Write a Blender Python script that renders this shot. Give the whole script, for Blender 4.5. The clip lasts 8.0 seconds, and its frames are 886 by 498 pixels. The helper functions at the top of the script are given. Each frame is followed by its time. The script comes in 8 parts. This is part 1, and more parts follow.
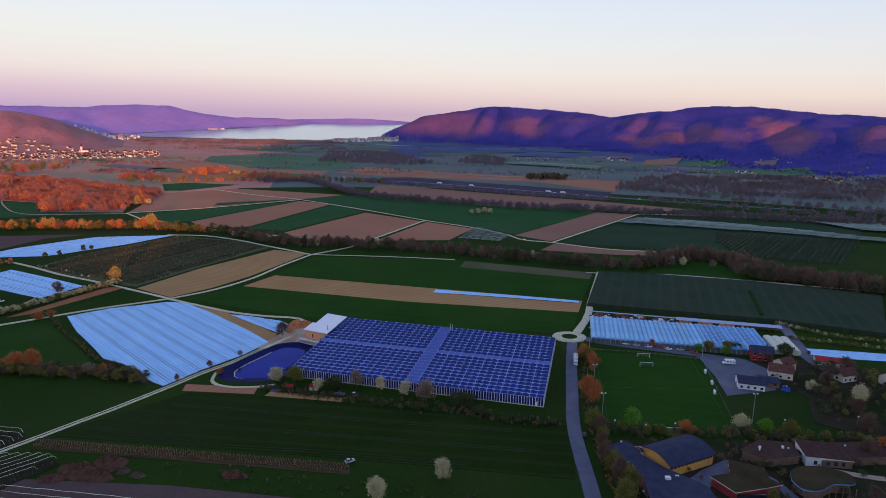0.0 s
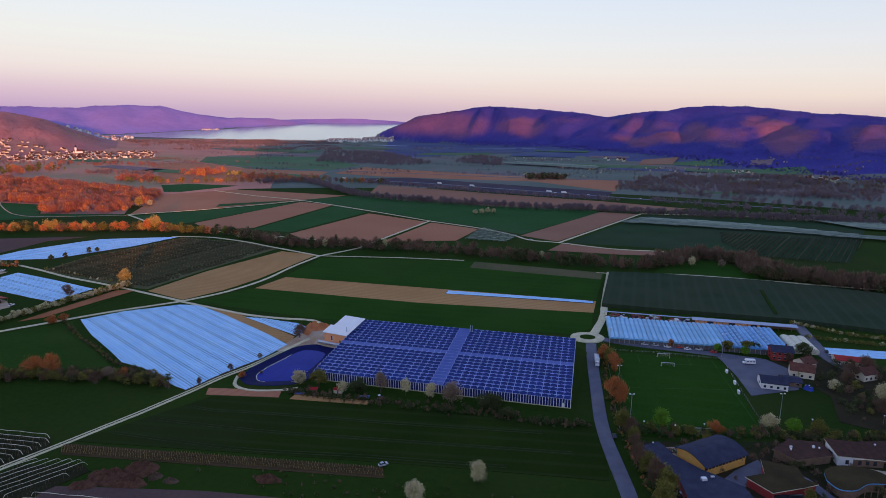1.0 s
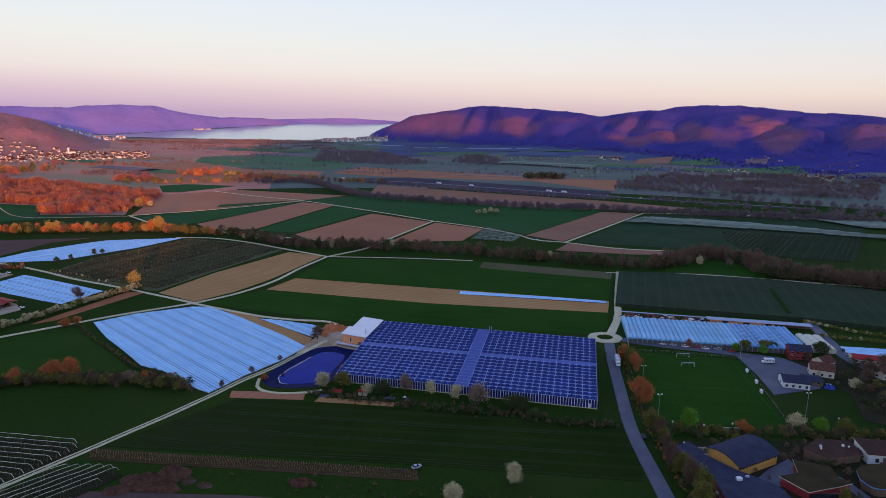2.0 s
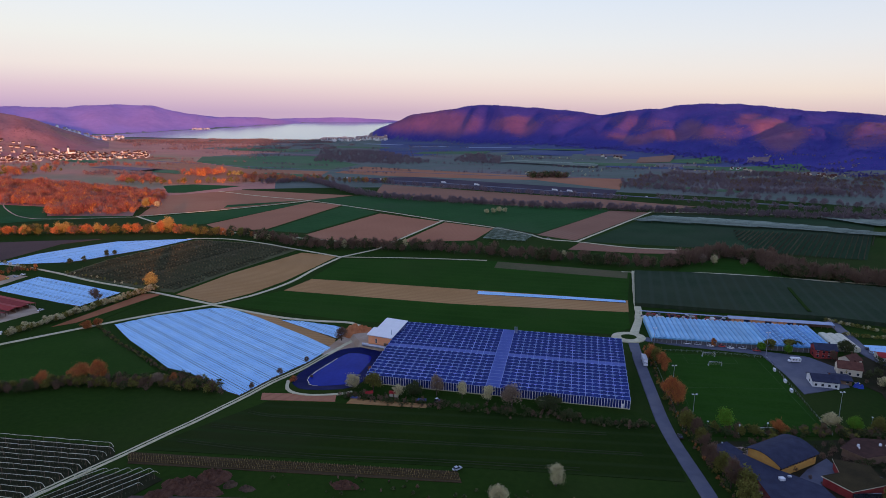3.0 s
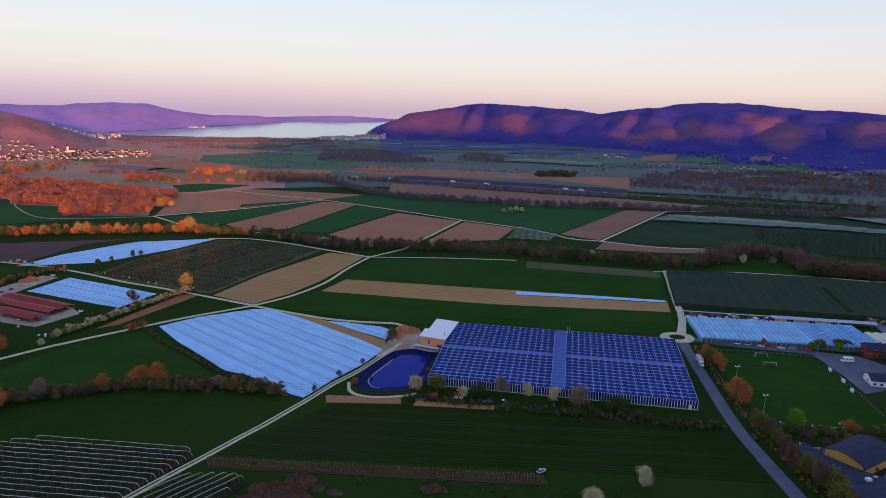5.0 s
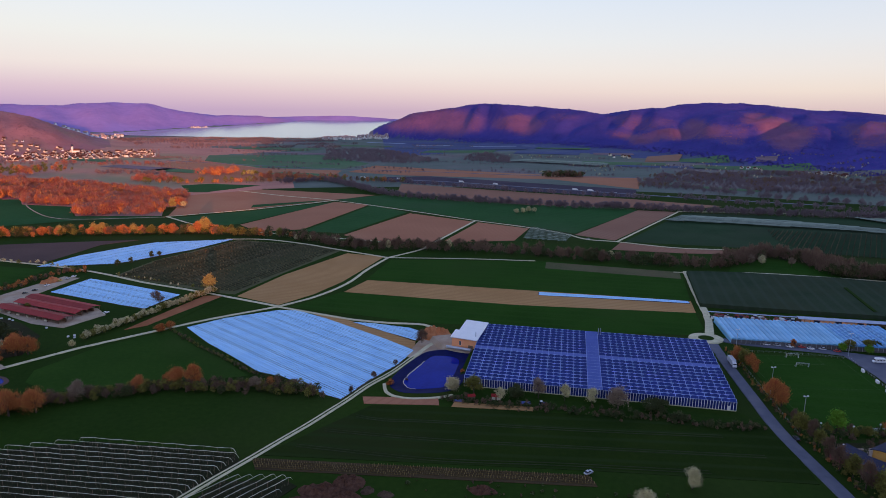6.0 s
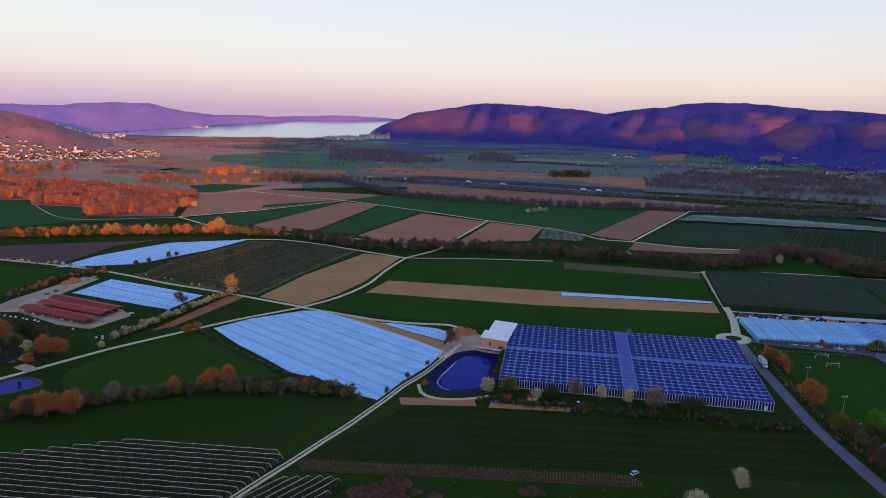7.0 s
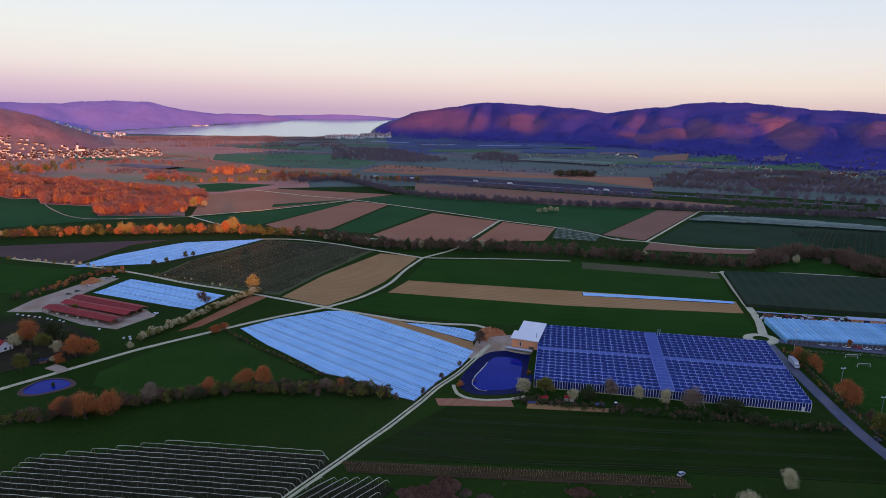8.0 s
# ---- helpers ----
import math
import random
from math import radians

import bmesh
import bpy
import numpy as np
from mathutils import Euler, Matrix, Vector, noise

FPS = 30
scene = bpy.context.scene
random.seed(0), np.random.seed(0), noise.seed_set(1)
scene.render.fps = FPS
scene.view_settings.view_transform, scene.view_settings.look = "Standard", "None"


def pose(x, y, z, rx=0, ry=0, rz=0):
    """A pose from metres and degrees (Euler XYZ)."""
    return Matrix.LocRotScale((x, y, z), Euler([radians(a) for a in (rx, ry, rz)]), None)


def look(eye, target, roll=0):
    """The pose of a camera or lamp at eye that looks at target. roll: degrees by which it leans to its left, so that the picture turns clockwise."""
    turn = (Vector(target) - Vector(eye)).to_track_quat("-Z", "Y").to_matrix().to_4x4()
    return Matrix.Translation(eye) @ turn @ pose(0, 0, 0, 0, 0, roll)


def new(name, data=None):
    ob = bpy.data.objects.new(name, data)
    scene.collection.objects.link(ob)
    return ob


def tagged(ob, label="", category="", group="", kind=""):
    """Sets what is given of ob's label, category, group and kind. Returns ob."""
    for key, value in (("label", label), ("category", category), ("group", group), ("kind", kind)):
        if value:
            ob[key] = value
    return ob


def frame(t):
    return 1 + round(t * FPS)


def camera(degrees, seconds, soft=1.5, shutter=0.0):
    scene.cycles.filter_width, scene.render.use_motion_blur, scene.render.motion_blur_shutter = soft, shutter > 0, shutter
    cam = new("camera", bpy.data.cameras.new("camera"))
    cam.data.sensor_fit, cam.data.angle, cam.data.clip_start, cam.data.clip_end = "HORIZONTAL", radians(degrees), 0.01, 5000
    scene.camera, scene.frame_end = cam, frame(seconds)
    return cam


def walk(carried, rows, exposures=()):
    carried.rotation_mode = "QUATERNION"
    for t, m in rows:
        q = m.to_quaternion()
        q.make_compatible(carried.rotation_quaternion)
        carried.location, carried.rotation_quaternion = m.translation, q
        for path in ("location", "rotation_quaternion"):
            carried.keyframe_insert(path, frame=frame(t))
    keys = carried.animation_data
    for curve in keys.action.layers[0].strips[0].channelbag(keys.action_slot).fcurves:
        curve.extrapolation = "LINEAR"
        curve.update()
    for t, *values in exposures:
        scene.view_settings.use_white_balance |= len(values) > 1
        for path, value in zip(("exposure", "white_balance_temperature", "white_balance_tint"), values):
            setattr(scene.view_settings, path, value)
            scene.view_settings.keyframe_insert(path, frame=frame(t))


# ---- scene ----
cam = camera(71.0, 8.0, soft=0.7)
PATH = [
    (0, (-0.46, 0.244, 141.718), (-0.401, 2.199, 141.297), 0.7),
    (0.5, (-8.788, 1.029, 141.921), (-8.716, 2.982, 141.499), 0.7),
    (1, (-17.06, 1.868, 142.257), (-16.977, 3.821, 141.836), 0.6),
    (1.5, (-25.501, 2.7, 142.495), (-25.402, 4.653, 142.073), 0.6),
    (3, (-51.89, 5.384, 143.578), (-51.768, 7.334, 143.152), 0.4),
    (3.5, (-60.973, 6.475, 143.798), (-60.846, 8.424, 143.369), 0.4),
    (4, (-70.406, 7.412, 143.945), (-70.273, 9.361, 143.516), 0.5),
    (4.5, (-79.884, 8.372, 144.208), (-79.741, 10.32, 143.778), 0.5),
    (6, (-109.305, 10.808, 145.088), (-109.153, 12.755, 144.657), 0.5),
    (6.5, (-119.086, 11.52, 145.304), (-118.932, 13.466, 144.873), 0.5),
    (7, (-128.911, 12.365, 145.578), (-128.753, 14.311, 145.146), 0.5),
    (7.5, (-139.052, 13.414, 145.874), (-138.891, 15.36, 145.44), 0.5),
    (8, (-149.48, 14.556, 146.115), (-149.312, 16.501, 145.68), 0.6),
]
walk(cam, [(t, look(eye, target, roll)) for t, eye, target, roll in PATH],
     [(0.0, 0.0), (8.0, 0.0)])

# ---------------------------------------------------------------- light
SUN_EL, SUN_AZ = 3.8, 165.0          # low evening sun behind the flight line
BEAM = (math.sin(radians(SUN_AZ - 180)), math.cos(radians(SUN_AZ - 180)))   # the way the light travels over the land
sun = new("sun", bpy.data.lights.new("sun", "SUN"))
sun.data.energy, sun.data.angle, sun.data.color = 5.0, radians(0.8), (1.0, 0.37, 0.19)
sun.matrix_world = look((-900 * BEAM[0], -900 * BEAM[1], 900 * math.tan(radians(SUN_EL))), (0, 0, 0))

world = bpy.data.worlds.new("evening_sky")
scene.world = world
world.use_nodes = True
wt = world.node_tree
wt.nodes.clear()


def ramp(tree, stops, fac):
    n = tree.nodes.new("ShaderNodeValToRGB")
    e = n.color_ramp.elements
    while len(e) < len(stops):
        e.new(0.5)
    for el, (p, c) in zip(e, stops):
        el.position, el.color = p, (*c, 1)
    tree.links.new(fac, n.inputs[0])
    return n.outputs[0]


def mixc(tree, a, b, fac, mode="MIX"):
    n = tree.nodes.new("ShaderNodeMix")
    n.data_type, n.blend_type = "RGBA", mode
    for k, v in ((0, fac), (6, a), (7, b)):
        if hasattr(v, "links"):
            tree.links.new(v, n.inputs[k])
        else:
            n.inputs[k].default_value = v if k == 0 else (*v, 1)
    return n.outputs[2]


def maths(tree, op, a, b=0.0):
    n = tree.nodes.new("ShaderNodeMath")
    n.operation = op
    for k, v in ((0, a), (1, b)):
        if hasattr(v, "links"):
            tree.links.new(v, n.inputs[k])
        else:
            n.inputs[k].default_value = v
    return n.outputs[0]


sky = wt.nodes.new("ShaderNodeTexSky")
sky.sky_type, sky.sun_disc = "NISHITA", False
sky.sun_elevation, sky.sun_rotation = radians(SUN_EL), radians(SUN_AZ)
co = wt.nodes.new("ShaderNodeTexCoord")
sep = wt.nodes.new("ShaderNodeSeparateXYZ")
wt.links.new(co.outputs["Generated"], sep.inputs[0])
up = maths(wt, "ADD", maths(wt, "MULTIPLY", sep.outputs[2], 0.5), 0.5)
# peach over the right shore, violet over the left one, cold and dim overhead
warm = ramp(wt, [(0.0, (0.50, 0.36, 0.42)), (0.500, (0.66, 0.50, 0.55)), (0.516, (0.79, 0.685, 0.665)), (0.530, (0.775, 0.72, 0.745)), (0.552, (0.72, 0.73, 0.815)),
                 (0.590, (0.62, 0.69, 0.85)), (0.66, (0.50, 0.62, 0.98)), (0.80, (0.29, 0.38, 0.73)), (1.0, (0.21, 0.29, 0.61))], up)
cold = ramp(wt, [(0.0, (0.42, 0.30, 0.46)), (0.500, (0.47, 0.33, 0.59)), (0.516, (0.60, 0.46, 0.64)), (0.530, (0.74, 0.65, 0.71)), (0.552, (0.76, 0.74, 0.77)),
                 (0.590, (0.71, 0.75, 0.87)), (0.66, (0.50, 0.62, 0.98)), (0.80, (0.29, 0.38, 0.73)), (1.0, (0.21, 0.29, 0.61))], up)
side = maths(wt, "ADD", maths(wt, "MULTIPLY", sep.outputs[0], 0.9), 0.5)
bg1, bg2, add = (wt.nodes.new(k) for k in ("ShaderNodeBackground", "ShaderNodeBackground", "ShaderNodeAddShader"))
wout = wt.nodes.new("ShaderNodeOutputWorld")
clampn = wt.nodes.new("ShaderNodeClamp")
wt.links.new(side, clampn.inputs[0])
wt.links.new(mixc(wt, cold, warm, clampn.outputs[0]), bg1.inputs[0])
wt.links.new(sky.outputs[0], bg2.inputs[0])
bg1.inputs[1].default_value, bg2.inputs[1].default_value = 0.95, 0.05
wt.links.new(bg1.outputs[0], add.inputs[0])
wt.links.new(bg2.outputs[0], add.inputs[1])
wt.links.new(add.outputs[0], wout.inputs[0])

# ---------------------------------------------------------------- materials
MATS = {}


def mat(name, a, b=None, rough=0.9, scale=0.5, fine=6.0, bump=0.0, island=0.0, objrand=0.0, metal=0.0, trans=0.0,
        spec=0.3, stripe=None, stripe_col=None, emit=None, space="Object", third=None, leaf=0.0, patch_tones=None):
    """Procedural surface: two tones mixed by noise at a coarse and a fine scale (per metre), optional rows (angle, period)."""
    if name in MATS:
        return MATS[name]
    m = bpy.data.materials.new(name)
    m.use_nodes = True
    t = m.node_tree
    p = t.nodes["Principled BSDF"]
    b = b or tuple(min(1, c * 1.35) for c in a)
    tc = t.nodes.new("ShaderNodeTexCoord")
    vec = tc.outputs[space]

    def nz(s, detail=4.0):
        n = t.nodes.new("ShaderNodeTexNoise")
        n.inputs["Scale"].default_value, n.inputs["Detail"].default_value = s, detail
        t.links.new(vec, n.inputs["Vector"])
        return n.outputs["Fac"]

    big, small = nz(scale), nz(fine, 2.0)
    f = maths(t, "ADD", maths(t, "MULTIPLY", big, 0.65), maths(t, "MULTIPLY", small, 0.35))
    f = ramp(t, [(0.36, (0, 0, 0)), (0.64, (1, 1, 1))], f)
    col = mixc(t, a, b, f)
    if third:
        g = ramp(t, [(0.5, (0, 0, 0)), (0.68, (1, 1, 1))], nz(scale * 0.31, 5.0))
        col = mixc(t, col, third, g)
    if patch_tones:
        at = t.nodes.new("ShaderNodeAttribute")
        at.attribute_name = "sun_patch"
        col = mixc(t, col, mixc(t, *patch_tones, f), at.outputs["Fac"])
    height = small
    if stripe:
        ang, period = stripe
        mp = t.nodes.new("ShaderNodeMapping")
        mp.inputs["Rotation"].default_value = (0, 0, -ang)
        t.links.new(vec, mp.inputs["Vector"])
        w = t.nodes.new("ShaderNodeTexWave")
        w.wave_type, w.bands_direction = "BANDS", "Y"
        w.inputs["Scale"].default_value = 0.314159 / period
        w.inputs["Distortion"].default_value = 0.6
        w.inputs["Detail"].default_value = 1.0
        w.inputs["Detail Scale"].default_value = 0.3
        t.links.new(mp.outputs[0], w.inputs["Vector"])
        sf = ramp(t, [(0.62, (0, 0, 0)), (0.98, (1, 1, 1))], w.outputs["Fac"])
        sf = mixc(t, (0, 0, 0), sf, maths(t, "MULTIPLY", big, 1.5))
        col = mixc(t, col, stripe_col or tuple(c * 0.55 for c in a), sf)
    if island:
        g = t.nodes.new("ShaderNodeNewGeometry")
        v = maths(t, "ADD", maths(t, "MULTIPLY", g.outputs["Random Per Island"], 2 * island), 1 - island)
        h = t.nodes.new("ShaderNodeHueSaturation")
        t.links.new(v, h.inputs["Value"])
        t.links.new(maths(t, "ADD", maths(t, "MULTIPLY", g.outputs["Random Per Island"], 0.05), 0.475), h.inputs["Hue"])
        t.links.new(col, h.inputs["Color"])
        col = h.outputs[0]
    if objrand:
        o = t.nodes.new("ShaderNodeObjectInfo")
        v = maths(t, "ADD", maths(t, "MULTIPLY", o.outputs["Random"], 2 * objrand), 1 - objrand)
        h = t.nodes.new("ShaderNodeHueSaturation")
        t.links.new(v, h.inputs["Value"])
        t.links.new(col, h.inputs["Color"])
        col = h.outputs[0]
    t.links.new(col, p.inputs["Base Color"])
    p.inputs["Roughness"].default_value = rough
    p.inputs["Metallic"].default_value = metal
    p.inputs["Transmission Weight"].default_value = trans
    p.inputs["Specular IOR Level"].default_value = spec
    if bump:
        bn = t.nodes.new("ShaderNodeBump")
        bn.inputs["Strength"].default_value, bn.inputs["Distance"].default_value = 0.6, bump
        t.links.new(height, bn.inputs["Height"])
        t.links.new(bn.outputs[0], p.inputs["Normal"])
    if leaf:
        tr = t.nodes.new("ShaderNodeBsdfTranslucent")
        t.links.new(col, tr.inputs[0])
        mx = t.nodes.new("ShaderNodeMixShader")
        mx.inputs[0].default_value = leaf
        t.links.new(p.outputs[0], mx.inputs[1])
        t.links.new(tr.outputs[0], mx.inputs[2])
        t.links.new(mx.outputs[0], t.nodes["Material Output"].inputs[0])
    MATS[name] = m
    return m


GRASS = mat("meadow", (0.0165, 0.039, 0.0055), (0.027, 0.055, 0.008), scale=0.012, fine=0.35, bump=0.2, spec=0.02, third=(0.040, 0.049, 0.015))
CROP = mat("young_crop", (0.015, 0.052, 0.005), (0.024, 0.072, 0.008), scale=0.02, fine=0.5, bump=0.2, spec=0.02, stripe=(radians(-16), 12.0), stripe_col=(0.023, 0.066, 0.009), third=(0.032, 0.066, 0.012))
CROP_DARK = mat("dark_crop", (0.022, 0.050, 0.022), (0.034, 0.066, 0.030), scale=0.02, fine=0.3, spec=0.02, third=(0.040, 0.056, 0.032))
SOIL = mat("ploughed_soil", (0.37, 0.20, 0.080), (0.49, 0.275, 0.115), scale=0.02, fine=0.6, bump=0.15, spec=0.02, stripe=(radians(-16), 4.0), stripe_col=(0.36, 0.195, 0.078), third=(0.48, 0.285, 0.13))
SOIL_RED = mat("red_soil", (0.36, 0.155, 0.088), (0.44, 0.198, 0.112), scale=0.012, fine=0.5, bump=0.15, spec=0.02, stripe=(radians(50), 5.0), stripe_col=(0.37, 0.162, 0.092), third=(0.42, 0.225, 0.13))
# Red soil darkened: the shade over the right fields put into colour.
SOIL_RED_SHADED = mat("shaded_red_soil", (0.26, 0.135, 0.088), (0.33, 0.170, 0.110), scale=0.012, fine=0.4, bump=0.15, spec=0.02, stripe=(radians(50), 6.0), stripe_col=(0.275, 0.140, 0.092), third=(0.32, 0.190, 0.13))
SOIL_DARK = mat("dark_soil", (0.095, 0.062, 0.055), (0.13, 0.084, 0.072), scale=0.02, fine=0.6, bump=0.15, spec=0.02)
# Far pastures are paled so that their colour holds the distance haze.
PASTURE_HAZED = mat("hazed_pasture", (0.120, 0.148, 0.118), (0.160, 0.182, 0.156), scale=0.006, fine=0.05, bump=0.2, spec=0.02, third=(0.225, 0.170, 0.178))
PASTURE_GREEN = mat("green_pasture", (0.080, 0.155, 0.075), (0.110, 0.190, 0.095), scale=0.01, fine=0.08, spec=0.02, third=(0.14, 0.155, 0.10))
# Blue tint stands for haze over the meadows below the hills.
PASTURE_BLUE = mat("blue_haze_pasture", (0.072, 0.088, 0.185), (0.098, 0.112, 0.220), scale=0.008, fine=0.05, spec=0.02, third=(0.11, 0.135, 0.17))
PASTURE_MAUVE = mat("fallow_pasture", (0.19, 0.135, 0.150), (0.25, 0.175, 0.185), scale=0.01, fine=0.08, spec=0.02, third=(0.15, 0.16, 0.14))
# Young crop again, brightened to put haze into the distant fields.
CROP_HAZED = mat("hazed_crop", (0.022, 0.078, 0.022), (0.033, 0.102, 0.030), scale=0.012, fine=0.2, spec=0.02, stripe=(radians(38), 14.0), stripe_col=(0.030, 0.092, 0.030), third=(0.048, 0.092, 0.040))
# Violet-blue base paints haze on the hills; the patch tones paint sunlight.
HAZY_FOREST_FLOOR = mat("forest_floor", (0.048, 0.045, 0.225), (0.072, 0.060, 0.265), scale=0.01, fine=0.06, spec=0.03, patch_tones=((0.165, 0.078, 0.165), (0.225, 0.105, 0.180)))
VINE_FLOOR = mat("vine_slope", (0.32, 0.145, 0.150), (0.42, 0.20, 0.195), scale=0.008, fine=0.05, spec=0.02, third=(0.26, 0.20, 0.13))
# Left plain reddened and lifted to paint the sunlit haze over it.
HEATH_HAZED = mat("sun_hazed_plain", (0.44, 0.205, 0.155), (0.57, 0.27, 0.20), scale=0.006, fine=0.06, bump=0.2, spec=0.02, third=(0.30, 0.26, 0.14))
# Pale violet ridge ground: haze across the lake as base colour.
RIDGE_FLOOR = mat("hazed_far_ridge", (0.27, 0.195, 0.46), (0.34, 0.24, 0.53), scale=0.004, fine=0.03, spec=0.02, third=(0.33, 0.21, 0.42))
CONCRETE = mat("concrete_track", (0.50, 0.45, 0.28), (0.66, 0.60, 0.38), scale=0.3, fine=4.0, bump=0.02)
ASPHALT = mat("asphalt", (0.085, 0.090, 0.125), (0.115, 0.12, 0.16), rough=0.75, scale=0.2, fine=5.0, bump=0.01, third=(0.14, 0.14, 0.17))
GRAVEL = mat("gravel_yard", (0.36, 0.27, 0.19), (0.50, 0.39, 0.28), scale=0.15, fine=2.0, bump=0.05, third=(0.36, 0.23, 0.14))
ORCHARD_FLOOR = mat("orchard_floor", (0.088, 0.092, 0.042), (0.128, 0.120, 0.060), scale=0.03, fine=0.4, spec=0.02, third=(0.155, 0.115, 0.068))
MEADOW_CUT = mat("mown_meadow", (0.014, 0.029, 0.005), (0.022, 0.039, 0.006), scale=0.03, fine=0.5, bump=0.2, spec=0.02, stripe=(radians(-9), 9.0), stripe_col=(0.024, 0.041, 0.010), third=(0.026, 0.034, 0.010))
NETDARK = mat("dark_hail_net", (0.026, 0.046, 0.024), (0.040, 0.060, 0.034), scale=0.03, fine=0.6, spec=0.02, stripe=(radians(70), 10.0), stripe_col=(0.044, 0.060, 0.038), third=(0.044, 0.054, 0.030))
FILM = mat("mulch_film", (0.30, 0.57, 0.86), (0.41, 0.69, 0.94), rough=0.55, scale=0.08, fine=1.2, bump=0.06, spec=0.2, objrand=0.06)
WATER = mat("lake_water", (0.17, 0.26, 0.29), (0.20, 0.30, 0.33), rough=0.14, scale=0.002, fine=0.02, spec=1.0)

# ---------------------------------------------------------------- helpers for meshes


def mesh_object(name, verts, faces, material, parent=None, smooth=False):
    me = bpy.data.meshes.new(name)
    me.from_pydata([tuple(v) for v in verts], [], [tuple(f) for f in faces])
    me.validate()
    me.update()
    for m in (material if isinstance(material, (list, tuple)) else [material]):
        me.materials.append(m)
    if smooth:
        me.polygons.foreach_set("use_smooth", [True] * len(me.polygons))
    ob = new(name, me)
    ob.parent = parent
    return ob


def part(name, bm, material, parent, label=""):
    me = bpy.data.meshes.new(name)
    bm.to_mesh(me)
    bm.free()
    for m in (material if isinstance(material, (list, tuple)) else [material]):
        me.materials.append(m)
    ob = new(name, me)
    ob.parent = parent
    return tagged(ob, label)


def thing(name, x, y, z=0.0, rz=0.0, label="", category="", group="", kind=""):
    ob = new(name)
    ob.matrix_basis = pose(x, y, z, 0, 0, rz)
    return tagged(ob, label, category, group, kind)


def box(bm, x0, x1, y0, y1, z0, z1, mi=0):
    v = [bm.verts.new(p) for p in ((x0, y0, z0), (x1, y0, z0), (x1, y1, z0), (x0, y1, z0), (x0, y0, z1), (x1, y0, z1), (x1, y1, z1), (x0, y1, z1))]
    for q in ((0, 3, 2, 1), (4, 5, 6, 7), (0, 1, 5, 4), (1, 2, 6, 5), (2, 3, 7, 6), (3, 0, 4, 7)):
        bm.faces.new([v[i] for i in q]).material_index = mi
    return v


def boxes(*dims):
    bm = bmesh.new()
    for d in dims:
        box(bm, *d)
    return bm


def prism(bm, x, y, z0, z1, r0, r1, n=8, cap=True):
    a = [bm.verts.new((x + r0 * math.cos(2 * math.pi * i / n), y + r0 * math.sin(2 * math.pi * i / n), z0)) for i in range(n)]
    b = [bm.verts.new((x + r1 * math.cos(2 * math.pi * i / n), y + r1 * math.sin(2 * math.pi * i / n), z1)) for i in range(n)]
    for i in range(n):
        bm.faces.new((a[i], a[(i + 1) % n], b[(i + 1) % n], b[i]))
    if cap:
        bm.faces.new(b)


# ---------------------------------------------------------------- terrain
HUB = (-80.0, 8.0)
# azimuth (degrees right of north), foot distance, crest distance, crest height
WOODED = np.array([(-3.2, 3480, 3620, 8), (-1.5, 3380, 3560, 62), (1, 3250, 3450, 128), (5, 2950, 3340, 160), (7.6, 2800, 3270, 178), (11, 2650, 3150, 167),
                   (15, 2480, 3000, 143), (17.9, 2350, 2850, 120), (20, 2280, 2830, 140), (24, 2120, 2850, 165), (27.2, 1980, 2850, 172),
                   (30, 1900, 2850, 163), (33.5, 1800, 2800, 142), (37, 1700, 2750, 138), (39.7, 1620, 2650, 122), (48, 1500, 2500, 130), (70, 1500, 2400, 0)])
VINE_HILL = np.array([(-75, 2000, 2600, 0), (-45, 2200, 2800, 180), (-36, 2250, 2850, 160), (-31, 2300, 2900, 137), (-29, 2350, 2900, 112), (-27, 2400, 2900, 62),
                      (-25, 2500, 2900, 18), (-23.5, 2500, 2900, 0)])
SHORE_HILL = np.array([(-60, 3400, 4300, 120), (-33, 3400, 4350, 170), (-27, 3500, 4400, 160), (-23.8, 3600, 4450, 183), (-21, 3750, 4450, 180), (-18.3, 3900, 4450, 140),
                       (-15.7, 4050, 4480, 112), (-12.4, 4330, 4600, 103), (-9.5, 4550, 4700, 86), (-8, 4700, 4800, 60)])
FAR_SHORE = np.array([(-13, 4700, 4850, 90), (-8, 4760, 4850, 106), (-6, 4760, 4850, 113), (-4, 4760, 4850, 108), (-1, 4760, 4850, 92), (1, 4760, 4850, 80)])
SPURS = np.array([-3.0, 2.5, 6.5, 13.5, 17.5, 22.0, 29.5, 34.0, 40.5, 47.0, 55.0, 80.0])
BEHIND = np.array([(-3000, 110), (-500, 120), (-233, 118), (-120, 104), (-60, 130), (38, 250), (281, 300), (600, 325), (925, 318), (1137, 296), (1350, 262), (1780, 232), (2200, 226), (3500, 190)])


def smooth01(s):
    s = np.clip(s, 0, 1)
    return s * s * (3 - 2 * s)


def hill(table, az, r, gully):
    foot, crest, top = (np.interp(az, table[:, 0], table[:, k], left=(table[0, k] if k < 3 else 0), right=(table[-1, k] if k < 3 else 0)) for k in (1, 2, 3))
    s = np.clip((r - foot) / (crest - foot), 0, 1)
    z = top * smooth01(s) ** 0.85 * (1 - gully * 4 * s * (1 - s))
    return z * (1 - 0.15 * np.clip((r - crest) / 900, 0, 1))


def apron(az, r):
    """The gentle rise of the land before the wooded hills."""
    return np.interp(az, (0, 12, 50), (0, 14, 18)) * smooth01((r - 1850) / 450) * (np.abs(az) < 90)


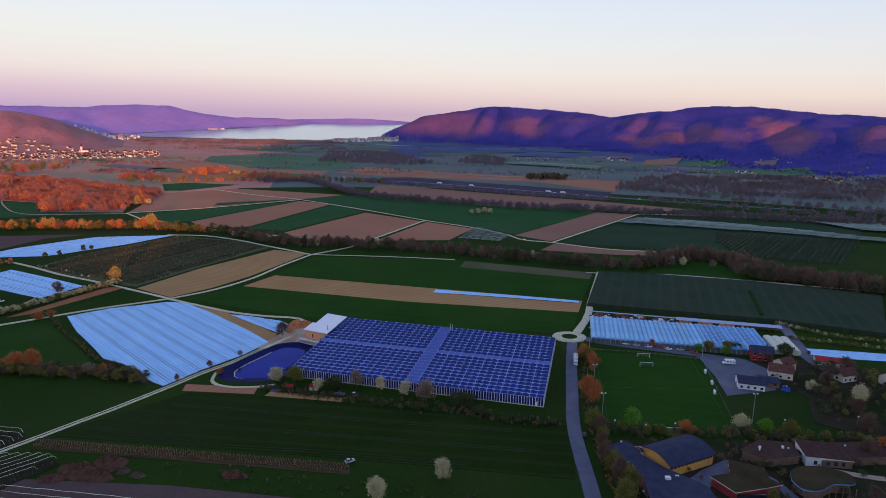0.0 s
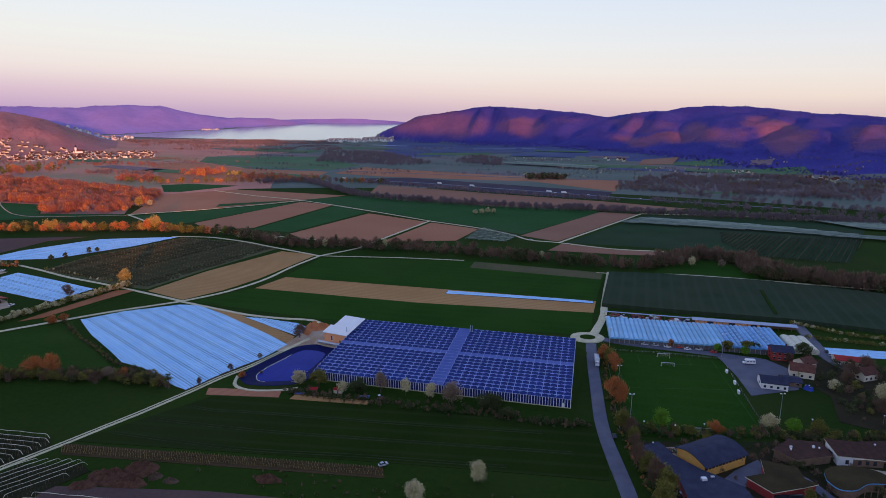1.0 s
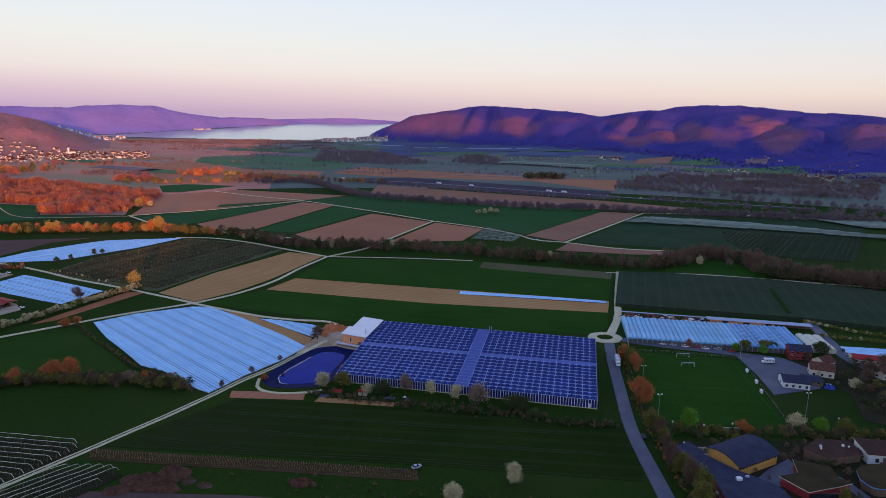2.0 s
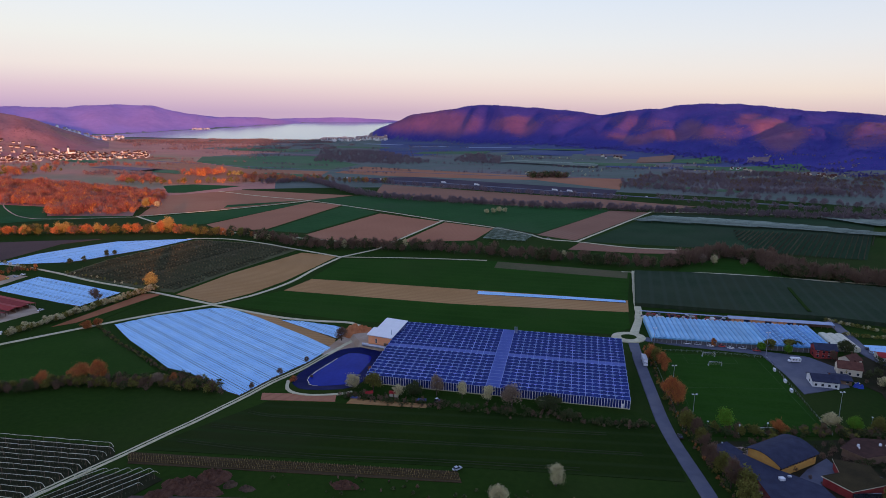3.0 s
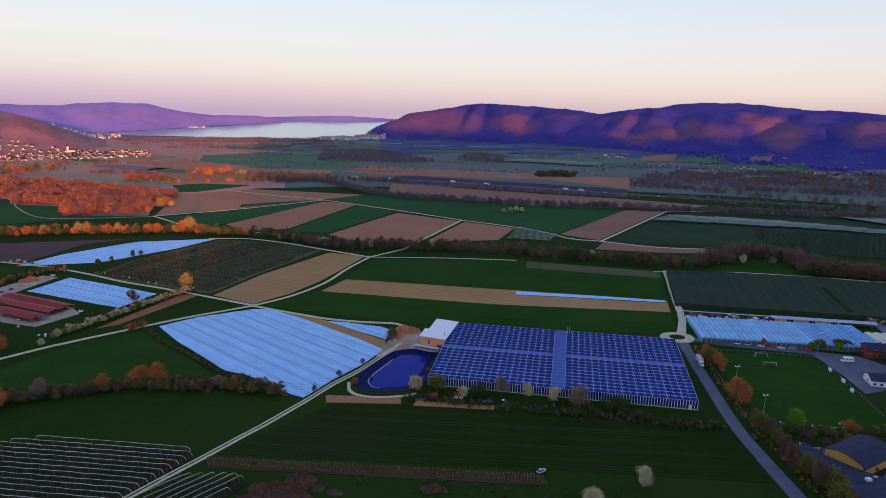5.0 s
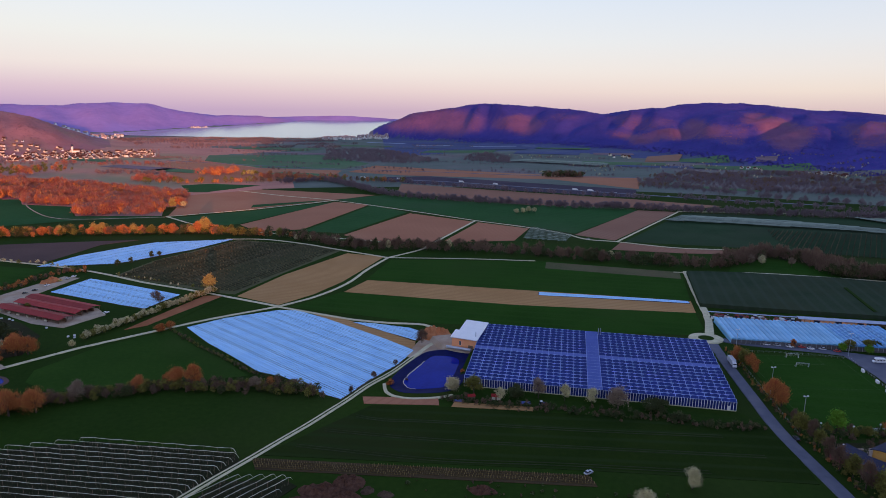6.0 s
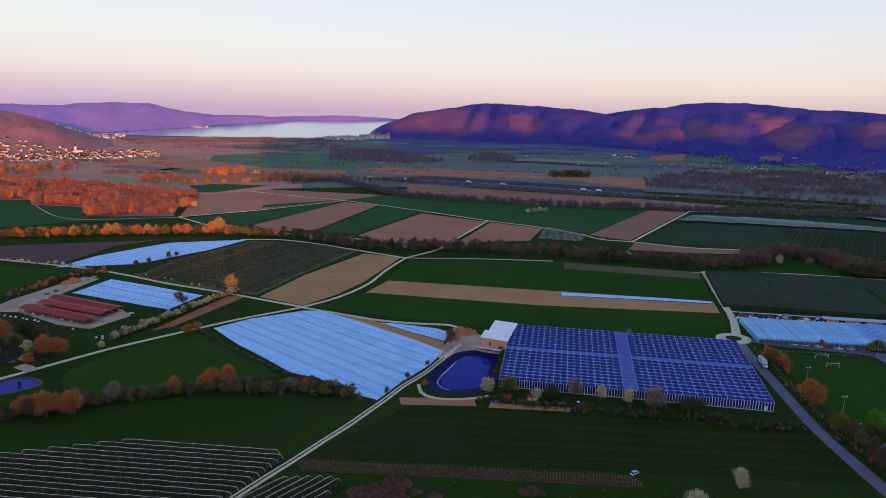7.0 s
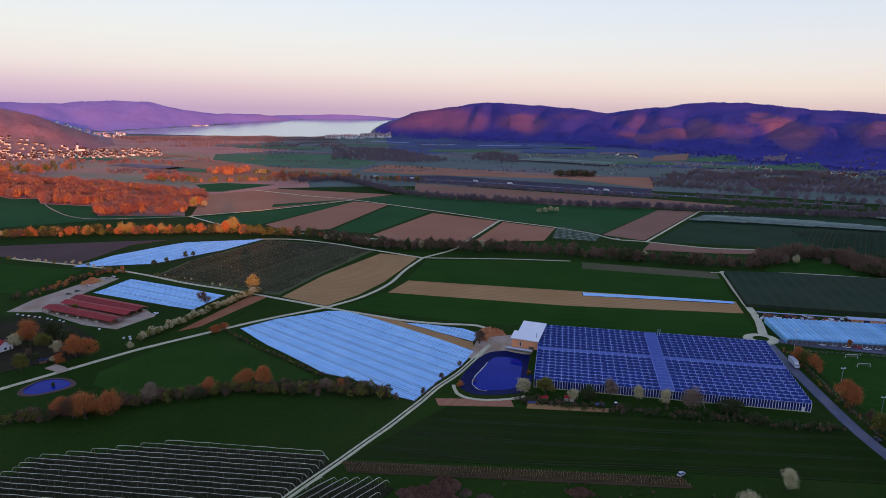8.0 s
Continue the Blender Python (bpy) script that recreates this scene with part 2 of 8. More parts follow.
def relief(x, y):
    """Height of the land: a flat valley floor, wooded hills, the shore rising very slowly to the far end of the lake."""
    x, y = np.asarray(x, float), np.asarray(y, float)
    dx, dy = x - HUB[0], y - HUB[1]
    r, az = np.hypot(dx, dy), np.degrees(np.arctan2(dx, dy))
    slant = az - (r - 2600) / 190 + 1.3 * np.sin(r / 230 + az * 0.6) + 0.8 * np.sin(r / 110 - az)
    k = np.clip(np.searchsorted(SPURS, slant), 1, len(SPURS) - 1)
    u = (slant - SPURS[k - 1]) / (SPURS[k] - SPURS[k - 1])
    gully = np.clip((0.34 + 0.12 * np.sin(az * 1.1)) * np.sin(np.pi * np.clip(u, 0, 1) ** 1.35) ** 1.2, 0, 1)
    base = 0.046 * np.clip(r - 3200, 0, None)
    z = np.maximum(base, hill(WOODED, az, r, gully) + apron(az, r))
    z = np.maximum(z, hill(VINE_HILL, az, r, 0.1 * np.sin(az * 1.7) ** 2))
    z = np.maximum(z, hill(SHORE_HILL, az, r, 0.2 * np.sin(az * 0.9) ** 2))
    z = np.maximum(z, hill(FAR_SHORE, az, r, 0 * az))
    way, across = x * BEAM[0] + y * BEAM[1], x * BEAM[1] - y * BEAM[0]
    back = np.interp(across, BEHIND[:, 0], BEHIND[:, 1]) * np.exp(-((way + 900) / 240.0) ** 2)
    return np.where(way < -250, np.maximum(z, back), z)


# sunlight painted on the hills as warm patches of bare wood: azimuth, height, half width (degrees), half height
# (metres), share of warm tone
SUN_PATCHES = np.array([(2.6, 95, 4.4, 62, 0.75), (10.4, 98, 2.3, 38, 0.8), (21.0, 62, 2.2, 17, 0.95), (23.6, 78, 2.2, 18, 0.95), (25.9, 96, 2.0, 20, 0.9), (20.8, 118, 2.6, 26, 0.45), (32.6, 74, 1.9, 38, 1.0),
                  (31.6, 104, 1.5, 26, 1.0), (30.2, 128, 1.2, 18, 0.8), (28.4, 82, 1.2, 26, 0.45), (38.2, 96, 2.2, 30, 0.6), (42, 90, 2.4, 40, 0.5), (14.5, 128, 1.5, 16, 0.3)])


def sun_patch_share(az, z, x, y):
    """How much painted sunlight warms the wood at this spot, from 0 to 1."""
    a = az + 0.9 * noise.noise(Vector((x / 150, y / 150, 8.0)))
    h = z + 16 * noise.noise(Vector((x / 120, y / 120, 2.5)))
    d = ((a - SUN_PATCHES[:, 0]) / SUN_PATCHES[:, 2]) ** 2 + ((h - SUN_PATCHES[:, 1]) / SUN_PATCHES[:, 3]) ** 2
    return float(np.max(SUN_PATCHES[:, 4] * np.clip(1.5 - d, 0, 1)))


def rough_land(x, y, z, base):
    n = noise.fractal(Vector((x / 140, y / 140, 3.1)), 1.0, 2.0, 4) * 9 + noise.noise(Vector((x / 420, y / 420, 7.7))) * 12
    return z + n * min(1, max(0, (z - base - 6) / 40))


def build_ground():
    azs = np.radians(np.concatenate([np.arange(-44, 56, 0.4), np.arange(56, 316, 2.0)]))
    rings = np.concatenate([[0.01], np.arange(60, 1500, 90), np.arange(1500, 3600, 30), np.arange(3600, 4901, 50)])
    A, R = np.meshgrid(azs, rings)
    X, Y = HUB[0] + R * np.sin(A), HUB[1] + R * np.cos(A)
    Z = relief(X, Y)
    base = 0.046 * np.clip(R - 3200, 0, None)
    lift = apron((np.degrees(A) + 180) % 360 - 180, R)
    n = len(azs)
    verts = []
    for i in range(len(rings)):
        for j in range(n):
            x, y, z, b = X[i, j], Y[i, j], Z[i, j], base[i, j]
            verts.append((x, y, rough_land(x, y, z, b) if z > b + 6 else z))
    faces, mi = [], []
    for i in range(len(rings) - 1):
        for j in range(n):
            q = (i * n + j, i * n + (j + 1) % n, (i + 1) * n + (j + 1) % n, (i + 1) * n + j)
            faces.append(q)
            rise, west, far = max(Z[i, j] - base[i, j] - lift[i, j], Z[i + 1, j] - base[i + 1, j] - lift[i + 1, j]), math.sin(azs[j]) < -0.1, rings[i] > 3330
            wooded = rise > (4 if far else 8)
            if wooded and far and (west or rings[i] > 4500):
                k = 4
            elif rise > 6 and west and math.cos(azs[j]) > 0:
                k = 3
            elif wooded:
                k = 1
            elif 1000 < rings[i] < 3400 and -0.8 < azs[j] < -0.24 + 0.06 * math.sin(rings[i] / 90):
                k = 5
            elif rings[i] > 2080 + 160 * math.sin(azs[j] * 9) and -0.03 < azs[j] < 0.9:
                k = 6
            else:
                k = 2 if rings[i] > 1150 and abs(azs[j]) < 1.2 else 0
            mi.append(k)
    ob = mesh_object("ground", verts, faces, [GRASS, HAZY_FOREST_FLOOR, PASTURE_HAZED, VINE_FLOOR, RIDGE_FLOOR, HEATH_HAZED, PASTURE_BLUE], smooth=True)
    ob.data.polygons.foreach_set("material_index", mi)
    share = ob.data.attributes.new("sun_patch", "FLOAT", "POINT")
    A, Z, X, Y = (q.ravel() for q in (np.degrees(A), Z, X, Y))
    share.data.foreach_set("value", [sun_patch_share(a, z, x, y) if z > 22 and -4 < a < 50 else 0.0 for a, z, x, y in zip(A, Z, X, Y)])
    return tagged(ob, "green valley floor with meadows rising to wooded hills", "ground", kind="structure")


build_ground()


def ground_z(x, y):
    if y > -150 and math.hypot(x - HUB[0], y - HUB[1]) < 1480:
        return 0.0
    return float(relief(x, y))


# lake between the near reeds and the far shore
def build_lake():
    azs = np.arange(-25.5, 0.6, 0.3)
    near = np.interp(azs, (-25.5, -22, -17, -12, -8, -5, -3, -1.5, 0.6), (3620, 3520, 3420, 3330, 3300, 3330, 3420, 3560, 3700))
    near = near + np.array([25 * noise.noise(Vector((a * 0.8, 2, 5))) for a in azs])
    far = np.interp(azs, (-25.5, -23.8, -21, -18.3, -15.7, -12.4, -9.5, -8, 0.6), (3640, 3680, 3840, 3990, 4120, 4400, 4600, 4810, 4810))
    verts, faces, m = [], [], 24
    for a, r0, r1 in zip(np.radians(azs), near, far):
        for k in range(m):
            r = r0 + (r1 - r0) * k / (m - 1)
            verts.append((HUB[0] + r * math.sin(a), HUB[1] + r * math.cos(a), 0.046 * max(0, r - 3200) + 2.0))
    for i in range(len(azs) - 1):
        for k in range(m - 1):
            faces.append((i * m + k, (i + 1) * m + k, (i + 1) * m + k + 1, i * m + k + 1))
    tagged(mesh_object("lake", verts, faces, WATER), "calm pale evening lake between low hills", "lake", kind="structure")


build_lake()

# ---------------------------------------------------------------- fields and tracks
LIFT = [0.05]


def field(name, pts, material, label, category="field", drape=False, h=0.0):
    """A sown or ploughed plot: a thin slab with its own edge, draped over the land where the land rises."""
    LIFT[0] += 0.003
    z = LIFT[0] + h
    bm = bmesh.new()
    top = [bm.verts.new((x, y, z + (ground_z(x, y) + 1.0 if drape else 0))) for x, y in pts]
    bm.faces.new(top)
    low = [bm.verts.new((v.co.x, v.co.y, v.co.z - 0.3 - z)) for v in top]
    for i in range(len(top)):
        bm.faces.new((top[i], low[i], low[(i + 1) % len(top)], top[(i + 1) % len(top)]))
    bmesh.ops.triangulate(bm, faces=[f for f in bm.faces if len(f.verts) > 4])
    bmesh.ops.recalc_face_normals(bm, faces=bm.faces)
    ob = part(name, bm, material, None)
    return tagged(ob, label, category, kind="structure")


def curve_points(pts, step=6.0):
    """Catmull-Rom samples along a polyline."""
    p = [Vector((*q, 0)) for q in pts]
    p = [2 * p[0] - p[1]] + p + [2 * p[-1] - p[-2]]
    out = []
    for i in range(1, len(p) - 2):
        a, b, c, d = p[i - 1:i + 3]
        n = max(2, int((c - b).length / step))
        for k in range(n):
            t = k / n
            out.append(0.5 * (2 * b + (c - a) * t + (2 * a - 5 * b + 4 * c - d) * t * t + (3 * b - a - 3 * c + d) * t ** 3))
    return out + [p[-2]]


def ribbon(name, pts, width, material, label, z=0.32, category="track", seed=1, parent=None, wobble=0.12):
    LIFT[0] += 0.002
    c = curve_points(pts)
    bm = bmesh.new()
    rows = []
    for i, q in enumerate(c):
        d = (c[min(i + 1, len(c) - 1)] - c[max(i - 1, 0)]).normalized()
        s = Vector((d.y, -d.x, 0))
        w = width / 2 * (1 + wobble * noise.noise(Vector((q.x * 0.13, q.y * 0.13, seed))))
        zz = z + LIFT[0] - 0.05 + max(0, ground_z(q.x, q.y))
        rows.append([bm.verts.new((*(q + s * k).xy, zz + dz)) for k, dz in ((-w - 0.2, -0.45), (-w, 0), (w, 0), (w + 0.2, -0.45))])
    for a, b in zip(rows, rows[1:]):
        for k in range(3):
            bm.faces.new((a[k], b[k], b[k + 1], a[k + 1]))
    bmesh.ops.recalc_face_normals(bm, faces=bm.faces)
    ob = part(name, bm, material, parent)
    return tagged(ob, label, category, kind="structure") if parent is None else ob


PALE = "pale concrete farm track between fields"
ribbon("track", [(-218, 195), (-205, 211), (-194, 226), (-182, 242.5), (-171, 257), (-161, 271), (-152, 283), (-143, 296.5), (-134, 310), (-125, 325), (-112, 342), (-99, 364), (-86, 386), (-74, 398)], 3.0, CONCRETE, PALE)
ribbon("verge", [(-218, 195), (-205, 211), (-194, 226), (-182, 242.5), (-171, 257), (-161, 271), (-152, 283), (-143, 296.5), (-134, 310), (-125, 325), (-112, 342), (-99, 364)], 0.7, GRASS, "grass between the wheel lanes of the farm track", z=0.36, category="verge", wobble=0.5)
ribbon("track", [(-420, 268), (-319, 376), (-297, 397), (-271, 418), (-242, 441), (-209, 462), (-198, 469)], 2.7, CONCRETE, PALE)
ribbon("track", [(-198, 469), (-244, 497), (-283, 520), (-325, 543), (-367, 571), (-420, 600), (-520, 640)], 2.7, CONCRETE, PALE)
ribbon("track", [(-198, 469), (-173, 494), (-151, 532), (-136, 579), (-117, 627)], 2.7, CONCRETE, PALE)
ribbon("track", [(-198, 468), (-165, 449), (-139, 435), (-114, 427), (-90, 422), (-79, 409)], 2.7, CONCRETE, PALE)
ribbon("track", [(-117, 627), (-142, 646), (-181, 675), (-209, 697), (-258, 724), (-304, 728)], 2.7, CONCRETE, PALE)
ribbon("track", [(-117, 627), (-83, 663), (-71, 689), (-42, 752), (0, 844)], 2.7, CONCRETE, PALE)
ribbon("track", [(-117, 627), (-37, 619), (30, 607)], 1.5, CONCRETE, PALE)
ribbon("track", [(0, 844), (-84, 929), (-210, 1046), (-299, 1102), (-395, 1175)], 2.7, CONCRETE, PALE)
ribbon("track", [(0, 844), (62, 791), (97, 748), (115, 712), (146, 697), (198, 663), (250, 650)], 2.7, CONCRETE, PALE)
ribbon("track", [(146, 697), (320, 915)], 2.7, CONCRETE, PALE)
ribbon("track", [(320, 915), (466, 896), (618, 842), (760, 800)], 2.7, CONCRETE, PALE)
ribbon("track", [(-210, 1046), (-262, 1000), (-334, 943), (-426, 888)], 2.7, CONCRETE, PALE)
ribbon("track", [(-426, 888), (-348, 805), (-276, 769), (-217, 746), (-90, 690)], 2.7, CONCRETE, PALE)
ribbon("track", [(-700, 1060), (-674, 1002), (-620, 929), (-576, 884), (-532, 869), (-426, 884)], 1.5, GRAVEL, "narrow gravel path before the wood", wobble=0.4)
ribbon("road", [(94.5, 374.5), (91.2, 362), (85.5, 338), (77.5, 302), (71, 272), (68, 252), (66, 229), (64, 208), (57, 150), (40, 60)], 6.2, ASPHALT, "grey asphalt road beside the large greenhouse", category="road", wobble=0.02)
ribbon("track", [(100, 390), (107, 404), (118, 428), (132, 470), (163, 559)], 5.0, CONCRETE, "pale concrete lane to the orchards", wobble=0.2)
ribbon("track", [(163, 559), (233, 548), (300, 526), (389, 494), (520, 450)], 2.7, CONCRETE, PALE)

GREEN = "green field of young crop"
BROWN = "bare brown ploughed field"
field("field", [(-176, 456), (-147, 438), (-138, 430), (-97, 390), (-98, 376), (-145, 424)], SOIL, BROWN)
field("field", [(-236, 498), (-210, 563), (-160, 649), (-121, 632), (-138, 585), (-156, 537), (-176, 500), (-199, 473)], SOIL, BROWN)
field("field", [(-114, 619), (47, 604), (158, 557), (124, 468), (8, 501), (-136, 542)], CROP, GREEN)
field("field", [(40, 602), (156, 557), (147, 533), (33, 577)], ORCHARD_FLOOR, "dull olive strip of older crop")
field("field", [(-134, 542), (8, 501), (124, 467), (114, 438), (-17, 464), (-152, 506)], SOIL, BROWN)
field("field", [(-154, 505), (-17, 464), (113, 437), (103, 404), (88, 392), (27, 400), (-49, 419), (-86, 425), (-189, 467)], CROP, GREEN)
field("hail_net_roof", [(160, 551), (207, 543), (285, 520), (337, 494), (370, 474), (308, 385), (252, 413), (224, 421), (164, 439), (124, 452)], NETDARK, "dark hail net stretched over an orchard", "hail net", h=3.0)
field("field", [(204, 557), (219, 578), (245, 600), (274, 609), (290, 599), (296, 568), (297, 530), (285, 526), (251, 540)], CROP, GREEN)
ribbon("track", [(150, 557), (162, 555), (208, 546), (286, 523), (338, 497)], 1.2, CONCRETE, "pale path along the hail net", wobble=0.5)
field("field", [(-359, 565), (-346, 623), (-289, 721), (-208, 694), (-166, 664), (-212, 569), (-239, 503), (-251, 507)], ORCHARD_FLOOR, "dark green orchard plot with young trees", "orchard")
field("field", [(-761, 1066), (-718, 1066), (-684, 1008), (-597, 983), (-552, 893), (-436, 890), (-430, 880), (-532, 860), (-640, 800), (-800, 880), (-960, 1050), (-1000, 1250)], CROP_HAZED, "green meadow before the bare wood")
field("field", [(-425, 891), (-467, 1115), (-360, 1196), (-144, 1113), (-211, 1050), (-336, 948)], SOIL_RED, BROWN)
field("field", [(-329, 968), (-332, 998), (-212, 1055), (-264, 1010)], CROP_HAZED, GREEN)
field("field", [(-416, 876), (-325, 935), (-208, 1028), (-312, 829), (-342, 809)], CROP_HAZED, GREEN)
field("field", [(-310, 821), (-208, 1028), (-151, 996), (-225, 787), (-276, 772)], SOIL_RED, BROWN)
field("field", [(-223, 775), (-146, 989), (-92, 920), (-172, 759)], CROP_HAZED, GREEN)
field("field", [(-171, 748), (-88, 909), (-3, 835), (-70, 700), (-148, 714)], SOIL_RED, BROWN)
field("field", [(-209, 1055), (-124, 1113), (9, 1026), (238, 966), (262, 930), (111, 748), (64, 799), (1, 853), (-84, 936)], CROP_HAZED, GREEN)
field("field", [(2, 831), (61, 783), (28, 708), (-57, 701)], SOIL_RED, BROWN)
field("field", [(262, 930), (314, 912), (146, 704), (109, 740)], SOIL_RED_SHADED, BROWN)
field("field", [(323, 902), (611, 831), (420, 596), (291, 654), (155, 697)], CROP_DARK, "dark green orchard plot", "orchard")
field("field", [(-223, 1544), (-163, 1729), (188, 1508), (452, 1404), (369, 1197), (242, 1377), (-85, 1462)], SOIL_RED, BROWN)
field("field", [(-149, 1416), (-34, 1443), (360, 1186), (313, 1072), (129, 1169), (-145, 1346)], mat("black_soil", (0.055, 0.045, 0.062), (0.080, 0.064, 0.085), scale=0.02, fine=0.5, spec=0.02, third=(0.10, 0.075, 0.085)), "dark ploughed field beside the main road")
field("field", [(-97, 1292), (126, 1152), (305, 1050), (416, 969), (356, 940), (98, 992), (-105, 1153)], SOIL_RED_SHADED, BROWN)
field("field", [(-716, 2115), (-352, 2135), (-182, 1791), (-244, 1612), (-469, 1672), (-661, 1876)], PASTURE_GREEN, "green meadow paled for haze")
field("field", [(-750, 1771), (-706, 1917), (-465, 1655), (-241, 1580), (-256, 1367), (-537, 1290)], SOIL_RED, BROWN)
field("field", [(-527, 1260), (-482, 1290), (-375, 1261), (-450, 1154), (-480, 1154)], CROP_HAZED, GREEN)
field("field", [(700, 1970), (820, 1975), (748, 1847), (641, 1842)], SOIL_RED_SHADED, BROWN, drape=True)
field("field", [(102, 360), (165, 344), (143, 254), (82, 257)], CROP, "mown green football pitch", "pitch")
field("field", [(-314, 356), (-296, 388), (-272, 409), (-256, 422), (-235, 392), (-207, 360), (-192, 342), (-215, 336), (-250, 334), (-290, 326), (-310, 340)], mat("fresh_meadow", (0.020, 0.054, 0.007), (0.030, 0.072, 0.010), scale=0.02, fine=0.4, bump=0.2, spec=0.02, third=(0.036, 0.060, 0.014)), "fresh green meadow above the hedge")
field("field", [(-122, 302), (-85, 298), (70, 270), (60, 222), (-20, 236), (-168, 258)], MEADOW_CUT, "dark green meadow")

# ---------------------------------------------------------------- rows that fill a plot


def rows_in(poly, angle, spacing, start=0.5):
    """Chords of a polygon at equal spacing, all at one angle (degrees)."""
    a = radians(angle)
    d, n = Vector((math.cos(a), math.sin(a))), Vector((-math.sin(a), math.cos(a)))
    P = [Vector(p) for p in poly]
    lo, hi = min(p.dot(n) for p in P), max(p.dot(n) for p in P)
    out, c = [], lo + spacing * start
    while c < hi:
        cuts = []
        for p, q in zip(P, P[1:] + P[:1]):
            u, v = p.dot(n) - c, q.dot(n) - c
            if (u < 0) != (v < 0):
                cuts.append((p + (q - p) * (u / (u - v))).dot(d))
        cuts.sort()
        for s, e in zip(cuts[::2], cuts[1::2]):
            if e - s > spacing:
                out.append((d * s + n * c, d * e + n * c))
        c += spacing
    return out


def film_field(poly, angle, label, spacing=1.85, group=5, seed=0):
    """Raised beds under film, in groups parted by dark wheel tracks."""
    rng = random.Random(seed)
    root = thing("film_field", poly[0][0], poly[0][1], 0, 0, label, "film field")
    base = Vector(poly[0])
    bm = bmesh.new()
    f = bm.faces.new([bm.verts.new((p[0] - base.x, p[1] - base.y, 0.10 + seed * 0.004)) for p in poly])
    bmesh.ops.triangulate(bm, faces=[f])
    part("soil_strip", bm, SOIL_DARK, root, "dark earth between the beds")
    for i, (a, b) in enumerate(rows_in(poly, angle, spacing)):
        if i % group == group - 1 and group > 1:
            w = spacing * 0.36
        else:
            w = spacing * rng.uniform(0.470, 0.490)
        d = (b - a).normalized()
        s = Vector((-d.y, d.x))
        k = max(2, int((b - a).length / 7))
        ends = []
        for o in (-1, 1):
            m = a + s * (o * w)
            cuts = []
            for p0, p1 in zip(poly, poly[1:] + poly[:1]):
                v0, v1 = (Vector(p0) - m).dot(s), (Vector(p1) - m).dot(s)
                if (v0 > 0) != (v1 > 0):
                    cuts.append((Vector(p0).lerp(Vector(p1), v0 / (v0 - v1)) - a).dot(d))
            ends.append((min(cuts) + rng.uniform(0, 0.9), max(cuts) - rng.uniform(0, 0.9)) if len(cuts) > 1 else (0.0, (b - a).length))
        bm = bmesh.new()
        rows = []
        top = 0.36 + 0.03 * rng.random()
        for j in range(k + 1):
            jit = rng.uniform(-0.05, 0.05)
            hz = top + rng.uniform(-0.03, 0.03)
            row = []
            for o, z in ((-1, 0.25), (-0.6, hz), (0.55, hz + 0.02), (1, 0.25)):
                e0, e1 = (ends[0][n] + (ends[1][n] - ends[0][n]) * (o + 1) / 2 for n in (0, 1))
                row.append(bm.verts.new((*(a + d * (e0 + (e1 - e0) * j / k) + s * (o * w + jit) - base), z)))
            rows.append(row)
        for u, v in zip(rows, rows[1:]):
            for m in range(3):
                bm.faces.new((u[m], v[m], v[m + 1], u[m + 1]))
        bmesh.ops.recalc_face_normals(bm, faces=bm.faces)
        part("film_bed", bm, FILM, root)
    return root


film_field([(-252, 425), (-232, 443), (-196, 460), (-181, 458), (-145, 424), (-98, 375), (-108, 353), (-117, 341), (-125, 330), (-131, 320), (-138, 309), (-151, 318),
            (-163, 334), (-188, 347), (-208, 371), (-229, 394)], -45.4, "long asparagus beds under pale blue film", seed=1)
film_field([(-140, 430), (-126, 427), (-98, 415), (-86, 401), (-97, 391)], -45.4, "small wedge of beds under pale blue film", seed=2, group=4)
film_field([(-445, 601), (-427, 651), (-379, 711), (-294, 726), (-323, 674), (-354, 635), (-376, 612)], 52, "distant beds under pale blue film beside dark orchard", seed=3, spacing=2.4)
film_field([(-388, 516), (-375, 558), (-281, 504), (-296, 467)], -31, "beds under pale blue film behind the red sheds", seed=4, spacing=2.1, group=6)
film_field([(8, 497), (122, 467), (120, 460), (6, 489)], -14.6, "narrow strip of film on brown field", seed=5, spacing=1.8, group=9)
film_field([(239, 365), (286, 355), (300, 338), (278, 344), (234, 351)], -12, "film strip beside the nursery lane", seed=6, spacing=1.9, group=9)

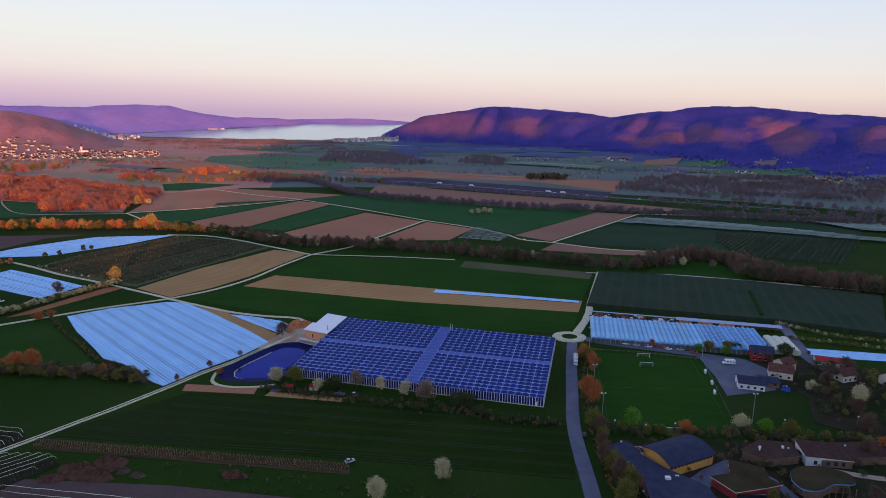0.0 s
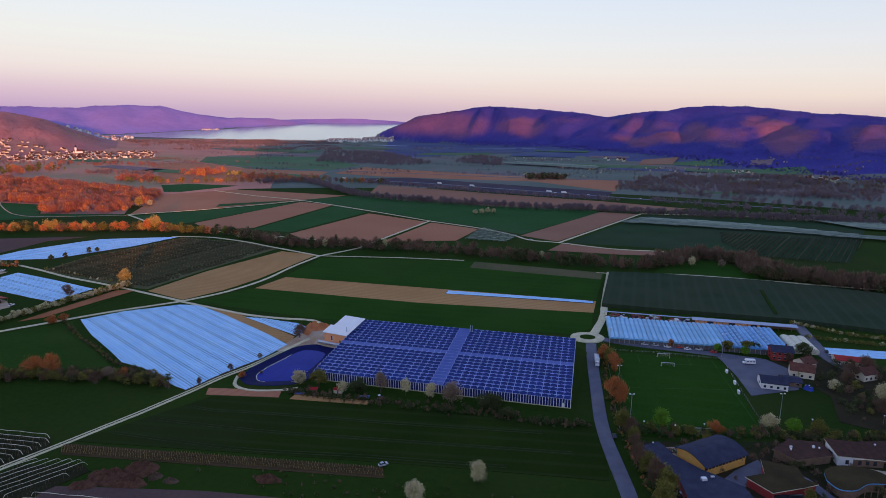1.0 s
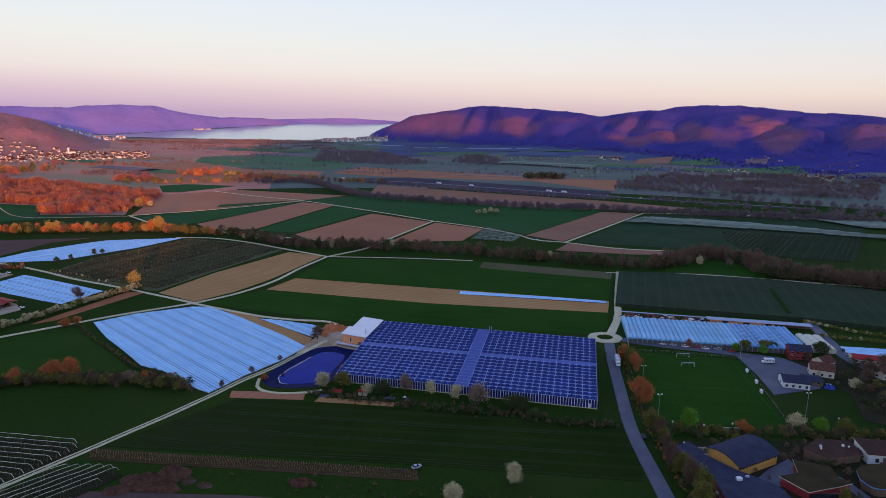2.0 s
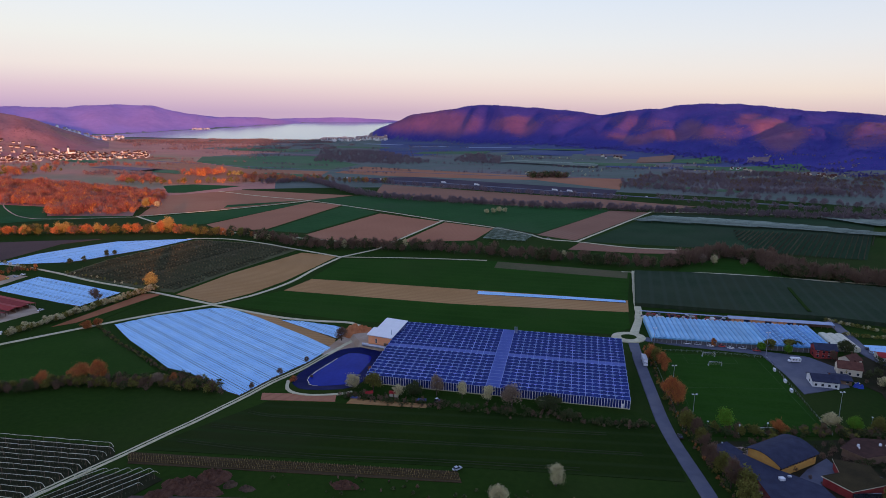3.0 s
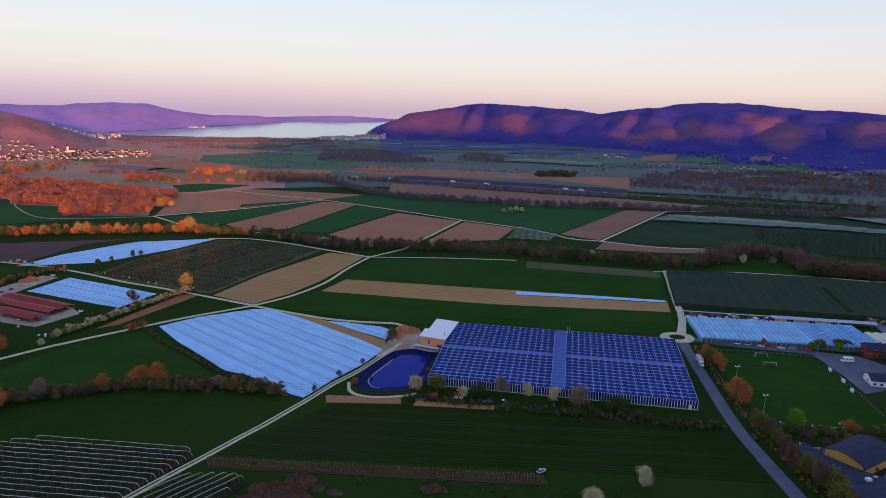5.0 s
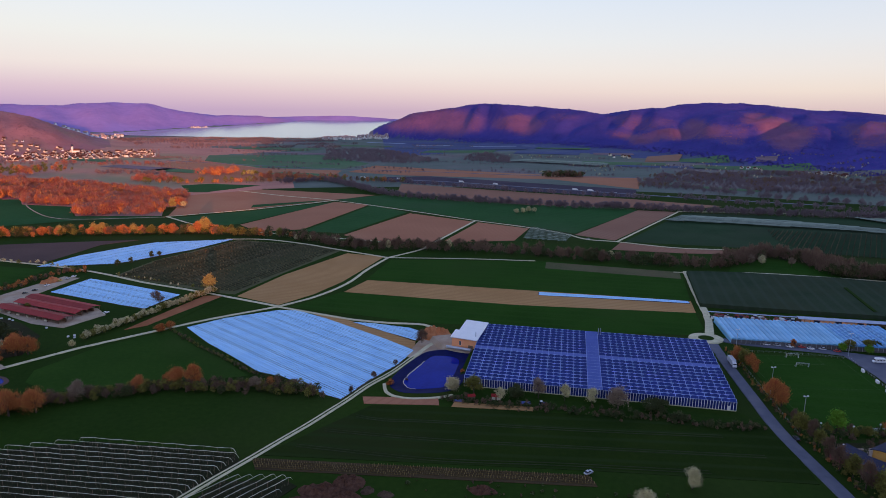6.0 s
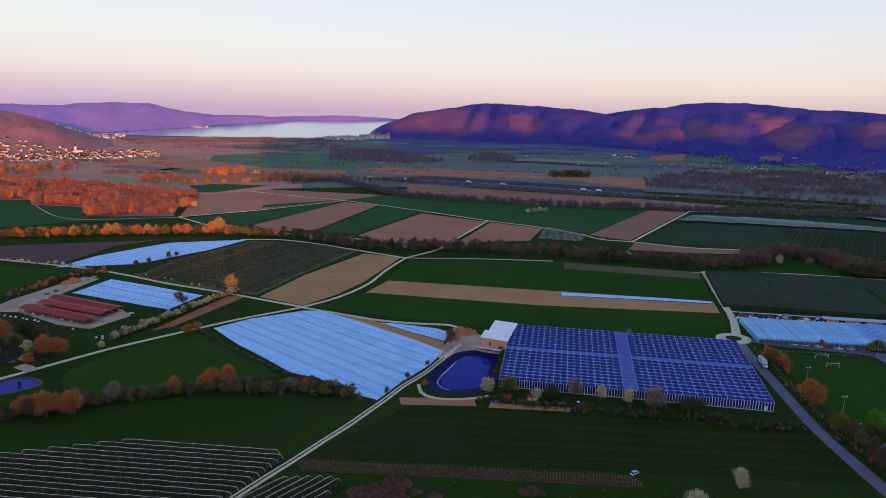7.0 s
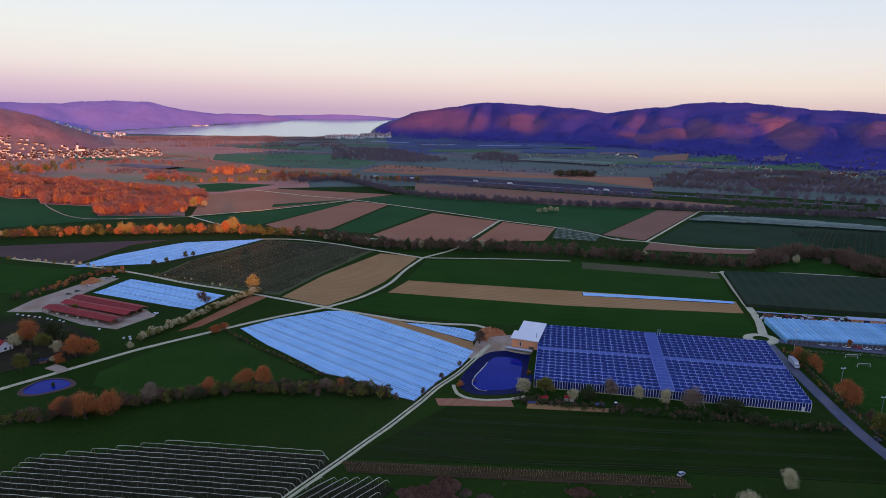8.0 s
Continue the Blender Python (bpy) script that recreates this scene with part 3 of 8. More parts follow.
# ---------------------------------------------------------------- trees
BARK = mat("bark", (0.06, 0.045, 0.035), (0.10, 0.075, 0.055), scale=1.0, fine=8.0)
LEAF = {
    "green": mat("leaf_green", (0.13, 0.27, 0.026), (0.22, 0.38, 0.046), scale=0.4, fine=2.0, island=0.35, leaf=0.3, spec=0.1),
    "olive": mat("leaf_olive", (0.17, 0.155, 0.036), (0.26, 0.23, 0.060), scale=0.4, fine=2.0, island=0.35, leaf=0.3, spec=0.1),
    "blossom": mat("leaf_blossom", (0.52, 0.45, 0.24), (0.74, 0.66, 0.42), scale=0.6, fine=2.0, island=0.35, leaf=0.3, spec=0.1),
    "pink": mat("leaf_pink", (0.24, 0.17, 0.12), (0.38, 0.28, 0.20), scale=0.6, fine=2.0, island=0.3, leaf=0.3, spec=0.1),
    "rust": mat("twig_rust", (0.48, 0.17, 0.062), (0.64, 0.26, 0.10), scale=0.5, fine=2.0, island=0.35, leaf=0.2, spec=0.1),
    "russet": mat("twig_russet", (0.42, 0.145, 0.10), (0.54, 0.215, 0.14), scale=0.05, fine=2.0, island=0.2, leaf=0.5, spec=0.05),
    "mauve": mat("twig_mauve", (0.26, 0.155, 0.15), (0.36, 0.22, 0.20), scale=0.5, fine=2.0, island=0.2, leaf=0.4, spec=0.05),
    # Mauve-grey twigs: haze of the far plain mixed into the bark tone.
    "dusk_haze": mat("twig_dusk_haze", (0.190, 0.145, 0.160), (0.265, 0.200, 0.215), scale=0.5, fine=2.0, island=0.2, leaf=0.3, spec=0.05),
    "bare": mat("twig_bare", (0.175, 0.110, 0.076), (0.26, 0.165, 0.115), scale=0.5, fine=2.0, island=0.25, leaf=0.35, spec=0.1),
    "gold": mat("leaf_gold", (0.42, 0.30, 0.09), (0.60, 0.46, 0.16), scale=0.5, fine=2.0, island=0.3, leaf=0.3, spec=0.1),
    "dark": mat("leaf_dark", (0.06, 0.075, 0.028), (0.1, 0.105, 0.04), scale=0.5, fine=2.0, island=0.35, leaf=0.1, spec=0.1),
}


def crown_arrays(seed, n, size, wide=0.36, low=0.22, twiggy=False):
    """A unit-high crown of n small leaf clumps gathered in lobes, with gaps; returns vertices and quads."""
    rng = np.random.default_rng(seed)
    lobes = []
    for k in range(24):
        a, u = rng.uniform(0, 6.283), rng.uniform(0, 1)
        z = low + (1 - low) * (0.18 + 0.62 * u)
        rad = wide * 0.62 * math.sqrt(max(0.05, 1 - (2 * u - 0.9) ** 2)) * rng.uniform(0.6, 1.1)
        lobes.append((rad * math.cos(a), rad * math.sin(a), z, wide * rng.uniform(0.22, 0.46)))
    V, F = [], []
    for i in range(n):
        lx, ly, lz, lr = lobes[i % len(lobes)]
        d = rng.normal(size=3)
        d /= np.linalg.norm(d)
        c = np.array((lx, ly, lz)) + d * lr * abs(rng.normal(0.8, 0.34)) * np.array((1, 1, 0.85))
        if twiggy:
            u = c - np.array((0, 0, low))
            u /= np.linalg.norm(u) + 1e-6
            u = u + np.array((0, 0, 0.9))
        else:
            u = rng.normal(size=3)
        u = u / (np.linalg.norm(u) + 1e-6)
        w = np.cross(u, rng.normal(size=3))
        w /= np.linalg.norm(w) + 1e-6
        s = size * rng.uniform(0.6, 1.35)
        a, b = (u * s * 1.7, w * s * 0.30) if twiggy else (u * s * 0.75, w * s * 0.75)
        o = len(V)
        bend = np.cross(u, w) * s * 0.25
        if twiggy:
            V += [c - a * 0.9 - b, c - a * 0.7 + b, c + a * 1.1]
            F.append((o, o + 1, o + 2))
        else:
            V += [c - a - b * 0.6, c - b + bend, c + a * 1.1, c + b - bend * 0.5]
            F.append((o, o + 1, o + 2, o + 3))
    return np.array(V), F


def trunk_mesh(seed, name="trunk"):
    """A tapered trunk with forked limbs, one metre high."""
    rng = random.Random(seed)
    bm = bmesh.new()
    prism(bm, 0, 0, -0.03, 0.45, 0.028, 0.016, 6)
    for k in range(5):
        a, z0 = k * 1.3 + rng.random(), rng.uniform(0.22, 0.42)
        p, q = Vector((0, 0, z0)), Vector((0.26 * math.cos(a), 0.26 * math.sin(a), z0 + rng.uniform(0.25, 0.42)))
        s = Vector((-math.sin(a), math.cos(a), 0))
        t = [bm.verts.new(p + s * 0.012), bm.verts.new(p - s * 0.012), bm.verts.new(p + Vector((0, 0, 0.02)))]
        e = bm.verts.new(q)
        for m in range(3):
            bm.faces.new((t[m], t[(m + 1) % 3], e))
    me = bpy.data.meshes.new(name)
    bm.to_mesh(me)
    bm.free()
    me.materials.append(BARK)
    return me


TRUNKS = [trunk_mesh(s) for s in (1, 2, 3)]
CROWNS = {}
TREE_WORDS = {"green": ("fresh green broadleaf tree", "tree"), "olive": ("olive green budding tree", "tree"), "blossom": ("white blossoming fruit tree", "tree"),
              "pink": ("pale pinkish blossoming tree", "tree"), "rust": ("rust brown tree in first bud", "tree"), "bare": ("bare brown tree with fine twigs", "tree"),
              "gold": ("golden blossoming tree in evening sun", "tree"), "dark": ("dark green rounded bush", "bush")}
SHAPE = {"dusk_haze": (300, 0.09, 0.46, 0.04, False), "mauve": (300, 0.09, 0.46, 0.04, False), "russet": (300, 0.09, 0.60, 0.04, False), "green": (3200, 0.028, 0.40, 0.2, False), "olive": (3000, 0.028, 0.42, 0.12, False),
         "blossom": (3000, 0.025, 0.40, 0.14, False), "pink": (3000, 0.024, 0.42, 0.14, False), "rust": (5200, 0.020, 0.40, 0.04, True), "bare": (4200, 0.020, 0.40, 0.08, True),
         "gold": (2800, 0.028, 0.42, 0.14, False), "dark": (2200, 0.034, 0.5, 0.02, False)}


def plant(kind, x, y, h, where, wide=1.0, group="", seed=None):
    """One tree: trunk and crown under an empty, at its own height and turn."""
    s = (int(abs(x * 7 + y * 13)) if seed is None else seed) % 4
    key = (kind, s)
    if key not in CROWNS:
        n, size, w, low, tw = SHAPE[kind]
        V, F = crown_arrays(100 * s + len(kind), n, size, w, low, tw)
        me = bpy.data.meshes.new("crown")
        me.from_pydata([tuple(v) for v in V], [], F)
        me.materials.append(LEAF[kind])
        CROWNS[key] = me
    words, cat = TREE_WORDS[kind]
    root = new("tree" if kind != "dark" else "bush")
    root.matrix_basis = pose(x, y, max(0.0, ground_z(x, y)), 0, 0, (x * 37 + y * 11) % 360) @ Matrix.Diagonal((h * wide * 1.25, h * wide * 1.25, h * 1.15, 1))
    tagged(root, words + " " + where, cat, group)
    for nm, me in (("trunk", TRUNKS[s % 3]), ("crown", CROWNS[key])):
        o = new(nm, me)
        o.parent = root
    return root


FARCROWN = {}


def grove(name, pts, kinds, label, category, n=64, seed=0, size=0.095):
    """Many trees that nobody could count, joined: pts are (x, y, height)."""
    rng = random.Random(seed)
    size *= 1.25
    V, F, M, off = [], [], [], 0
    mats = [LEAF[k] for k in kinds] + [BARK]
    for x, y, h in pts:
        k = rng.randrange(len(kinds))
        s = rng.randrange(5)
        key = (kinds[k], s, n, size)
        if key not in FARCROWN:
            _, _, w, low, tw = SHAPE[kinds[k]]
            FARCROWN[key] = crown_arrays(50 + s, n, size, w, low, kinds[k] in ("bare", "rust", "russet", "mauve", "dusk_haze"))
        cv, cf = FARCROWN[key]
        h *= 1.2
        a, wd = rng.uniform(0, 6.283), h * rng.uniform(0.9, 1.35)
        c, sn = math.cos(a), math.sin(a)
        z0 = max(0.0, ground_z(x, y))
        W = np.empty_like(cv)
        W[:, 0] = x + wd * (cv[:, 0] * c - cv[:, 1] * sn)
        W[:, 1] = y + wd * (cv[:, 0] * sn + cv[:, 1] * c)
        W[:, 2] = z0 + h * cv[:, 2]
        V.append(W)
        F += (np.array(cf) + off).tolist()
        M += [k] * len(cf)
        off += len(W)
        t = 0.018 * h
        V.append(np.array([(x - t, y, z0 - 0.2), (x + t, y - t, z0 - 0.2), (x, y + t, z0 - 0.2), (x, y, z0 + h * 0.75)]))
        F += [(off, off + 1, off + 3), (off + 1, off + 2, off + 3), (off + 2, off, off + 3)]
        M += [len(kinds)] * 3
        off += 4
    me = bpy.data.meshes.new(name)
    me.from_pydata(np.concatenate(V).tolist(), [], F)
    for m in mats:
        me.materials.append(m)
    me.polygons.foreach_set("material_index", M)
    return tagged(new(name, me), label, category, kind="stuff")


def inside(poly, x, y):
    c = False
    for (x0, y0), (x1, y1) in zip(poly, poly[1:] + poly[:1]):
        if (y0 > y) != (y1 > y) and x < (x1 - x0) * (y - y0) / (y1 - y0) + x0:
            c = not c
    return c


def fill(poly, n, h0, h1, seed):
    rng = random.Random(seed)
    xs, ys = [p[0] for p in poly], [p[1] for p in poly]
    out = []
    while len(out) < n:
        x, y = rng.uniform(min(xs), max(xs)), rng.uniform(min(ys), max(ys))
        if inside(poly, x, y):
            out.append((x, y, rng.uniform(h0, h1)))
    return out


def along(pts, step, spread, h0, h1, seed):
    rng = random.Random(seed)
    return [(q.x + rng.gauss(0, spread), q.y + rng.gauss(0, spread), rng.uniform(h0, h1)) for q in curve_points(pts, step)]


# woods of the plain
def billow(pts, low, high, size, gap):
    """Heights that swell and sink over a wood, with clearings left open."""
    out = []
    for x, y, _ in pts:
        n = noise.noise(Vector((x / size, y / size, 4.2))) + 0.4 * noise.noise(Vector((x / size * 3, y / size * 3, 1.2)))
        if n > gap:
            out.append((x, y, low + (high - low) * min(1, max(0, 0.5 + 0.75 * n))))
    return out


WOOD_EDGE = [(-761, 1070), (-718, 1070), (-684, 1012), (-597, 987), (-552, 897), (-434, 894), (-463, 984), (-427, 972), (-470, 1120), (-600, 1190), (-712, 1240), (-809, 1290), (-957, 1400), (-1080, 1420), (-900, 1180)]
grove("wood", billow(fill(WOOD_EDGE, 1500, 8, 14, 3), 7, 16, 55, -0.52), ["russet", "rust", "russet", "mauve", "russet"], "bare rust brown wood lit by the low sun", "wood", seed=3, n=240, size=0.046)
field("forest_floor", WOOD_EDGE, VINE_FLOOR, "leaf litter under the bare wood", "forest floor")
for k, (poly, n, h0, h1, kinds, words) in enumerate((
        ([(-1060, 1450), (-930, 1440), (-860, 1560), (-930, 1640), (-1080, 1620)], 60, 9, 17, ["rust", "russet", "olive"], "tall orange budding trees behind the wood"),
        ([(-800, 1480), (-620, 1440), (-640, 1500), (-790, 1550)], 70, 6, 10, ["mauve", "mauve", "dusk_haze"], "dusky hedge of bare trees on the plain"),
        ([(-660, 1330), (-560, 1320), (-560, 1370), (-640, 1400)], 40, 8, 14, ["russet", "russet"], "orange budding trees behind the wood"),
        ([(-560, 1450), (-500, 1430), (-480, 1540), (-540, 1560)], 26, 10, 17, ["rust", "russet"], "clump of orange budding trees on the plain"),
        ([(-460, 1440), (-430, 1430), (-420, 1490), (-450, 1500)], 10, 8, 12, ["olive", "gold"], "clump of olive trees on the plain"),
        ([(-1160, 1700), (-900, 1720), (-700, 1700), (-700, 1780), (-900, 1840), (-1200, 1800)], 120, 5, 10, ["russet", "mauve", "mauve"], "scattered rust brown trees before the village"),
        ([(-420, 1385), (-330, 1350), (-230, 1345), (-215, 1400), (-330, 1420), (-400, 1440)], 60, 7, 14, ["russet", "rust", "russet"], "feathery orange trees on the plain"))):
    grove("copse", fill(poly, n, h0, h1, 40 + k), kinds, words, "trees", seed=40 + k, n=300, size=0.040)
grove("wood", fill([(-321, 1889), (-371, 2454), (-130, 2365), (24, 1903), (-23, 1757)], 900, 6, 11, 5), ["dusk_haze"], "dark bare wood on the plain", "wood", seed=5, n=130, size=0.050)
grove("wood", fill([(93, 1906), (166, 2163), (262, 2033), (224, 1805)], 240, 6, 11, 6), ["dusk_haze"], "dark bare copse on the plain", "wood", seed=6, n=130, size=0.050)
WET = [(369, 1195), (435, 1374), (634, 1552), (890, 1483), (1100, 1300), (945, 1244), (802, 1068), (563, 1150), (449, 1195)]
grove("wood", billow(fill(WET, 1700, 5, 11, 7), 4, 12, 90, -0.12), ["dusk_haze", "dusk_haze", "dusk_haze", "bare"], "dark wet woodland below the hills", "wood", seed=7, n=150, size=0.048)
grove("shore_trees", billow(fill([(-1500, 3150), (-900, 3260), (-480, 3290), (-430, 3200), (-380, 3080), (-800, 2950), (-1300, 2950)], 1800, 5, 9, 8), 4, 10, 120, -0.3), ["mauve", "dusk_haze"], "trees and reeds along the lake shore", "trees", seed=8, n=80, size=0.066)
grove("shore_trees", billow(fill([(-1100, 2500), (-350, 2500), (-250, 3000), (-800, 2950), (-1250, 2850)], 1500, 4, 8, 9), 3, 9, 110, 0.16), ["mauve", "dusk_haze"], "clumps of bare trees on wet meadows", "trees", seed=9, n=80, size=0.066)
grove("hedge", along([(-337, 1291), (-250, 1323), (-124, 1108), (9, 1022), (96, 984), (177, 950), (262, 934), (411, 880), (603, 828), (760, 780)], 3, 3, 7, 13, 10), ["dusk_haze"], "long bare hedge across the plain", "hedge", seed=10, n=240, size=0.042)
grove("hedge", along([(-600, 1290), (-427, 1300), (-250, 1330), (-90, 1300)], 7, 5, 8, 14, 11), ["rust", "olive", "bare"], "hedge of rust and olive trees", "hedge", seed=11, n=240, size=0.042)
grove("hedge", along([(-160, 1330), (0, 1230), (150, 1130), (330, 1050)], 9, 4, 6, 11, 12), ["dusk_haze"], "thin hedge beside the main road", "hedge", seed=12, n=240, size=0.042)
grove("hedge", along([(450, 1195), (560, 1050), (700, 930), (820, 900)], 6, 14, 7, 13, 13), ["dusk_haze"], "ragged trees by the stream", "hedge", seed=13, n=240, size=0.042)
grove("hedge", along([(380, 1060), (500, 960), (650, 880), (800, 830)], 6, 12, 6, 11, 14), ["dusk_haze"], "ragged bare shrubs by the stream", "hedge", seed=14, n=240, size=0.042)
grove("hedge", along([(-226, 722), (-144, 672), (-83, 665), (-23, 654), (60, 622), (87, 608), (119, 599), (154, 584), (189, 574), (208, 573), (232, 592), (276, 612), (297, 599), (302, 570), (303, 541), (320, 525), (345, 507), (380, 490), (470, 455)], 1.9, 5.0, 5, 12, 15), ["bare", "bare", "bare", "dark"], "bare brown hedge of trees along the brook", "hedge", seed=15, n=340, size=0.038)
grove("hedge", along([(212, 580), (232, 597), (276, 616), (300, 602), (306, 570), (307, 545), (322, 530), (347, 511), (380, 494), (470, 460)], 1.8, 7, 8, 14, 16), ["bare", "bare"], "bare brown trees along the brook", "hedge", seed=16, n=340, size=0.038)
grove("hedge", along([(-640, 735), (-540, 752), (-481, 760), (-418, 762), (-355, 768), (-297, 752), (-228, 736)], 1.8, 4.5, 5, 11, 17), ["rust", "bare", "olive", "dark"], "hedge of rust and olive trees behind the film field", "hedge", seed=17, n=340, size=0.038)
grove("hedge", along([(-330, 300), (-309, 306), (-276, 316), (-236, 326), (-190, 325), (-160, 320), (-150, 316)], 0.45, 2.8, 2.2, 5.6, 18), ["bare", "dark", "olive", "bare"], "low tangled hedge below the film field", "hedge", seed=18, n=280, size=0.042)
grove("hedge", along([(-264, 424), (-235, 391), (-207, 362), (-189, 344), (-165, 330)], 0.9, 0.8, 1.0, 2.3, 19), ["dark", "bare", "olive"], "low scrub along the film field", "hedge", seed=19, n=280, size=0.042)
grove("blossom_hedge", along([(-311, 404), (-305, 416), (-296, 434), (-288, 450), (-280, 467), (-268, 492), (-258, 513)], 0.75, 1.4, 2.8, 5.2, 20), ["blossom", "blossom", "olive"], "white blossoming hedge beside a brown strip", "hedge", seed=20, n=280, size=0.042)
grove("shrub_row", along([(-85, 306), (-40, 294), (0, 284), (30, 275), (62, 266)], 0.6, 2.2, 1.0, 3.0, 21), ["dark", "bare", "dark"], "low shrubs before the glass wall", "shrubs", seed=21, n=280, size=0.042)
grove("shrub_row", along([(99, 368), (93, 341), (85, 305), (78.5, 268), (75.5, 243), (73, 215), (69, 180)], 1.1, 1.0, 0.8, 2.2, 22), ["rust", "olive", "bare", "dark"], "shrubs along the road", "shrubs", seed=22, n=280, size=0.042)
grove("shrub_row", fill([(190, 330), (232, 335), (260, 325), (255, 250), (215, 250), (185, 270), (205, 295)], 95, 2, 6, 23), ["dark", "bare", "dark", "olive"], "tangled garden trees and shrubs", "shrubs", seed=23, n=280, size=0.042)
grove("shrub_row", along([(85, 262), (105, 258), (130, 256), (150, 254), (175, 252), (200, 250)], 0.9, 2.0, 1.6, 4.5, 24), ["dark", "olive", "bare"], "shrubs behind the goal", "shrubs", seed=24, n=280, size=0.042)
grove("orchard_blossom", along([(248, 409), (274, 384), (306, 370), (350, 340)], 1.2, 0.5, 2.0, 3.2, 25) + along([(240, 382), (262, 372), (288, 362), (330, 338)], 1.2, 0.5, 2.0, 3.2, 26), ["olive", "olive", "blossom"], "rows of pale blossoming fruit trees", "orchard", seed=25, n=280, size=0.042)
grove("verge_shrubs", along([(-252, 510), (-283, 528), (-325, 551), (-360, 572)], 4.5, 1.5, 1.0, 3.0, 27), ["blossom", "olive", "dark"], "small blossoming shrubs beside the track", "shrubs", seed=27, n=60, size=0.1)
grove("shrub_row", fill([(92, 255), (130, 250), (230, 250), (225, 205), (110, 200), (92, 196), (90, 248)], 150, 1.2, 4.0, 28), ["bare", "bare", "dark"], "garden shrubs between the school buildings", "shrubs", seed=28, n=280, size=0.042)
grove("shrub_row", fill([(-110, 240), (-20, 222), (30, 215), (30, 205), (-60, 212), (-105, 226)], 60, 0.6, 1.8, 29), ["dark", "bare"], "low weeds beside the meadow", "shrubs", seed=29, n=50, size=0.12)

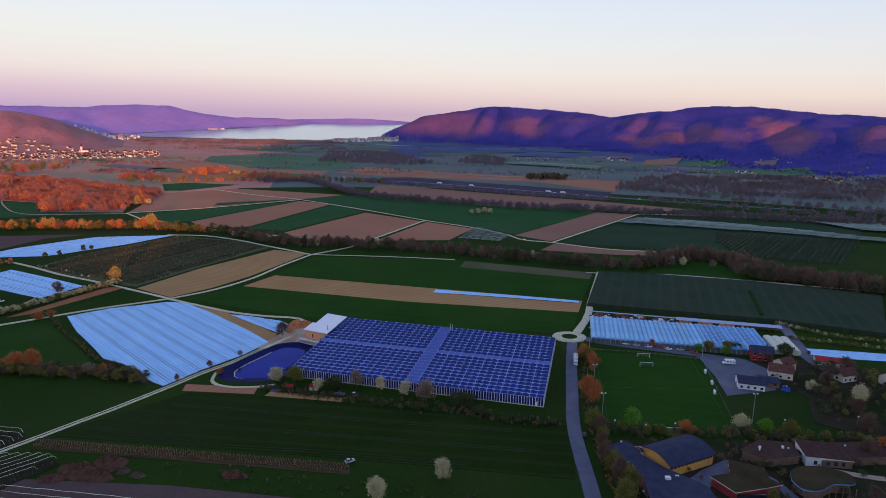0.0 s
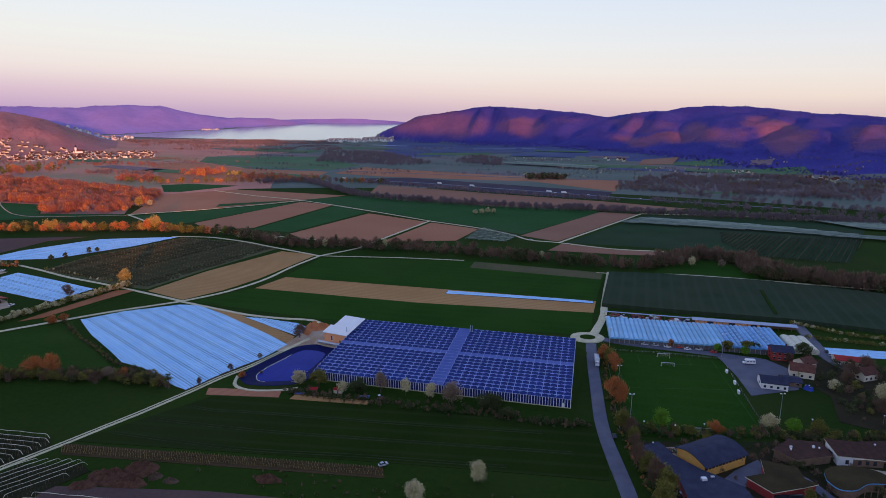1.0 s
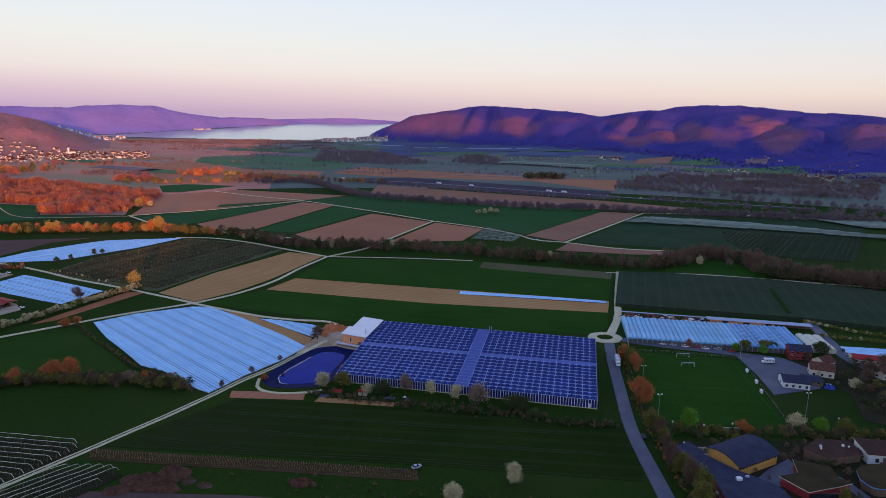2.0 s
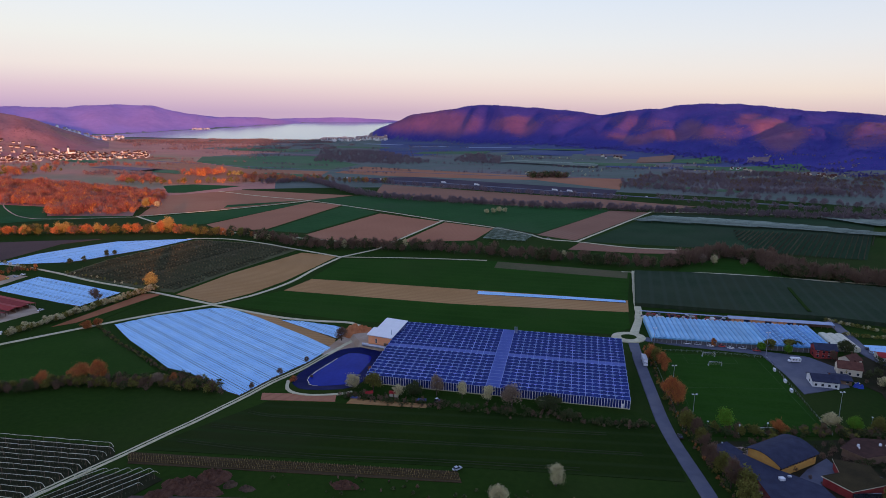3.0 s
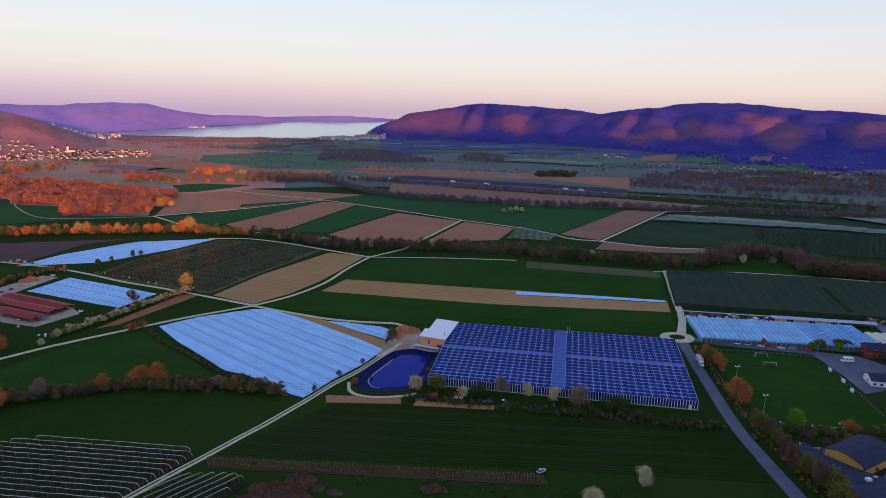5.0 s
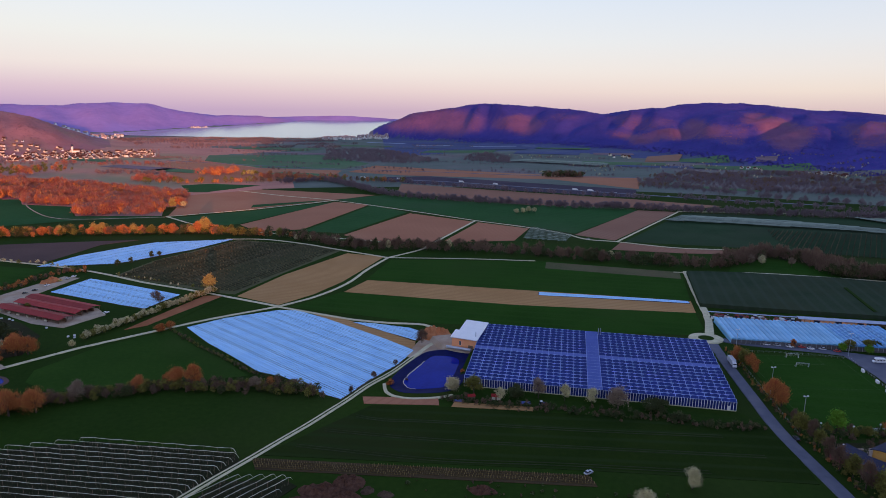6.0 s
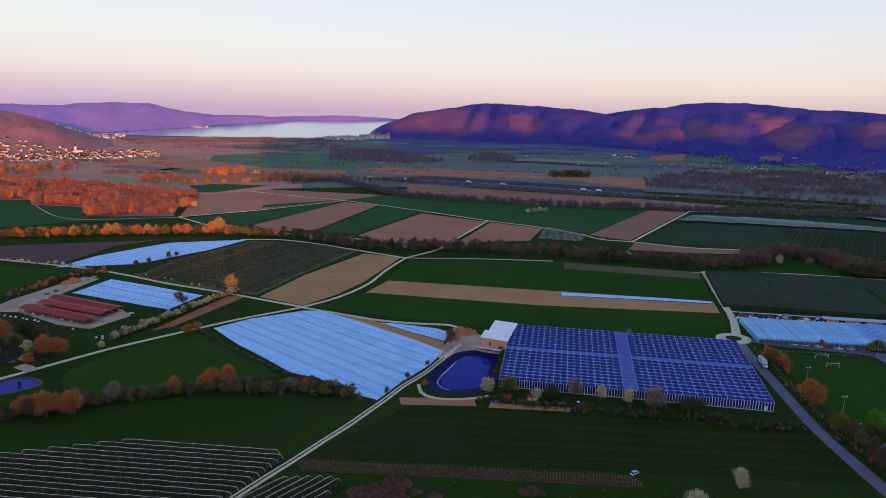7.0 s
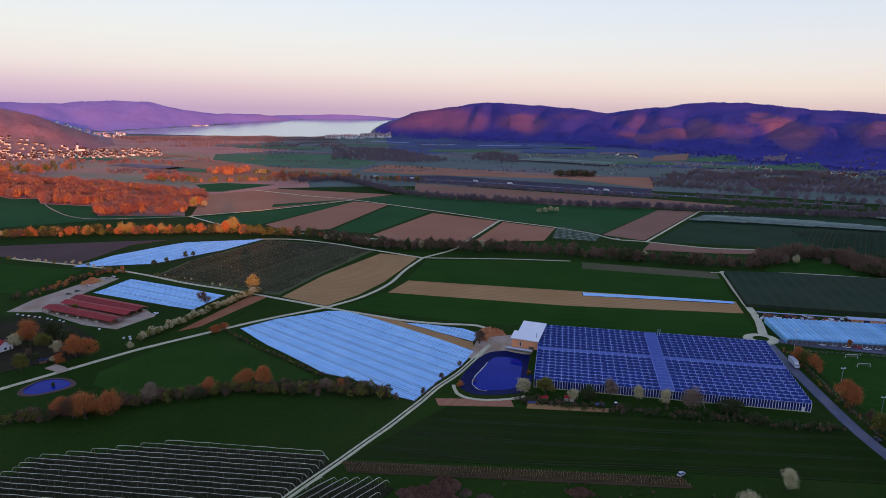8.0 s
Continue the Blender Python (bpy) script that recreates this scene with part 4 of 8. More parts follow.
# single trees near the flight line
T = [("gold", -262, 516, 13.5, "beside the concrete track", 0.85), ("blossom", -80, 315, 8, "beside the blue pond", 1.1), ("olive", -69, 311, 9.5, "before the greenhouse", 1.16), ("blossom", -56, 305, 6.1, "before the greenhouse", 1.16),
     ("dark", -48, 307, 7, "before the greenhouse", 1.37), ("pink", -36, 305, 10.5, "before the glass wall", 0.79), ("blossom", -23, 301, 8.8, "before the glass wall", 0.73), ("blossom", -10, 297, 8.2, "before the glass wall", 0.95),
     ("pink", 1, 290, 11.6, "before the glass wall", 1.1), ("dark", 17, 287, 7.5, "before the glass wall", 1.26), ("dark", 22, 285, 7, "before the glass wall", 1.26), ("dark", 27, 277, 5, "before the glass wall", 1.26),
     ("blossom", 7, 222, 9, "alone in the dark meadow", 0.9), ("blossom", -18, 208, 9.5, "at the meadow's edge", 0.9), ("bare", -93, 387, 9, "beside the earth heap", 1.2),
     ("rust", -72, 338, 3, "on the bank", 1), ("bare", -302, 302, 11, "in the hedge", 1.1), ("rust", -296, 301, 13, "in the hedge", 1.15), ("rust", -285, 304, 12.5, "in the hedge", 1.2),
     ("rust", -308, 304, 10, "in the hedge", 1.1), ("pink", -271, 315, 11, "in the hedge", 0.9), ("rust", -245, 325, 9, "in the hedge", 1.0), ("rust", -228, 330, 11, "in the hedge", 1.15), ("rust", -218, 330, 12.5, "in the hedge", 0.8),
     ("pink", -184, 324, 7, "beside the film field", 1.1), ("rust", -177, 325, 6.5, "beside the film field", 1), ("rust", -266, 417, 6, "beside the track", 1.6), ("rust", -262, 424, 5, "beside the track", 1.4),
     ("blossom", -310, 391, 5, "beside the track", 1), ("bare", -296, 490, 8, "at the film field's corner", 1), ("bare", -290, 484, 6, "at the film field's corner", 1.2),
     ("dark", -372, 604, 6, "at the orchard's corner", 0.8), ("dark", -364, 615, 6, "at the orchard's corner", 0.8), ("dark", -354, 641, 6, "on the film field's edge", 1), ("dark", -348, 644, 5, "on the film field's edge", 1),
     ("rust", -379, 406, 14, "by the farm garden", 1.1), ("gold", -382, 402, 8, "by the farm garden", 1.1), ("dark", -367, 412, 11, "by the farm garden", 1.1), ("olive", -364, 395, 9.5, "by the farm garden", 1.2), ("blossom", -381, 396, 9, "by the farm garden", 1.0),
     ("blossom", -351, 386, 8, "by the farm garden", 1.0), ("rust", -337, 379, 13, "by the track", 1.2), ("rust", -331, 381, 11, "by the track", 1.2), ("rust", -343, 388, 11, "by the farm garden", 1.1), ("olive", -357, 359, 10, "by the track", 1.0), ("dark", -356, 407, 7, "by the farm garden", 1.3),
     ("rust", -341, 370, 7, "by the track", 1.3), ("bare", -398, 398, 9, "by the farm garden", 1.1), ("blossom", -346, 372, 4, "by the track", 1.2), ("dark", -390, 385, 6, "by the farm garden", 1.3),
     ("olive", -380, 470, 5, "beside the red sheds", 1), ("dark", -330, 339, 2.2, "on the pond's islet", 0.9),
     ("rust", 94, 347, 9.5, "along the road", 0.9), ("olive", 96, 342, 9, "along the road", 0.9), ("rust", 97, 335, 10, "along the road", 0.9), ("rust", 94.5, 327, 7, "along the road", 0.7), ("rust", 83.5, 292, 13.5, "along the road", 0.85), ("rust", 85.5, 288, 11.5, "along the road", 0.8),
     ("olive", 78, 262, 9.5, "along the road", 0.95), ("bare", 80, 255, 10.5, "along the road", 0.75), ("olive", 79, 250, 8, "along the road", 0.8), ("bare", 76.5, 240, 11, "along the road", 0.66), ("bare", 74.8, 231, 11.5, "along the road", 0.7), ("olive", 77, 226, 10, "along the road", 0.8),
     ("bare", 75.5, 217, 12.5, "along the road", 0.7), ("olive", 78.5, 212, 11.5, "along the road", 0.85), ("olive", 74, 202, 11.5, "along the road", 0.9), ("bare", 82, 272, 7, "along the road", 0.7),
     ("green", 96, 262, 10, "beside the pitch", 0.95), ("rust", 120, 258, 7, "behind the goal", 1.2), ("olive", 108, 257, 5, "behind the goal", 1.1), ("blossom", 147, 261, 8, "at the pitch's corner", 1), ("green", 157, 258, 7, "at the pitch's corner", 1.2), ("olive", 168, 257, 7, "at the pitch's corner", 1.2),
     ("olive", 176, 359, 7, "beside the foil greenhouse", 1.2), ("green", 168, 356, 6, "beside the foil greenhouse", 1.1), ("green", 183, 352, 6, "beside the parking", 1), ("olive", 188, 359, 7, "beside the foil greenhouse", 1.2), ("dark", 194, 360, 6, "beside the red house", 1.2),
     ("rust", 143, 366, 6, "beside the parked cars", 0.8), ("dark", 220, 352, 8, "beside the red house", 1.2), ("bare", 204, 341, 6, "beside the red house", 1), ("blossom", 220, 286, 11, "in the gardens", 0.8), ("bare", 205, 258, 10, "in the gardens", 1),
     ("bare", 240, 325, 10, "in the gardens", 1.1), ("bare", 226, 318, 9, "in the gardens", 1.1), ("bare", 218, 309, 8, "in the gardens", 1.2), ("blossom", 206, 303, 6, "in the gardens", 1.2), ("bare", 212, 275, 9, "in the gardens", 1.1), ("bare", 190, 236, 9, "beside the kindergarten", 1), ("rust", 200, 240, 8, "beside the kindergarten", 1), ("bare", 170, 205, 7, "beside the kindergarten", 1),
     ("olive", 131, 205, 6, "beside the kindergarten", 0.8), ("olive", 110, 246, 6, "behind the hall", 1), ("bare", -104, 330, 2, "on the pond's bank", 1), ("bare", -110, 352, 4, "beside the farm track", 0.8), ("bare", -122, 334, 4.5, "beside the farm track", 0.8), ("bare", -133, 316, 4.5, "beside the farm track", 0.8), ("rust", -113, 324, 4, "beside the farm track", 1.2),
     ("rust", -345, 763, 15, "in the hedge", 1.1), ("gold", -338, 764, 19, "in the hedge", 0.8), ("gold", -352, 762, 10, "in the hedge", 1), ("gold", -418, 760, 13, "in the hedge", 0.9), ("rust", -430, 760, 12, "in the hedge", 1), ("gold", -455, 760, 14, "in the hedge", 0.9), ("gold", -463, 758, 13, "in the hedge", 1), ("rust", -448, 758, 10, "in the hedge", 1),
     ("rust", -374, 763, 12, "in the hedge", 1.2), ("rust", -384, 761, 11, "in the hedge", 1.2), ("olive", -400, 760, 9, "in the hedge", 1.2), ("gold", -500, 757, 11, "in the hedge", 1.2), ("rust", -520, 754, 11, "in the hedge", 1.2), ("gold", -535, 752, 11, "in the hedge", 1.2), ("rust", -560, 750, 12, "in the hedge", 1.2), ("blossom", -590, 742, 9, "in the hedge", 1),
     ("blossom", -215, 713, 9, "in the hedge", 1), ("blossom", -206, 709, 8, "in the hedge", 1), ("blossom", -222, 716, 7, "in the hedge", 1), ("blossom", -176, 690, 9, "in the hedge", 0.9), ("blossom", -155, 678, 8, "in the hedge", 0.9), ("blossom", -117, 666, 10, "in the hedge", 0.7), ("blossom", -52, 660, 11, "in the hedge", 0.7),
     ("blossom", 78, 905, 8, "alone in the green field", 1.2), ("blossom", 88, 910, 9, "alone in the green field", 1.2), ("blossom", 96, 908, 8, "alone in the green field", 1.1), ("blossom", 68, 902, 7, "alone in the green field", 1.2),
     ("blossom", 110, 615, 8, "in the hedge", 1), ("blossom", 129, 610, 7, "in the hedge", 1), ("pink", 240, 583, 10, "in the hedge", 0.9), ("blossom", 250, 580, 10, "in the hedge", 0.8), ("pink", 276, 572, 9, "in the hedge", 0.9), ("bare", 300, 562, 13, "in the hedge", 0.9), ("bare", 320, 550, 14, "in the hedge", 0.9), ("pink", 340, 536, 10, "in the hedge", 1),
     ("gold", -442, 963, 14, "at the wood's edge", 1), ("blossom", -428, 968, 10, "at the wood's edge", 1)]
for kind, x, y, h, where, wide in T:
    plant(kind, x, y, h, where, wide)


# wooded slopes: one mass of crowns for each hill
def hill_wood(name, az0, az1, r0, r1, n, size, mats, label, seed, rise=20.0):
    ring = [(math.cos(k * math.pi / 2.5), math.sin(k * math.pi / 2.5), -0.1) for k in range(5)]
    bv = np.array(ring + [(0.0, 0.0, 1.0)])
    bf = [(k, (k + 1) % 5, 5) for k in range(5)]
    g = np.random.default_rng(seed)
    A, D = np.radians(g.uniform(az0, az1, n * 5)), g.uniform(r0, r1, n * 5)
    X, Y = HUB[0] + D * np.sin(A), HUB[1] + D * np.cos(A)
    Z, B = relief(X, Y), 0.046 * np.clip(D - 3200, 0, None)
    pick = np.flatnonzero(Z > B + rise)[:n]
    V, F, M = [], [], []
    S = size * g.uniform(0.6, 1.3, len(pick))
    J = g.uniform(0.7, 1.3, (len(pick), len(bv), 3))
    bfa = np.array(bf)
    for q, k in enumerate(pick):
        x, y, s = X[k], Y[k], S[q]
        z = rough_land(x, y, Z[k], B[k])
        V.append(bv * J[q] * (s, s, s * (0.55 + 0.35 * g.random())) + (x, y, z - s * 0.1))
        F.append(bfa + len(bv) * q)
        if len(mats) > 2:
            sun_patch = sun_patch_share(math.degrees(A[k]), Z[k], x, y) > g.uniform(0.05, 0.55)
        else:
            sun_patch = False
        M += [2 if sun_patch else 0 if noise.noise(Vector((x / 160, y / 160, 1))) + g.uniform(-0.5, 0.5) < 0.12 else 1] * len(bf)
    F = np.concatenate(F).tolist()
    me = bpy.data.meshes.new(name)
    me.from_pydata(np.concatenate(V).tolist(), [], F)
    for m in mats:
        me.materials.append(m)
    me.polygons.foreach_set("material_index", M)
    me.polygons.foreach_set("use_smooth", [True] * len(M))
    return tagged(new(name, me), label, "wood", kind="stuff")


# Hill crowns are coloured violet-blue to carry the distance haze.
HILL_HAZE = mat("hazy_mixed_wood", (0.055, 0.048, 0.235), (0.080, 0.064, 0.280), scale=0.006, fine=0.05, island=0.07, spec=0.03)
HILL_HAZE_DARK = mat("hazy_dark_wood", (0.040, 0.040, 0.190), (0.062, 0.054, 0.235), scale=0.006, fine=0.05, island=0.07, spec=0.03)
# Warmer copy of the hill wood for the painted sunlit slopes.
HILL_SUN_PATCH = mat("hill_sun_patch_wood", (0.165, 0.078, 0.165), (0.225, 0.105, 0.180), scale=0.012, fine=0.05, island=0.08, spec=0.03, third=(0.20, 0.125, 0.15))
VINE_WOOD = mat("vine_hill_wood", (0.29, 0.125, 0.130), (0.38, 0.18, 0.17), scale=0.006, fine=0.05, island=0.08, spec=0.03)
VINE_SCRUB = mat("vine_hill_scrub", (0.23, 0.115, 0.135), (0.30, 0.155, 0.165), scale=0.006, fine=0.05, island=0.08, spec=0.03)
# Ridge crowns take the same haze-painted violet.
RIDGE_WOOD = mat("hazed_ridge_wood", (0.27, 0.19, 0.46), (0.35, 0.235, 0.53), scale=0.004, fine=0.03, island=0.04, spec=0.03)
hill_wood("hill_wood", -2.5, 44, 1550, 3500, 40000, 2.5, [HILL_HAZE, HILL_HAZE_DARK, HILL_SUN_PATCH], "bare wood on steep lake hills, violet for painted haze", 31)
hill_wood("hill_wood", -42, -24, 2250, 3100, 9000, 2.4, [VINE_WOOD, VINE_SCRUB], "rust brown wood on the hill above the village", 32)
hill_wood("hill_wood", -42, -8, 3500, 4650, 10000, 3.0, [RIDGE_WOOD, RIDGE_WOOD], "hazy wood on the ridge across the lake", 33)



def foot_fringe(az0, az1, seed):
    """Trees along the lower edge of the hill woods."""
    g, out = random.Random(seed), []
    rs = np.arange(1500, 3500, 12.0)
    for az in np.arange(az0, az1, 0.09):
        a = radians(az)
        z = relief(HUB[0] + rs * math.sin(a), HUB[1] + rs * math.cos(a)) - 0.046 * np.clip(rs - 3200, 0, None) - apron(np.full(len(rs), az), rs)
        hit = np.flatnonzero(z > 8)
        if len(hit):
            for k in range(2):
                r = rs[hit[0]] + g.uniform(-45, 25)
                out.append((HUB[0] + r * math.sin(a) + g.gauss(0, 3), HUB[1] + r * math.cos(a), g.uniform(2.5, 6)))
    return out


# Twigs tinted blue like the hills, with the haze in their colour.
HAZE_TWIGS = mat("twig_blue_haze", (0.10, 0.088, 0.28), (0.135, 0.110, 0.32), scale=0.5, fine=2.0, island=0.1, leaf=0.4, spec=0.03)
LEAF["blue_haze"] = HAZE_TWIGS
SHAPE["blue_haze"] = SHAPE["dusk_haze"]
grove("wood_edge", foot_fringe(-1.5, 43, 95), ["blue_haze"], "trees along the foot of the wooded hills", "trees", seed=95, n=60, size=0.10)

# ---------------------------------------------------------------- plain materials for buildings
WHITE = mat("white_paint", (0.72, 0.72, 0.70), (0.80, 0.80, 0.78), rough=0.6, scale=0.4, fine=3.0)
STEEL = mat("galvanised_steel", (0.45, 0.47, 0.50), (0.58, 0.60, 0.63), rough=0.4, scale=0.5, fine=5.0, metal=0.6)
# Salmon pushed to bright orange, standing in for sun on the barn front.
SALMON = mat("sunlit_salmon_render", (0.86, 0.36, 0.17), (0.92, 0.42, 0.21), rough=0.8, scale=0.3, fine=4.0)
ROOF_PALE = mat("pale_sheet_roof", (0.88, 0.87, 0.84), (0.94, 0.93, 0.90), rough=0.5, scale=0.3, fine=3.0)
DARKGLASS = mat("window_glass", (0.02, 0.025, 0.035), (0.03, 0.035, 0.045), rough=0.08, spec=0.8)
RED_SHEET = mat("red_sheet_roof", (0.25, 0.020, 0.021), (0.36, 0.036, 0.031), spec=0.12, rough=0.6, scale=0.25, fine=2.0, objrand=0.2)
RED_WALL = mat("red_boards", (0.26, 0.03, 0.03), (0.36, 0.05, 0.045), rough=0.7, scale=0.5, fine=4.0)
SLATE = mat("slate_roof", (0.028, 0.032, 0.058), (0.046, 0.050, 0.085), spec=0.10, rough=0.75, scale=0.3, fine=3.0)
TILE = mat("clay_tiles", (0.080, 0.034, 0.026), (0.125, 0.054, 0.038), spec=0.1, rough=0.85, scale=0.4, fine=4.0, objrand=0.3)
TILE_DARK = mat("dark_tiles", (0.050, 0.026, 0.021), (0.085, 0.042, 0.032), spec=0.08, scale=0.4, fine=4.0)
GARDEN = mat("garden_ground", (0.030, 0.026, 0.016), (0.050, 0.042, 0.022), scale=0.08, fine=0.8, bump=0.1, spec=0.02, third=(0.022, 0.035, 0.010))
OCHRE = mat("ochre_render", (0.62, 0.32, 0.07), (0.72, 0.40, 0.10), rough=0.8, scale=0.3, fine=3.0)
CREAM = mat("cream_render", (0.62, 0.55, 0.42), (0.72, 0.64, 0.50), rough=0.85, scale=0.3, fine=3.0, objrand=0.15)
PINKWALL = mat("rose_boards", (0.36, 0.10, 0.12), (0.45, 0.14, 0.15), rough=0.8, scale=0.3, fine=3.0)
SEDUM = mat("planted_roof", (0.035, 0.028, 0.014), (0.065, 0.048, 0.022), scale=0.15, fine=2.0, bump=0.1, spec=0.05)
TIMBER = mat("weathered_timber", (0.16, 0.10, 0.065), (0.24, 0.15, 0.10), rough=0.85, scale=0.6, fine=5.0)
RUBBER = mat("tyre_rubber", (0.02, 0.02, 0.02), (0.03, 0.03, 0.03), rough=0.85)
LINER = mat("pond_liner", (0.005, 0.008, 0.055), (0.009, 0.013, 0.08), spec=0.03, rough=0.6, scale=0.2, fine=2.0)
POOLWATER = mat("basin_water", (0.004, 0.014, 0.21), (0.006, 0.02, 0.27), rough=0.05, scale=0.05, fine=0.5, spec=0.03)
FOIL = mat("greenhouse_foil", (0.135, 0.385, 0.62), (0.205, 0.485, 0.72), rough=0.4, scale=0.15, fine=1.5, spec=0.3, objrand=0.12)
FOIL_BLUE = mat("greenhouse_foil_blue", (0.075, 0.27, 0.56), (0.13, 0.37, 0.68), rough=0.4, scale=0.15, fine=1.5, spec=0.3, objrand=0.2)
FILM_WALL = mat("old_film_wall", (0.085, 0.085, 0.095), (0.14, 0.135, 0.14), rough=0.6, scale=0.3, fine=2.0)
SHED_ROOF = mat("grey_sheet_roof", (0.30, 0.36, 0.50), (0.40, 0.46, 0.60), rough=0.5, scale=0.3, fine=3.0)
EARTH = mat("earth_heap", (0.40, 0.15, 0.065), (0.55, 0.23, 0.10), scale=0.3, fine=2.5, bump=0.2, spec=0.05)
NETTING = mat("rolled_net", (0.60, 0.57, 0.42), (0.76, 0.72, 0.55), rough=0.8, scale=0.6, fine=4.0)
GLASS = mat("greenhouse_glass", (0.020, 0.044, 0.25), (0.032, 0.062, 0.33), rough=0.12, scale=0.2, fine=2.0, trans=0.4, spec=0.18, objrand=0.22)
FROSTED = mat("whitened_glass", (0.085, 0.125, 0.38), (0.120, 0.165, 0.46), rough=0.4, scale=0.2, fine=2.0, trans=0.1, spec=0.18)
VENT = mat("vent_glass", (0.19, 0.27, 0.57), (0.27, 0.36, 0.67), rough=0.35, scale=0.2, fine=2.0, spec=0.2, island=0.2)
SCREEN = mat("shade_screen", (0.05, 0.07, 0.20), (0.075, 0.10, 0.26), rough=0.7, scale=0.2, fine=2.0)


BAR = mat("greenhouse_bar", (0.30, 0.37, 0.64), (0.42, 0.49, 0.74), rough=0.5, scale=0.5, fine=3.0)


def shared(name, mesh, parent, m):
    o = new(name, mesh)
    o.parent = parent
    o.matrix_basis = m
    return o


def mesh_of(bm, material, name):
    me = bpy.data.meshes.new(name)
    bm.to_mesh(me)
    bm.free()
    me.materials.append(material)
    return me


# ---------------------------------------------------------------- large glass greenhouse
def terrace(name, top, middle, grow, material, label):
    """Raised ground: a level or gently sloping top with banks that run down to the valley floor."""
    bm = bmesh.new()
    a = [bm.verts.new(p) for p in top]
    c = Vector((*middle, 0))
    b = [bm.verts.new((*(c + (Vector(p) - c) * grow).xy, -0.1)) for p in top]
    bm.faces.new(a)
    for i in range(len(a)):
        bm.faces.new((a[i], b[i], b[(i + 1) % len(a)], a[(i + 1) % len(a)]))
    bmesh.ops.recalc_face_normals(bm, faces=bm.faces)
    tagged(part(name, bm, material, None), label, "bank", kind="structure")


def glasshouse():
    W, D, SPANS, BAYS, EAVE, RISE = 137.0, 77.0, 20, 19, 5.0, 0.85
    bay, span = W / BAYS, D / SPANS
    root = thing("greenhouse", -73, 320.5, 0.7, -15.8, "very large low glass greenhouse with blue saw-tooth roof", "greenhouse")
    slope_up = 3.2
    root.matrix_basis = pose(-73, 320.5, 0.7, 0, 0, -15.8) @ pose(0, 0, 0, slope_up, 0, 0)
    terrace("greenhouse_terrace", [root.matrix_basis @ Vector(p) for p in ((-0.6, -0.6, 0.1), (W + 0.6, -0.6, 0.1), (W + 0.6, D + 0.6, 0.1), (-0.6, D + 0.6, 0.1))], (-73 + W / 2, 350), 1.09, GRASS, "grassy terrace under the greenhouse")
    part("plinth", boxes((-0.15, W + 0.15, -0.15, 0, 0, 0.5), (-0.15, W + 0.15, D, D + 0.15, 0, 0.5), (-0.15, 0, 0, D, 0, 0.5), (W, W + 0.15, 0, D, 0, 0.5)), CONCRETE, root, "pale concrete plinth")
    part("floor", boxes((0, W, 0, D, 0.0, 0.45)), SCREEN, root, "dark blue floor with crops")
    bm = bmesh.new()
    for i in range(BAYS):
        if i != BAYS // 2:
            for j in range(2):
                box(bm, i * bay + 0.7, (i + 1) * bay - 0.7, 2 + j * D / 2, D / 2 - 3 + j * D / 2, 0.45, 2.6)
    tagged(part("crop_row", bm, CROP_DARK, root, "dark green crop rows"), kind="stuff")
    slope = math.hypot(span / 2, RISE)
    tilt = math.degrees(math.atan2(RISE, span / 2))
    pane = [mesh_of(boxes((0.06, bay - 0.06, 0.03, slope - 0.03, 0, 0.03)), m, "pane") for m in (GLASS, FROSTED)]
    rest = {0: bmesh.new(), 1: bmesh.new()}
    for j in range(SPANS):
        for i in range(BAYS):
            k = 1 if i == BAYS // 2 or j == SPANS // 2 else 0
            for up in (0, 1):
                y0 = j * span + (0 if up == 0 else span)
                m = pose(i * bay, y0, EAVE, tilt, 0, 0) if up == 0 else pose((i + 1) * bay, y0, EAVE, tilt, 0, 180)
                if j < 5:
                    o = shared("pane", pane[k], root, m)
                    o.visible_shadow = False
                else:
                    v = [rest[k].verts.new(m @ Vector(p)) for p in ((0.06, 0.03, 0.03), (bay - 0.06, 0.03, 0.03), (bay - 0.06, slope - 0.03, 0.03), (0.06, slope - 0.03, 0.03))]
                    rest[k].faces.new(v)
    for k, m in ((0, GLASS), (1, FROSTED)):
        o = tagged(part("roof_glazing", rest[k], m, root, "blue glass roof" if k == 0 else "whitened glass over the paths"), kind="stuff")
        o.visible_shadow = False
    # gutters and ridge bars along the spans, rafters across them
    gut = mesh_of(boxes((-0.1, W + 0.1, -0.07, 0.07, 0, 0.10)), BAR, "gutter")
    rid = mesh_of(boxes((-0.1, W + 0.1, -0.05, 0.05, 0, 0.08)), FROSTED, "ridge_bar")
    for j in range(SPANS + 1):
        shared("gutter", gut, root, pose(0, j * span, EAVE - 0.02))
        if j < SPANS:
            shared("ridge_bar", rid, root, pose(0, (j + 0.5) * span, EAVE + RISE - 0.01))
    bm = bmesh.new()
    for j in range(SPANS):
        for (ya, za), (yb, zb) in (((j * span, EAVE), ((j + 0.5) * span, EAVE + RISE)), (((j + 0.5) * span, EAVE + RISE), ((j + 1) * span, EAVE))):
            v = [bm.verts.new(p) for p in ((-0.11, ya, za + 0.06), (0.11, ya, za + 0.06), (0.11, yb, zb + 0.06), (-0.11, yb, zb + 0.06), (-0.11, ya, za - 0.1), (0.11, ya, za - 0.1), (0.11, yb, zb - 0.1), (-0.11, yb, zb - 0.1))]
            for q in ((0, 1, 2, 3), (4, 7, 6, 5), (0, 3, 7, 4), (1, 5, 6, 2)):
                bm.faces.new([v[n] for n in q])
    bmesh.ops.remove_doubles(bm, verts=bm.verts, dist=0.02)
